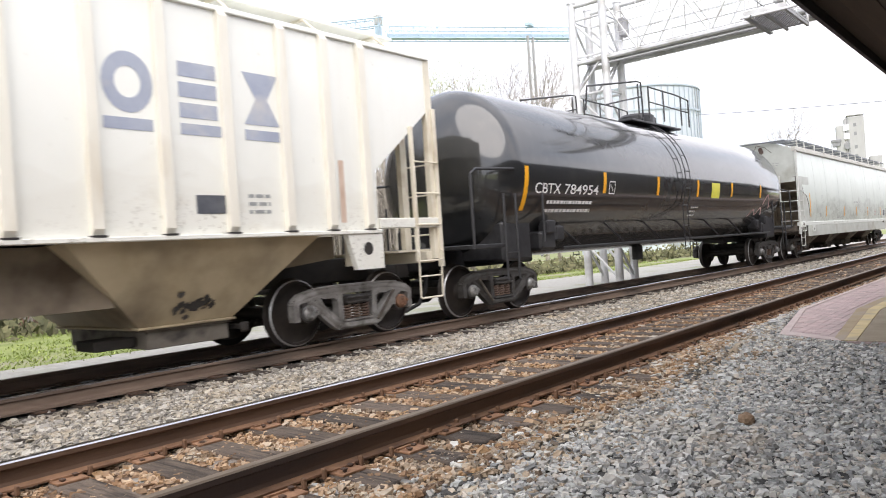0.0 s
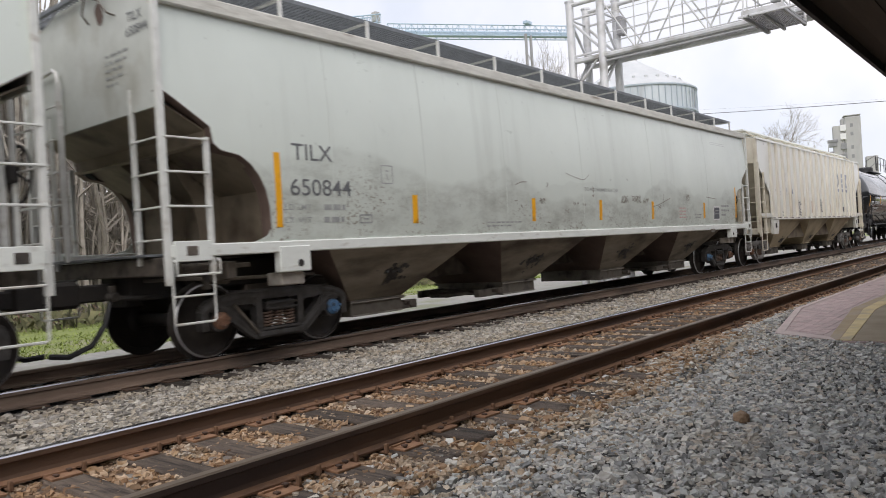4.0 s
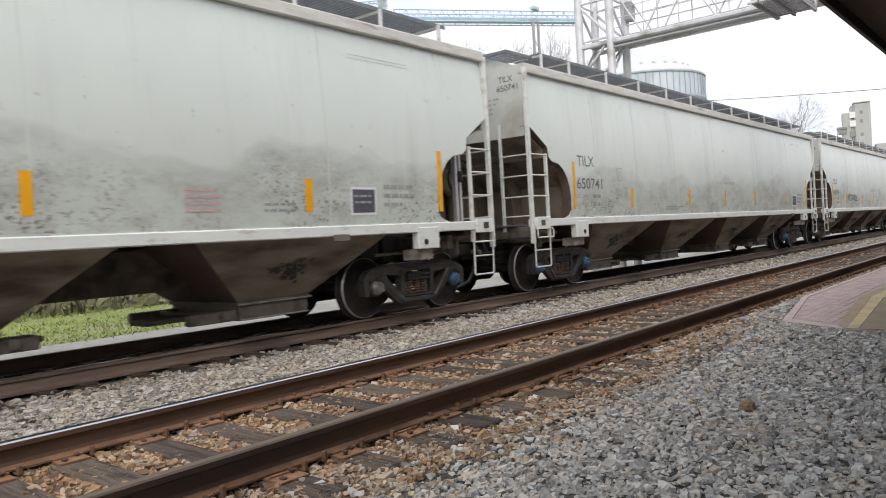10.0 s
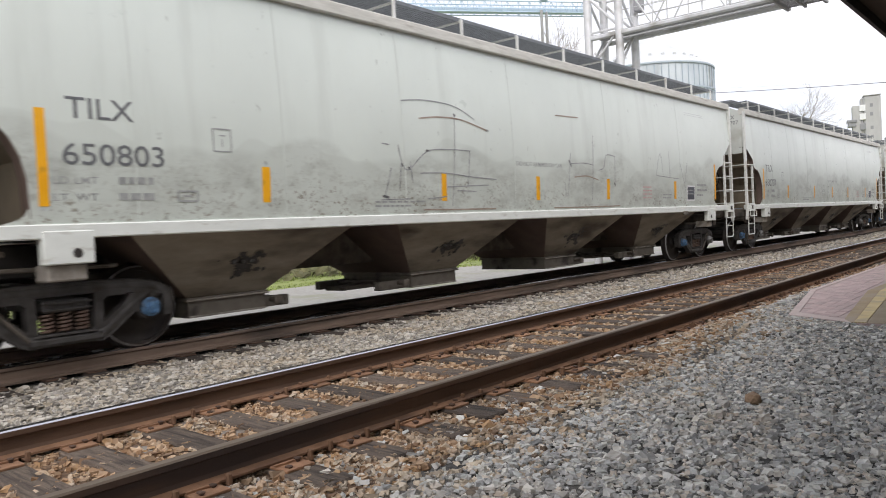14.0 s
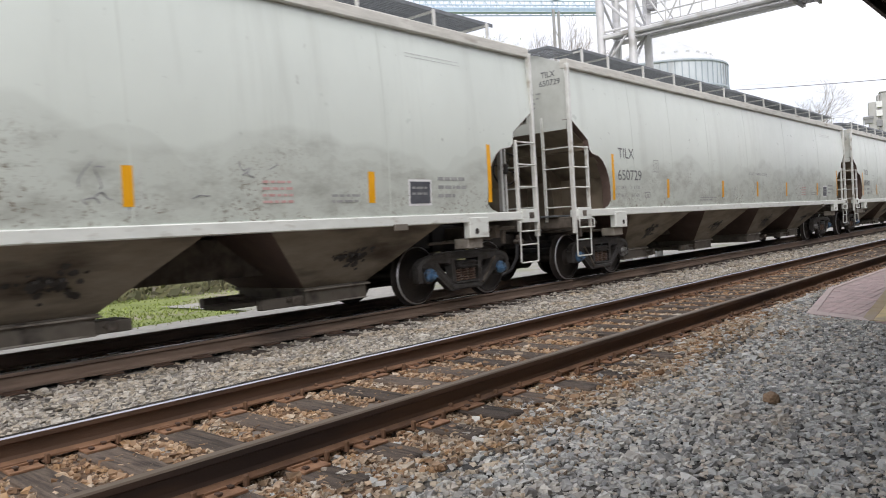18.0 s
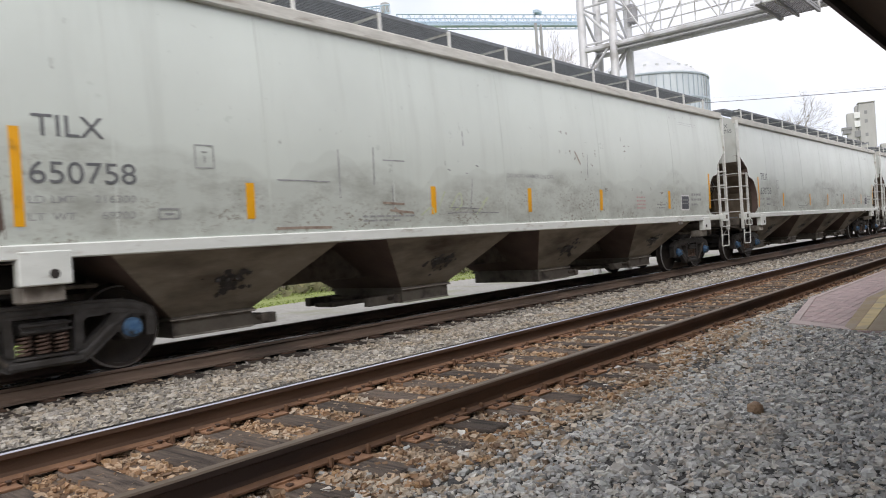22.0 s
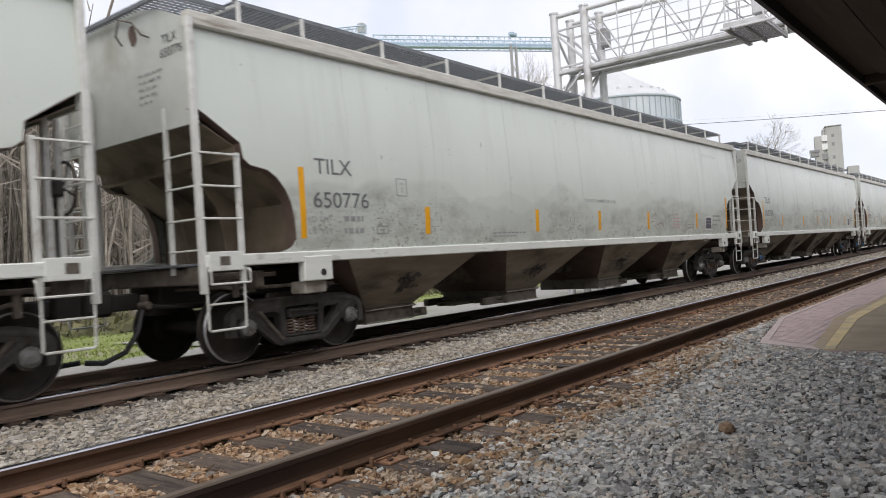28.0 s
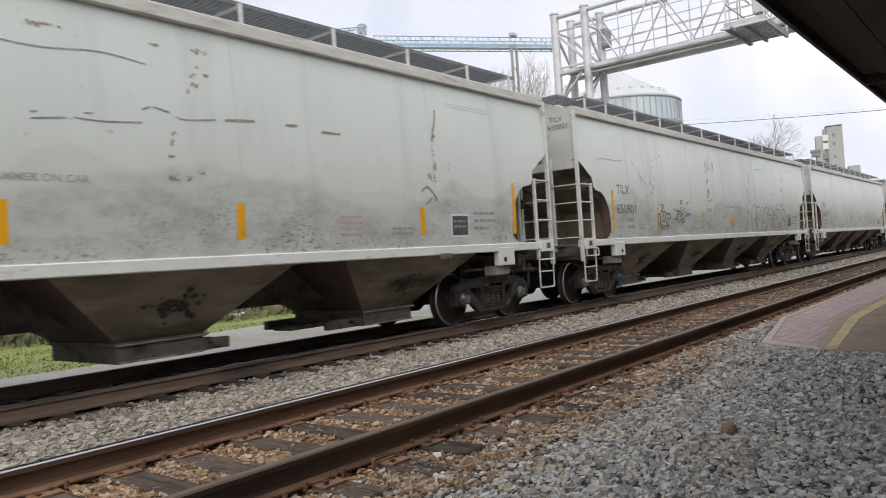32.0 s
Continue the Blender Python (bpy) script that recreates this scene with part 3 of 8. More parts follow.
    def tube(self, pts, r, sides=6, r1=None, mat=0, caps=True):
        pts = [Vector(p) for p in pts]
        rings, last = [], None
        for i, p in enumerate(pts):
            d = (pts[min(i + 1, len(pts) - 1)] - pts[max(i - 1, 0)]).normalized()
            if last is None:
                last = Vector((0, 0, 1)) if abs(d.z) < 0.9 else Vector((1, 0, 0))
            a = (last - d * last.dot(d))
            a = a.normalized() if a.length > 1e-6 else d.orthogonal().normalized()
            last = a
            b = d.cross(a)
            rr = r if r1 is None else r + (r1 - r) * i / max(len(pts) - 1, 1)
            rings.append([p + (a * math.cos(2 * math.pi * k / sides) + b * math.sin(2 * math.pi * k / sides)) * rr for k in range(sides)])
        v = [q for ring in rings for q in ring]
        f = [(i * sides + k, i * sides + (k + 1) % sides, (i + 1) * sides + (k + 1) % sides, (i + 1) * sides + k) for i in range(len(pts) - 1) for k in range(sides)]
        self.add(v, f, sides > 4, mat)
        if caps:
            k = len(self.v) - len(v)
            self.f += [tuple(k + i for i in range(sides - 1, -1, -1)), tuple(len(self.v) - sides + i for i in range(sides))]
            self.s += [False, False]
            self.m += [mat, mat]
        return self

    def lathe(self, profile, sides=32, centre=(0, 0, 0), mats=None, axis="y"):
        """Profile of (along, radius) turned about an axis."""
        cx, cy, cz = centre
        v = []
        for a, r in profile:
            for k in range(sides):
                u, w = r * math.cos(2 * math.pi * k / sides), r * math.sin(2 * math.pi * k / sides)
                v.append({"y": (cx + u, cy + a, cz + w), "z": (cx + u, cy + w, cz + a), "x": (cx + a, cy + u, cz + w)}[axis])
        k0 = len(self.v)
        self.v += v
        for i in range(len(profile) - 1):
            o = k0 + i * sides
            self.f += [(o + k, o + (k + 1) % sides, o + (k + 1) % sides + sides, o + k + sides) for k in range(sides)]
            self.s += [True] * sides
            self.m += [mats[i] if mats else 0] * sides
        return self

    def sheet(self, rows, thick, mat=0, smooth=True):
        """A grid of points given a thickness along its own normal."""
        nr, nc = len(rows), len(rows[0])
        P = np.array(rows, float)
        du = np.gradient(P, axis=1) if nc > 1 else P
        dv = np.gradient(P, axis=0)
        nn = np.cross(du, dv)
        nn /= np.maximum(np.linalg.norm(nn, axis=2, keepdims=True), 1e-9)
        Q = P - nn * thick
        v = [tuple(p) for p in P.reshape(-1, 3)] + [tuple(p) for p in Q.reshape(-1, 3)]
        o = nr * nc
        f = []
        for i in range(nr - 1):
            for j in range(nc - 1):
                a = i * nc + j
                f += [(a, a + 1, a + nc + 1, a + nc), (o + a, o + a + nc, o + a + nc + 1, o + a + 1)]
        self.add(v, f, smooth, mat)
        k = len(self.v) - 2 * o
        ring = [j for j in range(nc)] + [i * nc + nc - 1 for i in range(1, nr)] + [(nr - 1) * nc + j for j in range(nc - 2, -1, -1)] + [i * nc for i in range(nr - 2, 0, -1)]
        for a, b in zip(ring, ring[1:] + ring[:1]):
            self.f.append((k + a, k + o + a, k + o + b, k + b))
            self.s.append(False)
            self.m.append(mat)
        return self

    def mesh(self, name, *mats):
        me = bpy.data.meshes.new(name)
        me.from_pydata(self.v, [], self.f)
        me.polygons.foreach_set("use_smooth", self.s)
        me.polygons.foreach_set("material_index", self.m)
        for m in mats:
            me.materials.append(M[m])
        if any(self.s):
            me.set_sharp_from_angle(angle=radians(38))
        me.update()
        return me


def part(name, shape, mats, parent, label="", at=None):
    """Links a shape (or a ready mesh) as one object under a thing or a part."""
    mats = (mats,) if isinstance(mats, str) else mats
    ob = new(name, shape.mesh(name, *mats) if isinstance(shape, Shape) else shape)
    ob.parent = parent
    if at is not None:
        ob.matrix_basis = at
    return tagged(ob, label) if label else ob


def thing(name, label, category, group="", kind="", at=None):
    ob = tagged(new(name), label, category, group, kind)
    ob.empty_display_size = 0.2
    if at is not None:
        ob.matrix_basis = at
    return ob


def solid(name, shape, mats, label, category="", group="", kind="", at=None):
    ob = part(name, shape, mats, None, "", at)
    return tagged(ob, label, category, group, kind)


def lettering(text, size, width=None):
    """Flat letters as a mesh in x and z, from the built-in font, lower left at the origin."""
    cu = bpy.data.curves.new("letters", "FONT")
    cu.body, cu.size, cu.extrude, cu.offset = text, size, 0.0, 0.004 * size
    ob = bpy.data.objects.new("letters", cu)
    me = bpy.data.meshes.new_from_object(ob)
    bpy.data.objects.remove(ob)
    v = np.array([q.co[:] for q in me.vertices])
    faces = [tuple(p.vertices) for p in me.polygons]
    bpy.data.meshes.remove(me)
    v[:, 0] -= v[:, 0].min()
    v[:, 1] -= v[:, 1].min()
    if width:
        v[:, 0] *= width / v[:, 0].max()
    return v[:, :2], faces

# ---------------------------------------------------------------- plan
# x runs with the tracks (the way the train goes), y away from the camera, z = 0 on the rail heads
NEAR_Y = 3.484 + 0.753     # centre of the empty near track
FAR_Y = 8.627              # centre of the train's track
RAIL_Z = -0.03             # rail head of the far track
rng = random.Random(7)


def ground_z(y):
    """Height of the ground across the tracks."""
    ys = [-30, 1.0, 2.4, 3.2, 5.3, 5.8, 7.0, 7.6, 9.7, 10.6, 11.4, 14, 22, 60, 3000]
    zs = [-0.22, -0.22, -0.22, -0.215, -0.215, -0.235, -0.235, -0.24, -0.24, -0.30, -0.38, -0.38, -0.42, -0.7, -0.7]
    return float(np.interp(y, ys, zs))


def ramp_up(x, y):
    """The stones are heaped up flush with the end and the edge of the platform."""
    a = min(max((x - 6.3) / 1.9, 0.0), 1.0)
    a = a * a * (3 - 2 * a)
    return 0.148 * a * min(max((3.35 - y) / 0.5, 0.0), 1.0)


# ---------------------------------------------------------------- ground
def strip(name, ys, x0, x1, mat, label, step=4.0, jitter=0.0, dz=0.0):
    s = Shape()
    xs = np.arange(x0, x1 + step / 2, step)
    rows = [[(x, y + (jitter * noise.noise((x * 0.6, y, 3.1)) if 0 < i < 99 else 0), ground_z(y) + ramp_up(x, y) + dz) for x in xs] for i, y in enumerate(ys)]
    v = [p for r in rows for p in r]
    n = len(xs)
    s.add(v, [(i * n + j, i * n + j + 1, (i + 1) * n + j + 1, (i + 1) * n + j) for i in range(len(ys) - 1) for j in range(n - 1)], True)
    return solid(name, s, mat, label, kind="structure")


gs = Shape()
gx = [-3000, -300, -60, -20, 0, 20, 40, 80, 160, 400, 3000]
gy = [-3000, -200, -30, 0.9, 2.4, 3.2, 5.3, 5.8, 7.0, 7.6, 9.7, 10.6, 11.4, 14, 18, 22, 60, 200, 800, 3000]
gv = [(x, y, ground_z(y) - 0.03) for y in gy for x in gx]
gn = len(gx)
gs.add(gv, [(i * gn + j, i * gn + j + 1, (i + 1) * gn + j + 1, (i + 1) * gn + j) for i in range(len(gy) - 1) for j in range(gn - 1)], True)
solid("ground", gs, "ground", "green spring grass and bare dirt beyond the railway", kind="structure")
# gravel whose dark colour doubles as shade between the loose stones
strip("ground_ballast", [-8, 0.9, 2.4, 2.75], -30, 250, "bed", "grey crushed stone beside the near track", 0.5)
strip("ground_near_track", [2.75, 2.95, 3.2, 3.35, 5.3, 5.7], -30, 250, "bed_rust", "rust-stained gravel bed of the near track", 0.5, dz=0.003)
strip("ground_between", [5.7, 5.8, 7.0, 7.78], -30, 250, "bed_pale", "pale gravel between the two tracks")
# dark strip under the cars, their shade is part of its colour
strip("ground_far_track", [7.78, 7.9, 9.7, 10.0], -30, 250, "bed_dark", "oily bed under the train, coloured darker for its shade", dz=0.003)
strip("ground_far_shoulder", [10.0, 10.6, 11.4], -30, 250, "bed_pale", "pale sloping ballast shoulder behind the far track")
strip("road", [11.4, 12.0, 12.7, 13.3], -80, 300, "road", "pale limestone gravel service road beside the railway", 2.0, 0.5, 0.01)

strip("gravel_lot", [13.2, 14.4, 15.6, 17.0], 9, 301, "road", "pale gravel lot beside the service road", 2.0, 0.6, 0.008)

# ---------------------------------------------------------------- tracks
RAIL = [(-0.070, -0.172), (0.070, -0.172), (0.070, -0.160), (0.020, -0.146), (0.009, -0.125), (0.009, -0.055), (0.036, -0.040),
        (0.036, -0.010), (0.028, 0.0), (-0.028, 0.0), (-0.036, -0.010), (-0.036, -0.040), (-0.009, -0.055), (-0.009, -0.125), (-0.020, -0.146), (-0.070, -0.160)]
TOP = [0, 2, 2, 0, 0, 0, 0, 1, 1, 1, 0, 0, 0, 0, 2, 2]


def build_track(name, y, z, label, near):
    track = thing(name, label, "railway track", kind="structure")
    for k, dy in enumerate((-0.753, 0.753)):
        for a, b in ((-40, -11), (-11, 0.85), (0.85, 12.7), (12.7, 24.5), (24.5, 60), (60, 260)):
            s = Shape().along([(y + dy + p, z + q) for p, q in RAIL], a + 0.003, b - 0.003, 0, TOP)
            part("rail", s, ("rail_side" if near else "rail_dusty", "rail_top" if (k == 1) == near else "rail_worn", "rail_foot" if near else "rail_dusty"), track,
                 "rusty brown steel rail with a %s head" % ("polished" if (k == 1) == near else "dull worn"))
    r = random.Random(3 if near else 4)
    tie = Shape().box(-0.115, 0.115, -1.28, 1.28, -0.17, 0, 0.012)
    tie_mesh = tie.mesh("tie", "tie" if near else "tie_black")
    plate = Shape().box(-0.095, 0.095, -0.19, 0.19, 0, 0.016, 0.003).box(-0.095, 0.095, 0.072, 0.09, 0.016, 0.028).box(-0.095, 0.095, -0.09, -0.072, 0.016, 0.028)
    plate_mesh, plate_far = plate.mesh("tie_plate", "plate"), plate.mesh("tie_plate", "spike")
    spike = Shape().box(-0.009, 0.009, -0.009, 0.009, 0.0, 0.022).box(-0.016, 0.016, -0.026, 0.014, 0.018, 0.030, 0.004)
    spike_mesh = spike.mesh("spike", "spike")
    anchor = Shape().box(-0.012, 0.012, -0.095, 0.095, -0.02, -0.006, 0.003).box(-0.014, 0.014, 0.07, 0.10, -0.02, 0.045, 0.006).box(-0.022, 0.022, -0.108, -0.07, -0.024, 0.040, 0.010).box(-0.018, 0.018, -0.13, -0.10, 0.012, 0.048, 0.010)
    anchor_mesh = anchor.mesh("rail_anchor", "anchor")
    x, i = -6.35, 0
    while x < (58 if near else 40):
        dx, yaw = r.uniform(-0.03, 0.03), r.uniform(-1.2, 1.2)
        t = part("tie", tie_mesh, "", track, at=pose(x + dx, y + r.uniform(-0.06, 0.06), z - 0.186, r.uniform(-0.4, 0.4), 0, yaw))
        if x < 17 and near:
            for dy in (-0.753, 0.753):
                part("tie_plate", plate_mesh, "", t, at=pose(0, dy, 0.0))
                for sx, sy, turn in ((-0.06, 0.10, 0), (0.05, -0.10, 180), (0.06, 0.15, 0), (-0.05, -0.155, 180)):
                    part("spike", spike_mesh, "", t, at=pose(sx, dy + sy, r.uniform(-0.004, 0.012), 0, 0, turn + r.uniform(-12, 12)))
                for sx in ((-0.15, 0.15) if r.random() < 0.75 else (0.15,)):
                    part("rail_anchor", anchor_mesh, "", t, at=pose(sx, dy, 0.012, 0, 0, 180))
        elif x < 14:
            for dy in (-0.753, 0.753):
                part("tie_plate", plate_far, "", t, at=pose(0, dy, 0.0))
        x += 0.495
    return track


build_track("near_track", NEAR_Y, 0.0, "empty railway track with rusty rails on worn wooden ties", True)
build_track("far_track", FAR_Y, RAIL_Z, "railway track under the freight train with oily, shade-darkened ties", False)

# ---------------------------------------------------------------- platform and canopy
PLAT_Z = -0.05


def outline(points, z0, z1, name, mat, label, parent=None, kind="structure"):
    n = len(points)
    s = Shape().add([(x, y, z0) for x, y in points] + [(x, y, z1) for x, y in points],
                    [tuple(range(n - 1, -1, -1)), tuple(range(n, 2 * n))] + [(i, (i + 1) % n, (i + 1) % n + n, i + n) for i in range(n)])
    ob = part(name, s, mat, parent)
    return tagged(ob, label, kind=kind)


edge_line = [(8.18, -6.0), (8.18, 1.75), (8.62, 2.43), (11.3, 2.88), (14, 2.88), (260, 2.86)]
outline(edge_line + [(260, -6.0)], -0.6, PLAT_Z - 0.005, "platform", "mortar", "low station platform with a paved edge beside the near track")
outline([(8.20, -6.0), (8.20, 1.60), (11.15, 1.876), (260, 1.876), (260, -6.0)], PLAT_Z - 0.02, PLAT_Z, "pavement", "tan", "tan stained concrete platform paving")
outline([(8.20, 1.604), (8.20, 1.71), (11.3, 2.036), (260, 2.036), (260, 1.88), (11.15, 1.88)], PLAT_Z - 0.02, PLAT_Z + 0.004, "platform_line", "yellow_line", "worn yellow warning line painted along the platform")
outline([(8.20, 1.714), (8.20, 1.815), (11.35, 2.185), (14, 2.12), (260, 2.10), (260, 2.04), (11.3, 2.04)], PLAT_Z - 0.02, PLAT_Z + 0.002, "platform_border", "ochre", "dull ochre paved border beside the yellow line")
outline([(8.17, 1.73), (8.61, 2.435), (11.3, 2.887), (14, 2.887), (260, 2.867), (260, 2.80), (14, 2.82), (11.32, 2.82), (8.82, 2.38), (8.40, 1.84)], PLAT_Z - 0.15, PLAT_Z + 0.003, "kerb", "edge", "pale concrete edging of the platform")

# its unseen left end and rear depth are sized to shade the stones
canopy = thing("canopy", "dark brown timber platform canopy with a painted fascia", "canopy", kind="structure")
part("fascia", Shape().box(-2.5, 90, 1.93, 1.985, 3.40, 3.68, 0.006), "fascia", canopy, "dark painted fascia board")
part("soffit", Shape().box(-2.5, 90, -4.3, 1.926, 3.52, 3.56), "wood_dark", canopy, "dark boarded underside")
part("roof", Shape().add([(-2.5, 2.05, 3.69), (90, 2.05, 3.69), (90, -4.5, 4.0), (-2.5, -4.5, 4.0), (-2.5, 2.05, 3.73), (90, 2.05, 3.73), (90, -4.5, 4.04), (-2.5, -4.5, 4.04)],
                         [(3, 2, 1, 0), (4, 5, 6, 7), (0, 1, 5, 4), (1, 2, 6, 5), (2, 3, 7, 6), (3, 0, 4, 7)]), "fascia", canopy, "dark sheet roof")
for k in range(15):
    part("beam", Shape().box(1.3 + 6 * k, 1.44 + 6 * k, -4.3, 1.92, 3.38, 3.518, 0.01), "wood_dark", canopy)
for k in range(20):
    part("board", Shape().box(-2.5, 90, -4.3 + 0.30 * k, -4.01 + 0.30 * k, 3.495, 3.516, 0.004), "wood_dark", canopy)
for k in range(8):
    part("column", Shape().box(2.4 + 12 * k, 2.6 + 12 * k, -1.5, -1.3, -0.3, 3.5, 0.02), "wood_dark", canopy)

# added out of view behind the camera, to cut light from that side
solid("wall_station", Shape().box(-2.5, 90, -4.5, -4.3, -0.4, 3.52), "wall", "unseen plain brown wall added under the canopy to block light", kind="structure")

# ---------------------------------------------------------------- freight cars
HALF = 9.45


def side_y(z):
    return float(np.interp(z, [1.1, 1.3, 1.8, 2.4, 3.0, 3.5, 3.92], [1.585, 1.595, 1.615, 1.61, 1.585, 1.545, 1.50]))


def on_side(pts, lift=0.004, y_of=None):
    return [(x, -(y_of or side_y)(z) - lift, z) for x, z in pts]


def quad_mark(name, x0, x1, z0, z1, mat, car, lift=0.004, lean=0.0, y_of=None, label=""):
    s = Shape()
    n = max(2, int((z1 - z0) / 0.12) + 1)
    rows = [[(x0 + lean * k / n, z0 + (z1 - z0) * k / n), (x1 + lean * k / n, z0 + (z1 - z0) * k / n)] for k in range(n + 1)]
    s.sheet([[on_side([p], lift, y_of)[0] for p in r] for r in rows], 0.002)
    return part(name, s, mat, car, label)


def words(name, text, x, z, size, mat, car, width=None, lift=0.004, y_of=None, label="", lean=0.0):
    v, f = lettering(text, size, width)
    s = Shape().add(on_side([(x + p[0] + lean * p[1], z + p[1]) for p in v], lift, y_of), f)
    return part(name, s, mat, car, label)


def bars(name, x, z, widths, height, gap, mat, car, y_of=None, lift=0.004, seed=1):
    """Lines of unreadable small print as rows of short bars."""
    r = random.Random(seed)
    s = Shape()
    for i, w in enumerate(widths):
        zz, xx = z - i * (height + gap), x
        while xx < x + w - 0.02:
            L = min(r.uniform(0.05, 0.15), x + w - xx)
            s.add(on_side([(xx, zz), (xx + L, zz), (xx + L, zz + height), (xx, zz + height)], lift, y_of), [(0, 1, 2, 3)])
            xx += L + 0.025
    return tagged(part(name, s, mat, car), kind="stuff")


def stroke(s, pts, w, lift=0.005, y_of=None):
    """A brush line of width w through points on the car side."""
    dense = []
    P = [Vector((a, b)) for a, b in pts]
    for i in range(len(P) - 1):
        p0, p1, p2, p3 = P[max(i - 1, 0)], P[i], P[i + 1], P[min(i + 2, len(P) - 1)]
        for k in range(6):
            u = k / 6
            dense.append(0.5 * (2 * p1 + (p2 - p0) * u + (2 * p0 - 5 * p1 + 4 * p2 - p3) * u * u + (3 * p1 - p0 - 3 * p2 + p3) * u ** 3))
    dense.append(P[-1])
    left, right = [], []
    for i, p in enumerate(dense):
        d = dense[min(i + 1, len(dense) - 1)] - dense[max(i - 1, 0)]
        d = d.normalized() if d.length > 1e-6 else Vector((1, 0))
        nrm = Vector((-d.y, d.x)) * w * 0.5
        left.append(tuple(p + nrm))
        right.append(tuple(p - nrm))
    n = len(left)
    s.add(on_side(left + right, lift, y_of), [(i, i + 1, n + i + 1, n + i) for i in range(n - 1)])


def tag_lines(name, car, mat, lines, w=0.03, y_of=None, label=""):
    s = Shape()
    for ln in lines:
        stroke(s, ln, w, y_of=y_of)
    return part(name, s, mat, car, label)


def scrawl(name, car, mat, x, z, width, height, count, seed, w=0.025, y_of=None, label="", upright=0.5):
    r = random.Random(seed)
    for k in range(count):
        cx, cz = x + width * r.random(), z + height * r.random()
        a = r.gauss(math.pi / 2, 0.35) if r.random() < upright else r.uniform(-0.4, 0.4)
        L = height * r.uniform(0.25, 0.7)
        pts = [(cx + L * (u - 0.5) * math.cos(a) + r.uniform(-0.05, 0.05), cz + L * (u - 0.5) * math.sin(a) + r.uniform(-0.04, 0.04)) for u in (0, 0.35, 0.7, 1)]
        tag_lines(name, car, mat, [[(px, min(max(pz, 1.34), 3.7)) for px, pz in pts]], w, y_of, label)


def flakes(name, car, mat, spots, seed, size=0.035, y_of=None, label=""):
    """Chipped paint: clusters of small ragged flecks, each spot x, z, width, height."""
    r = random.Random(seed)
    s = Shape()
    for x, z, w, h in spots:
        for k in range(max(3, int(w * h / (size * size) * 0.9))):
            cx, cz = x + r.uniform(-0.5, 0.5) * w, z + r.uniform(-0.5, 0.5) * h
            rad = size * r.uniform(0.3, 0.8)
            pts = [(cx + rad * r.uniform(0.5, 1.2) * math.cos(a), cz + rad * r.uniform(0.5, 1.3) * math.sin(a)) for a in np.linspace(0, 2 * math.pi, 7, endpoint=False)]
            s.add(on_side(pts, 0.005, y_of), [tuple(range(7))])
    return tagged(part(name, s, mat, car, label), kind="stuff")


# ---- meshes shared by all cars
def wheel_mesh(sign):
    prof = [(-0.87, 0.0), (-0.87, 0.115), (-0.82, 0.135), (-0.79, 0.155), (-0.768, 0.24), (-0.772, 0.33), (-0.79, 0.385), (-0.818, 0.386), (-0.822, 0.404), (-0.822, 0.420), (-0.804, 0.438),
            (-0.735, 0.444), (-0.722, 0.456), (-0.712, 0.468), (-0.70, 0.469), (-0.692, 0.460), (-0.692, 0.385), (-0.72, 0.375), (-0.735, 0.33), (-0.735, 0.18), (-0.70, 0.14), (-0.69, 0.10)]
    mats = [0] * 9 + [1] + [0] * 11
    s = Shape().lathe([(sign * a, r) for a, r in prof], 40, (0, 0, 0), mats)
    if sign < 0:
        s.f = [tuple(reversed(f)) for f in s.f]
    return s.mesh("wheel", "wheel", "rim")


def cap_mesh(sign, mat):
    s = Shape().lathe([(sign * a, r) for a, r in [(-0.90, 0.10), (-1.02, 0.095), (-1.06, 0.102), (-1.10, 0.102), (-1.12, 0.082), (-1.15, 0.070), (-1.158, 0.045), (-1.16, 0.0)]], 20, (0, 0, 0))
    for k in range(3):
        a = 2 * math.pi * k / 3 + 0.3
        s.lathe([(sign * q, r) for q, r in [(-1.14, 0.022), (-1.175, 0.022), (-1.178, 0.0)]], 6, (0.050 * math.cos(a), 0, 0.050 * math.sin(a)))
    if sign < 0:
        s.f = [tuple(reversed(f)) for f in s.f]
    return s.mesh("bearing_cap", mat)


WHEELS = {1: wheel_mesh(1), -1: wheel_mesh(-1)}
CAPS = {m: {k: cap_mesh(k, m) for k in (1, -1)} for m in ("cap_blue", "cap_grey", "cap_rust")}
AXLE = Shape().lathe([(-0.70, 0.0), (-0.70, 0.105), (-0.5, 0.085), (0.5, 0.085), (0.70, 0.105), (0.70, 0.0)], 16).mesh("axle", "wheel")


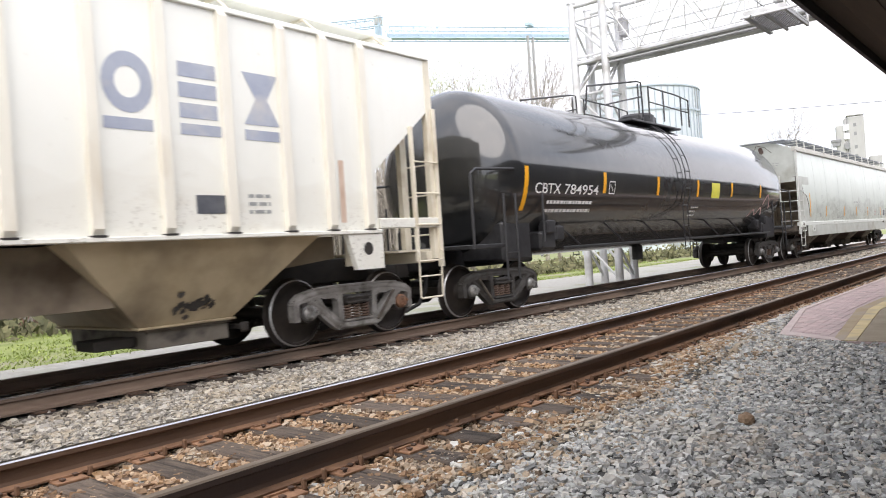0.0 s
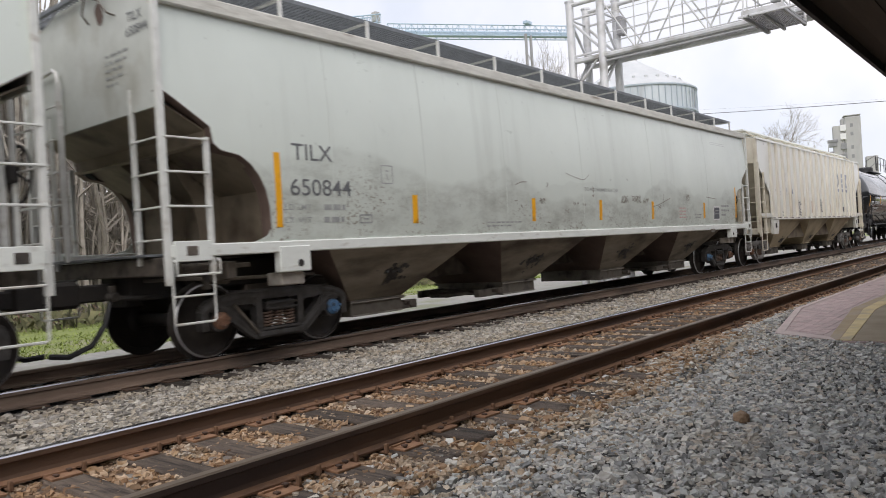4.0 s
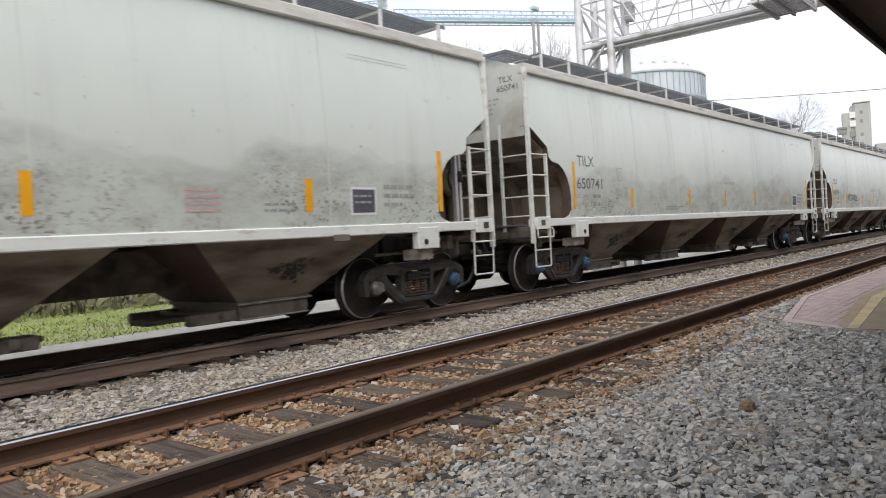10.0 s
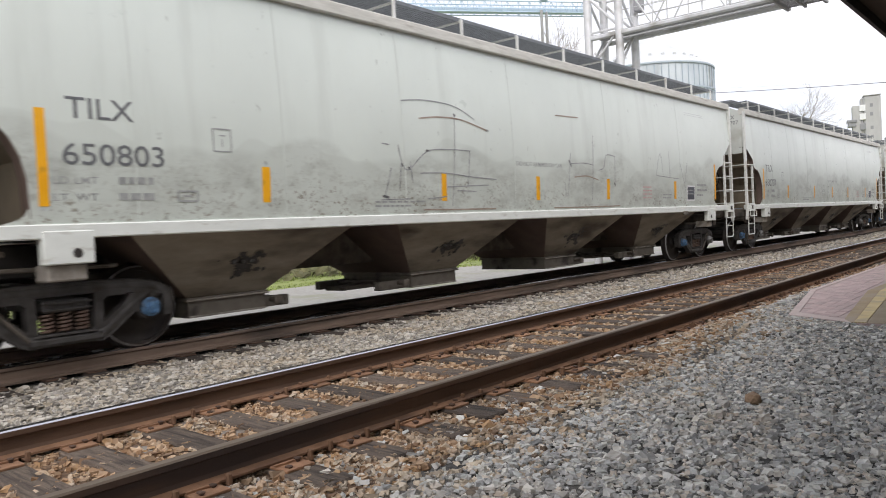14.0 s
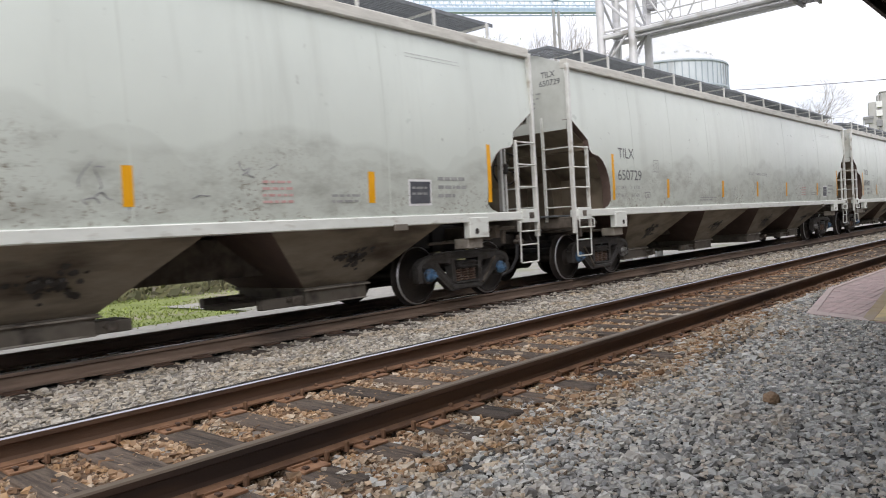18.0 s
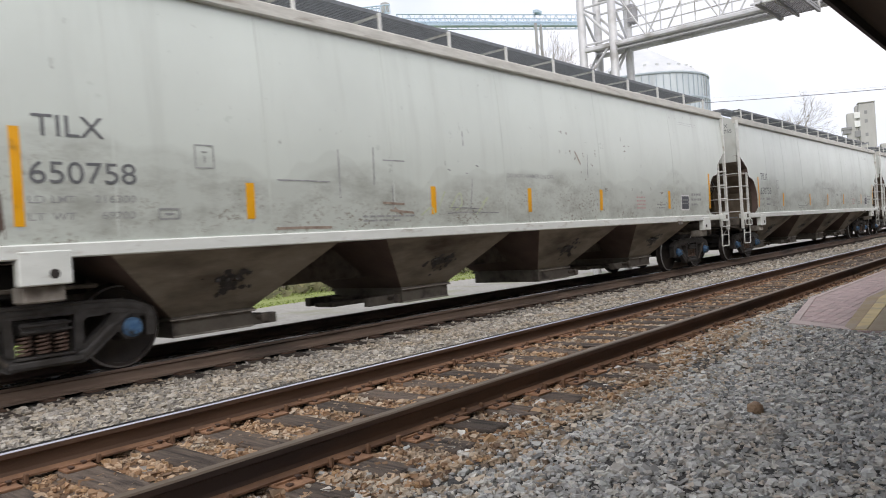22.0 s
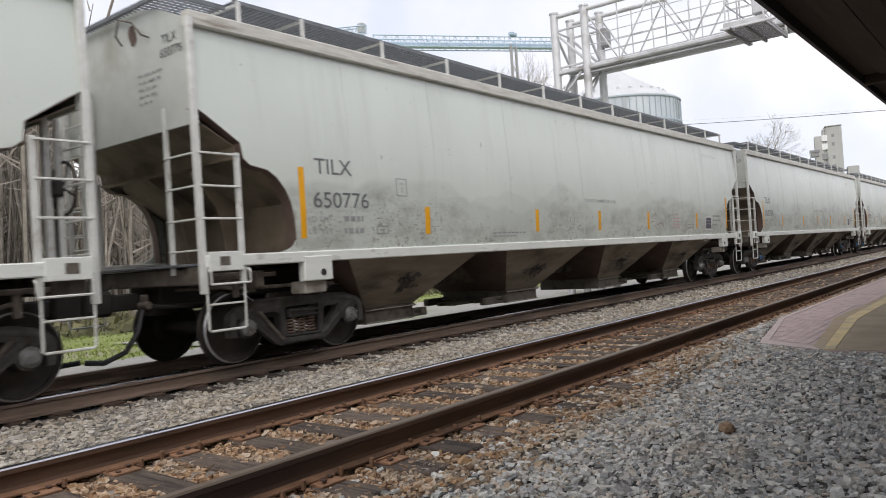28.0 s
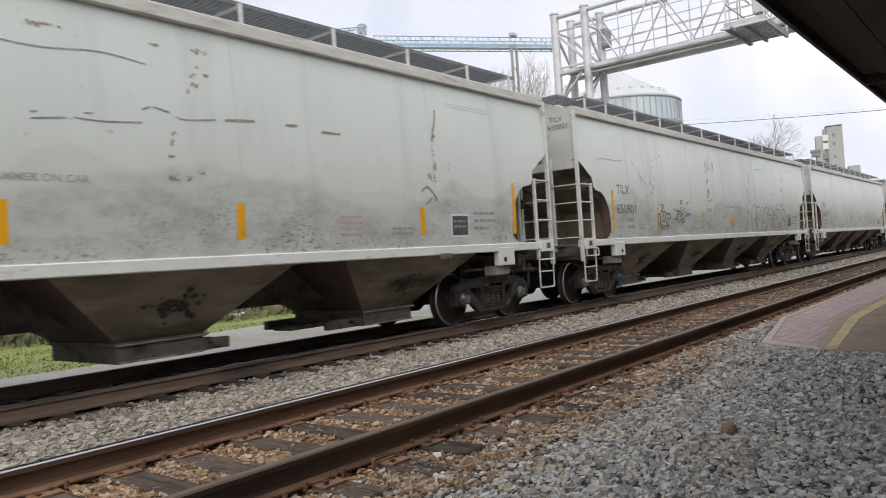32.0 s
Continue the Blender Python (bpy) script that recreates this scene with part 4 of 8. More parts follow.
def frame_shape():
    s = Shape()
    y0, y1 = -1.075, -0.955
    for m in (1, -1):
        s.tube([(0, -1.015, 0.705), (m * 0.42, -1.015, 0.705), (m * 0.72, -1.015, 0.688), (m * 0.92, -1.015, 0.655), (m * 1.04, -1.015, 0.60), (m * 1.085, -1.015, 0.53)], 0.068, 12)
        s.tube([(m * 0.86, -1.015, 0.60), (m * 0.74, -1.015, 0.53), (m * 0.56, -1.015, 0.385), (m * 0.40, -1.015, 0.255), (m * 0.24, -1.015, 0.215)], 0.066, 12)
        s.prism([(m * x, z) for x, z in [(0, 0.645), (0, 0.765), (0.42, 0.765), (0.74, 0.745), (1.0, 0.69), (1.10, 0.62), (1.10, 0.53), (1.0, 0.575), (0.76, 0.60), (0.5, 0.645)]], y0, y1)
        s.prism([(m * x, z) for x, z in [(0.66, 0.61), (0.82, 0.58), (0.80, 0.50), (0.72, 0.42), (0.44, 0.20), (0.34, 0.155), (0.22, 0.17), (0.26, 0.30), (0.36, 0.33), (0.60, 0.52)]], y0 + 0.008, y1 - 0.008)
        s.prism([(m * x, z) for x, z in [(0.36, 0.66), (0.66, 0.64), (0.60, 0.60), (0.42, 0.60), (0.37, 0.56)]], y0 + 0.004, y1 - 0.004)
        s.prism([(m * x, z) for x, z in [(0.27, 0.29), (0.36, 0.31), (0.37, 0.655), (0.285, 0.655)]], y0 - 0.006, y1 + 0.006)
        s.prism([(m * x, z) for x, z in [(1.02, 0.34), (1.115, 0.34), (1.12, 0.60), (1.03, 0.60)]], y0, y1)
        s.prism([(m * x, z) for x, z in [(0.66, 0.42), (0.755, 0.40), (0.765, 0.61), (0.65, 0.60)]], y0, y1)
    s.box(-0.37, 0.37, y0 - 0.02, y1 + 0.02, 0.165, 0.265, 0.03)
    s.box(-0.29, 0.29, y0 - 0.03, y1 + 0.03, 0.262, 0.29, 0.008)
    s.box(-0.8, 0.8, y0 - 0.012, y0 + 0.02, 0.735, 0.755, 0.004)
    return s


def spring_shape():
    pts = [(0.058 * math.cos(a), 0.058 * math.sin(a), 0.29 + 0.19 * a / (2 * math.pi * 5)) for a in np.linspace(0, 2 * math.pi * 5, 61)]
    return Shape().tube(pts, 0.015, 5)


FRAMES = {m: frame_shape().mesh("side_frame", m) for m in ("truck", "truck_dusty")}
SPRING = spring_shape().mesh("spring", "spring")
BOLSTER = Shape().box(-0.22, 0.22, -1.10, 1.10, 0.49, 0.61, 0.02).box(-0.17, 0.17, -0.7, 0.7, 0.60, 0.74, 0.03).mesh("bolster", "truck")
ADAPTER = Shape().lathe([(-0.95, 0.0), (-0.95, 0.13), (-1.06, 0.13), (-1.06, 0.09)], 20).box(-0.13, 0.13, -1.06, -0.96, 0.10, 0.165, 0.01).mesh("bearing", "truck")
SPINNING = []


def truck(car, x, mat="truck", cap="cap_grey", alt=None):
    """Two wheelsets in cast side frames with their springs."""
    for m in (1, -1):
        turn = pose(x, 0, 0, 0, 0, 0 if m > 0 else 180)
        fr = part("side_frame", FRAMES[mat], "", car, "dusty cast side frame" if mat != "truck" else "", at=turn)
        for sx in (-0.17, 0.0, 0.17):
            part("spring", SPRING, "", fr, at=pose(sx, -1.02, 0))
        for sx in (-0.868, 0.868):
            part("bearing", ADAPTER, "", fr, at=pose(sx, 0, 0.443))
    out = 1 if x > 0 else -1
    part("bolster", BOLSTER, "", car, at=pose(x, 0, 0))
    for sd in (-1, 1):
        part("brake_rod", Shape().tube([(x + out * 0.36, sd * 1.10, 0.24), (x + out * 0.70, sd * 1.10, 0.62)], 0.021, 7), "rig", car, "slanting dusty brake rod")
        for z in (0.52, 0.58):
            part("bolster_rib", Shape().box(x - 0.235, x + 0.235, sd * 1.10, sd * 1.125, z - 0.012, z + 0.012, 0.005), "truck", car)
    for k, sx in enumerate((-0.868, 0.868)):
        ws = part("wheelset", AXLE, "", car, at=pose(x + sx, 0, 0.443))
        for m in (1, -1):
            part("wheel", WHEELS[m], "", ws)
            c = (alt or cap) if k else cap
            part("bearing_cap", CAPS[c][m], "", ws, {"cap_blue": "blue painted bearing cap", "cap_grey": "greasy grey bearing cap", "cap_rust": "rusty bearing cap"}[c])
        SPINNING.append((ws, x + sx))


COUPLER = (Shape().box(9.2, 9.75, -0.09, 0.09, 0.75, 0.95, 0.02).box(9.70, 10.04, -0.14, 0.12, 0.70, 1.0, 0.04).box(9.0, 9.25, -0.2, 0.2, 0.66, 1.06, 0.02))
hose = [(9.45, 0.28, 0.75), (9.55, 0.33, 0.50), (9.70, 0.30, 0.28), (9.90, 0.18, 0.18), (10.06, 0.05, 0.20)]


def shifted(shape, dx, m=1):
    s = Shape()
    s.v = [((x + dx) * m, y * m, z) for x, y, z in shape.v]
    s.f, s.s, s.m = list(shape.f), list(shape.s), list(shape.m)
    return s


def coupler_set(car, half, mat="under"):
    for m in (1, -1):
        part("coupler", shifted(COUPLER, half - HALF, m), mat, car, "cast steel knuckle coupler")
        h = Shape().tube([((x + half - HALF) * m, y * m, z) for x, y, z in hose], 0.033, 8)
        part("brake_hose", h, "black_steel", car, "black rubber brake hose")


def ladder(car, half, m, side, mat, tops=(3.9, 2.45), low=0.47, rungs=(2.42, 2.06, 1.70), lower=(1.05, 0.76, 0.49), y=1.60):
    """Corner ladder: two stiles and single rungs, with a stirrup hung below the sill."""
    ys = side * y
    xa, xb = m * (half + 0.015), m * (half - 0.50)
    part("ladder_stile", Shape().box(xa - 0.036, xa + 0.036, ys - side * 0.055, ys + side * 0.012, 0.88, tops[0], 0.006), mat, car)
    part("ladder_stile", Shape().box(xb - 0.030, xb + 0.030, ys - side * 0.04, ys + side * 0.012, 0.98, tops[1], 0.006), mat, car)
    for z in rungs:
        part("rung", Shape().tube([(xa, ys * 1.012, z), (xb, ys * 1.012, z)], 0.013, 6), mat, car)
    part("grab_iron", Shape().tube([(xa - m * 0.05, ys * 1.005, 1.14), (xa - m * 0.05, ys * 1.03, 1.11), (xa - m * 0.05, ys * 1.03, 0.98), (xb - m * 0.05, ys * 1.03, 0.98), (xb - m * 0.05, ys * 1.03, 1.11), (xb - m * 0.05, ys * 1.005, 1.14)], 0.013, 6), mat, car)
    st = Shape().tube([(xa - m * 0.02, ys * 1.0, 1.05), (xa - m * 0.03, ys * 0.995, low + 0.02), (xa - m * 0.05, ys * 0.995, low), (xb + m * 0.02, ys * 0.995, low), (xb, ys * 0.995, low + 0.02), (xb, ys, 1.05)], 0.014, 6)
    part("stirrup_step", st, mat, car)
    part("rung", Shape().tube([(xa - m * 0.03, ys, 0.76), (xb, ys, 0.76)], 0.012, 6), mat, car)
    # rungs across the end
    yi = side * (y - 0.62)
    part("ladder_stile", Shape().box(m * (half + 0.0) - 0.02, m * half + 0.03, yi - 0.025, yi + 0.025, 1.1, tops[1] + 0.55, 0.005), mat, car)
    for z in rungs + (1.36,):
        part("rung", Shape().tube([(m * (half + 0.03), ys * 0.99, z), (m * (half + 0.03), yi, z)], 0.012, 6), mat, car)


def grid_side(half, zb_of, z_top, y_of, xs, nz=12):
    rows = []
    for k in range(nz + 1):
        row = []
        for x in xs:
            zb = zb_of(half - abs(x))
            z = zb + (z_top - zb) * k / nz
            row.append((x, -y_of(z), z))
        rows.append(row)
    return rows


def hopper_shape(x, top, low, y_top, y_low, z_top, z_low, shift=0.0):
    s = Shape()
    a = [(x - top / 2, -y_top, z_top), (x + top / 2, -y_top, z_top), (x + top / 2, y_top, z_top), (x - top / 2, y_top, z_top)]
    x2 = x + shift
    b = [(x2 - low / 2, -y_low, z_low), (x2 + low / 2, -y_low, z_low), (x2 + low / 2, y_low, z_low), (x2 - low / 2, y_low, z_low)]
    # end faces take the second material, so they can be coloured as shaded
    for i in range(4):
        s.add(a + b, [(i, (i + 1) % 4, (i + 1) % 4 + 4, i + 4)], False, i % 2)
    s.v = s.v[:8]
    s.f = [tuple(k % 8 for k in f) for f in s.f]
    return s


def outlet_shape(x, low, y_low, z):
    s = Shape().box(x - low / 2 - 0.02, x + low / 2 + 0.02, -y_low - 0.02, y_low + 0.02, z - 0.22, z + 0.0, 0.01)
    s.box(x - low / 2 - 0.05, x + low / 2 + 0.05, -y_low - 0.05, y_low + 0.05, z - 0.03, z + 0.015, 0.006)
    return s


def slide_shapes(x, d, low, y_low, z):
    """Two slide rails and the gate plate between them, on the side d of the outlet."""
    p, q = x + d * (low / 2 + 0.026), x + d * (low / 2 + (0.42 if d > 0 else 0.68))
    return [Shape().box(p, q, -y_low + 0.02, -y_low + 0.14, z - 0.21, z - 0.08, 0.01),
            Shape().box(p, q, y_low - 0.14, y_low - 0.02, z - 0.21, z - 0.08, 0.01),
            Shape().box(p, q + d * 0.25, -0.2, 0.2, z - 0.19, z - 0.13, 0.008)]


def grey_hopper():
    """Long pale grey covered hopper with four pairs of outlets, round shouldered sides and scalloped ends."""
    car = thing("hopper_car", "pale grey covered hopper car with stained sides and brown hoppers", "freight car", "cars of the train")
    cut_e = [0, 0.15, 0.55, 0.58, 0.67, 0.91, 1.05, 1.16, 1.24, 1.285, 1.31]
    cut_z = [2.92, 2.83, 2.57, 2.39, 2.32, 2.28, 2.19, 2.06, 1.90, 1.70, 1.30]

    def zb(e):
        return float(np.interp(e, cut_e, cut_z))
    xs = [-HALF + e for e in cut_e] + list(np.linspace(-8.0, 8.0, 17)) + [HALF - e for e in cut_e[::-1]]
    rows = grid_side(HALF, zb, 3.92, side_y, xs)
    part("side_sheet", Shape().sheet(rows, 0.012), "grey_paint", car)
    part("side_sheet", Shape().sheet([[(-x, -y, z) for x, y, z in r] for r in rows], 0.012), "grey_paint", car)
    for x in (-7.15, -5.35, -3.3, -0.68, 2.55, 6.05):
        part("weld_seam", Shape().sheet([[on_side([(x - 0.010, z)], 0.003)[0], on_side([(x + 0.010, z)], 0.003)[0]] for z in np.linspace(1.34, 3.80, 9)], 0.002), "seam", car)
    for sd in (-1, 1):
        part("side_sill", Shape().box(-HALF, HALF, sd * 1.48, sd * 1.635, 1.165, 1.30, 0.012), "white_sill", car, "white painted side sill")
        part("eave_rail", Shape().along([(sd * 1.44, 3.825), (sd * 1.575, 3.825), (sd * 1.59, 3.84), (sd * 1.585, 3.975), (sd * 1.57, 3.99), (sd * 1.44, 3.99)], -HALF - 0.01, HALF + 0.01), "eave", car, "weathered brown-grey roof edge rail")
    roof = [[(x, y, 3.93 + 0.36 * (1 - (abs(y) / 1.45) ** 1.7)) for y in np.linspace(-1.45, 1.45, 11)] for x in (-HALF, HALF)]
    part("roof", Shape().sheet(roof, 0.012), "grey_end", car)
    part("roof_hatch", Shape().box(-8.4, 8.4, -0.33, 0.33, 4.25, 4.37, 0.03), "galv", car, "long roof hatch cover")
    for m in (1, -1):
        end = Shape().along([(-1.5, 2.75), (1.5, 2.75), (1.54, 3.3), (1.50, 3.92), (1.0, 4.13), (0.5, 4.25), (0, 4.29), (-0.5, 4.25), (-1.0, 4.13), (-1.50, 3.92), (-1.54, 3.3)], m * (HALF - 0.03), m * HALF)
        part("end_sheet", end, "grey_end", car, "grey end sheet")
        edge = lambda pts, y: [(m * (HALF - e), y, z) for e, z in pts]
        fold = [(0.03, 2.80), (0.54, 2.535), (0.56, 2.41)]
        part("slope_sheet", Shape().sheet([edge(fold, -1.50), edge(fold, 1.50)], 0.012 * m, 0, False), "slope", car, "olive-brown folded end slope sheet")
        part("slope_lip", Shape().box(m * (HALF - 0.50), m * (HALF - 0.62), -1.50, 1.50, 2.385, 2.41, 0.004), "slope", car, "pale lip of the slope sheet")
        floor_line = [(0.57, 2.50), (1.4, 1.93), (2.52, 1.16)]
        part("slope_sheet", Shape().sheet([edge(floor_line, -1.50), edge(floor_line, 1.50)], 0.012 * m, 0, False), "slope", car, "brown stained slope sheet")
        part("bulkhead", Shape().box(m * (HALF - 1.42), m * (HALF - 1.46), -1.47, 1.47, 1.17, 1.92, 0.004), "slope", car, "brown cross bulkhead under the slope")
        for yw in (-0.42, 0.42):
            part("slope_web", Shape().prism([(m * (HALF - e), z) for e, z in [(1.42, 1.20), (1.42, 1.91), (0.60, 2.47), (0.60, 2.36), (0.82, 2.20), (1.02, 1.92), (1.10, 1.55), (1.12, 1.20)]], yw - 0.012, yw + 0.012), "slope", car, "arched brown web plate")
        for sd in (-1, 1):
            rim = [(e, z, side_y(z)) for e, z in zip(cut_e, cut_z)] + [(1.29, 1.31, 1.595)]
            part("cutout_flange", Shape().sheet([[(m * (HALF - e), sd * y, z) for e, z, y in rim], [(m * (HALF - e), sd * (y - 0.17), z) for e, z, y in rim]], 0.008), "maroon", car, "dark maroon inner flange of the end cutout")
            part("corner_gusset", Shape().prism([(m * (HALF - e), z) for e, z in [(1.32, 1.302), (1.32, 1.50), (1.295, 1.44), (1.25, 1.375), (1.17, 1.335), (1.05, 1.302)]], sd * 1.583, sd * 1.597), "grey_paint", car)
            part("corner_plate", Shape().box(m * (HALF - 0.47), m * (HALF - 0.03), sd * 1.60, sd * 1.648, 1.12, 1.335, 0.006), "white_sill", car, "white corner plate between the ladder stiles")
            part("lube_plate", Shape().box(m * (HALF - 0.29), m * (HALF - 0.16), sd * 1.648, sd * 1.652, 1.18, 1.28), "rig", car, "small grimy square label")
            part("bolster_plate", Shape().box(m * 7.62, m * 8.08, sd * 1.52, sd * 1.645, 0.93, 1.24, 0.012), "white_sill", car, "white jacking plate with a hole")
            part("bolster_end", Shape().box(m * 7.66, m * 8.02, sd * 1.28, sd * 1.56, 0.775, 0.93, 0.015), "bolster_dust", car, "dusty tan bolster end")
            part("lift_hole", Shape().lathe([(-1.648, 0.045), (-1.651, 0.043), (-1.651, 0.0)], 16, (m * 7.78, 0, 1.03)) if sd < 0 else Shape().lathe([(1.648, 0.045), (1.651, 0.043), (1.651, 0.0)], 16, (m * 7.78, 0, 1.03)), "under", car)
            ladder(car, HALF, m, sd, "ladder_white")
        part("uncoupling_lever", Shape().tube([(m * (HALF + 0.02), -m * 1.45, 0.80), (m * (HALF + 0.05), -m * 1.35, 0.96), (m * (HALF + 0.08), -m * 0.35, 0.98), (m * (HALF + 0.16), -m * 0.08, 1.02)], 0.016, 6), "under", car, "bent uncoupling lever")
        part("train_pipe", Shape().tube([(m * 8.1, m * 0.55, 0.72), (m * (HALF - 0.25), m * 0.55, 0.74), (m * (HALF + 0.02), m * 0.30, 0.76)], 0.03, 7), "under", car)
        part("brake_lever", Shape().box(m * 8.45, m * 8.56, -1.15, 1.15, 0.84, 0.90, 0.01), "rig", car)
        part("end_sill", Shape().box(m * (HALF - 0.20), m * (HALF - 0.02), -1.48, 1.48, 0.98, 1.18, 0.015), "rig", car)
        part("end_platform", Shape().box(m * (HALF - 0.62), m * (HALF + 0.06), -1.25, 1.25, 1.19, 1.22, 0.005), "grating", car, "end crossover platform")
        part("brake_pipe", Shape().tube([(m * 7.2, -1.18, 0.88), (m * (HALF - 0.75), -1.20, 0.90), (m * (HALF - 0.55), -1.10, 0.93), (m * (HALF - 0.25), -0.60, 0.93)], 0.022, 6), "rig", car, "bent brake pipe")
        part("lever_guide", Shape().box(m * (HALF - 1.15), m * (HALF - 0.30), -1.36, -1.29, 1.02, 1.075, 0.008).box(m * (HALF - 0.62), m * (HALF - 0.55), -1.34, -1.28, 0.80, 1.03, 0.008), "rig", car, "dusty lever guide bar")
        part("cross_tie", Shape().box(m * (HALF - 0.92), m * (HALF - 0.80), -1.42, 1.42, 0.90, 1.10, 0.012), "rig", car)
        part("angle_cock", Shape().lathe([(-0.10, 0.0), (-0.10, 0.045), (0.02, 0.06), (0.09, 0.045), (0.12, 0.0)], 10, (m * (HALF - 0.02), m * 0.30, 0.77)).box(m * (HALF - 0.05), m * (HALF + 0.02), m * 0.27, m * 0.33, 0.80, 0.90, 0.01), "rig", car, "angle cock valve")
        part("end_grab", Shape().tube([(m * (HALF + 0.01), -0.78, 3.86), (m * (HALF + 0.09), -0.76, 3.88), (m * (HALF + 0.10), -0.58, 4.06), (m * (HALF + 0.10), -0.30, 4.16), (m * (HALF + 0.10), -0.22, 3.98), (m * (HALF + 0.01), -0.18, 3.90)], 0.012, 6), "rig", car, "bent rusty grab iron")
        if m < 0:
            for yy in (0.55, 1.22):
                part("ladder_stile", Shape().box(-HALF - 0.10, -HALF - 0.04, yy - 0.03, yy + 0.03, 1.20, 3.38, 0.006), "galv", car, "tall grey end ladder stile")
            part("ladder_loop", Shape().tube([(-HALF - 0.07, 0.55, 3.36), (-HALF - 0.07, 0.57, 3.47), (-HALF - 0.07, 0.66, 3.53), (-HALF - 0.07, 1.10, 3.50), (-HALF - 0.07, 1.20, 3.45), (-HALF - 0.07, 1.22, 3.36)], 0.028, 7), "galv", car, "curved top of the end ladder")
            for zz in (1.5, 1.9, 2.3, 2.7, 3.1):
                part("rung", Shape().tube([(-HALF - 0.07, 0.55, zz), (-HALF - 0.07, 1.22, zz)], 0.013, 6), "galv", car)
        part("end_sheave", Shape().box(m * 8.2, m * (HALF - 0.2), -0.35, 0.35, 0.72, 1.16, 0.02), "under", car)
        part("draft_gear", Shape().box(m * 6.9, m * 8.2, -0.30, 0.30, 0.78, 1.14, 0.02), "under", car)
    part("centre_sill", Shape().box(-7.6, 7.6, -0.28, 0.28, 0.62, 1.14, 0.02), "rig", car, "dusty brown centre sill")
    for x in (-5.72, -1.92, 1.88, 5.68):
        # maroon ends paint in the shade between neighbouring hoppers
        h = part("hopper", hopper_shape(x, 2.95, 1.06, 1.50, 0.75, 1.165, 0.41, 0.07), ("hopper", "maroon"), car, "grimy brown discharge hopper with ends coloured darker for shade")
        part("outlet_gate", outlet_shape(x + 0.07, 1.04, 0.75, 0.41), "gate", h, "dusty outlet gate")
        d = 1 if x in (-5.72, 1.88) else -1
        for slide in slide_shapes(x + 0.07, d, 1.04, 0.75, 0.41):
            part("gate_slide", slide, "gate", h)
        part("neck_flange", Shape().box(x - 0.51, x + 0.65, -0.815, -0.802, 0.385, 0.405, 0.004).box(x - 0.47, x + 0.61, -0.79, -0.772, 0.195, 0.215, 0.004), "bolster_dust", h, "dusty flange edge")
        gr, spot = random.Random(int(x * 10)), Shape()
        for k in range(46):
            cx, cz, rad = gr.gauss(0.03, 0.15), gr.gauss(-0.02, 0.065), gr.uniform(0.015, 0.06)
            cx -= 0.6 * min(cz, 0.0)
            spot.add([(x + cx + p, -1.154 - 0.99 * (cz + q) - 0.0006 * k, 0.81 + cz + q) for p, q in [(rad * gr.uniform(0.6, 1.3) * math.cos(a), 0.7 * rad * gr.uniform(0.6, 1.3) * math.sin(a)) for a in np.linspace(0, 2 * math.pi, 8, endpoint=False)]], [tuple(range(8))])
        tagged(part("grease_spot", spot, "truck", h, "ragged dark grease stain"), kind="stuff")
        for dx in (-0.12, 0.0, 0.12):
            part("vibrator_lug", Shape().box(x + dx, x + dx + 0.055, -1.20, -1.12, 0.79, 0.84, 0.012), "truck", h)
        part("gate_crank", Shape().tube([(x + d * 0.72, -0.88, 0.29), (x + d * 0.72, 0.88, 0.29)], 0.032, 8).box(x + d * 0.66, x + d * 0.78, -0.92, -0.86, 0.23, 0.35, 0.02), "rig", h, "rusty gate crank shaft")
    for sd in (-1, 1):
        part("running_board", Shape().box(-8.75, 8.75, sd * 1.405, sd * 1.425, 4.25, 4.30).box(-8.75, 8.75, sd * 0.78, sd * 0.80, 4.25, 4.30), "grating", car, "dark steel edge angles of the roof walkway")
        s = Shape()
        for k in range(219):
            s.box(-8.72 + 0.08 * k, -8.708 + 0.08 * k, sd * 0.80, sd * 1.405, 4.272, 4.288)
        for k in range(16):
            s.box(-8.74, 8.74, sd * (0.835 + 0.035 * k), sd * (0.844 + 0.035 * k), 4.274, 4.286)
        tagged(part("walkway_bar", s, "grating", car, "dark steel grating roof walkway"), kind="stuff")
        for x in (-8.70, -7.72, -6.22, -4.70, -3.20, -1.70, -0.20, 1.30, 2.80, 4.30, 5.80, 7.30, 8.55):
            part("walkway_bracket", Shape().box(x - 0.028, x + 0.028, sd * 1.44, sd * 1.475, 3.96, 4.27, 0.006).box(x - 0.02, x + 0.02, sd * 0.85, sd * 1.46, 4.23, 4.255), "galv", car)
    end_grate = Shape().box(-HALF - 0.12, -8.76, -1.30, -1.26, 4.20, 4.25).box(-HALF - 0.12, -8.76, 1.26, 1.30, 4.20, 4.25).box(-HALF - 0.12, -HALF - 0.09, -1.26, 1.26, 4.20, 4.25)
    for k in range(32):
        end_grate.box(-HALF - 0.09, -8.76, -1.25 + 0.08 * k, -1.238 + 0.08 * k, 4.215, 4.235)
    for k in range(10):
        end_grate.box(-HALF - 0.06 + 0.08 * k, -HALF - 0.052 + 0.08 * k, -1.26, 1.26, 4.218, 4.232)
    part("crossover_board", end_grate, "grating", car, "grey grating crossover board")
    part("rust_patch", Shape().add([(-HALF - 0.005, -0.42 + 0.085 * math.cos(a) * (1 + 0.3 * math.sin(2 * a)), 3.96 + 0.13 * math.sin(a)) for a in np.linspace(0, 2 * math.pi, 16, endpoint=False)], [tuple(range(16))]), "maroon", car, "dark rusty patch under the roof edge")
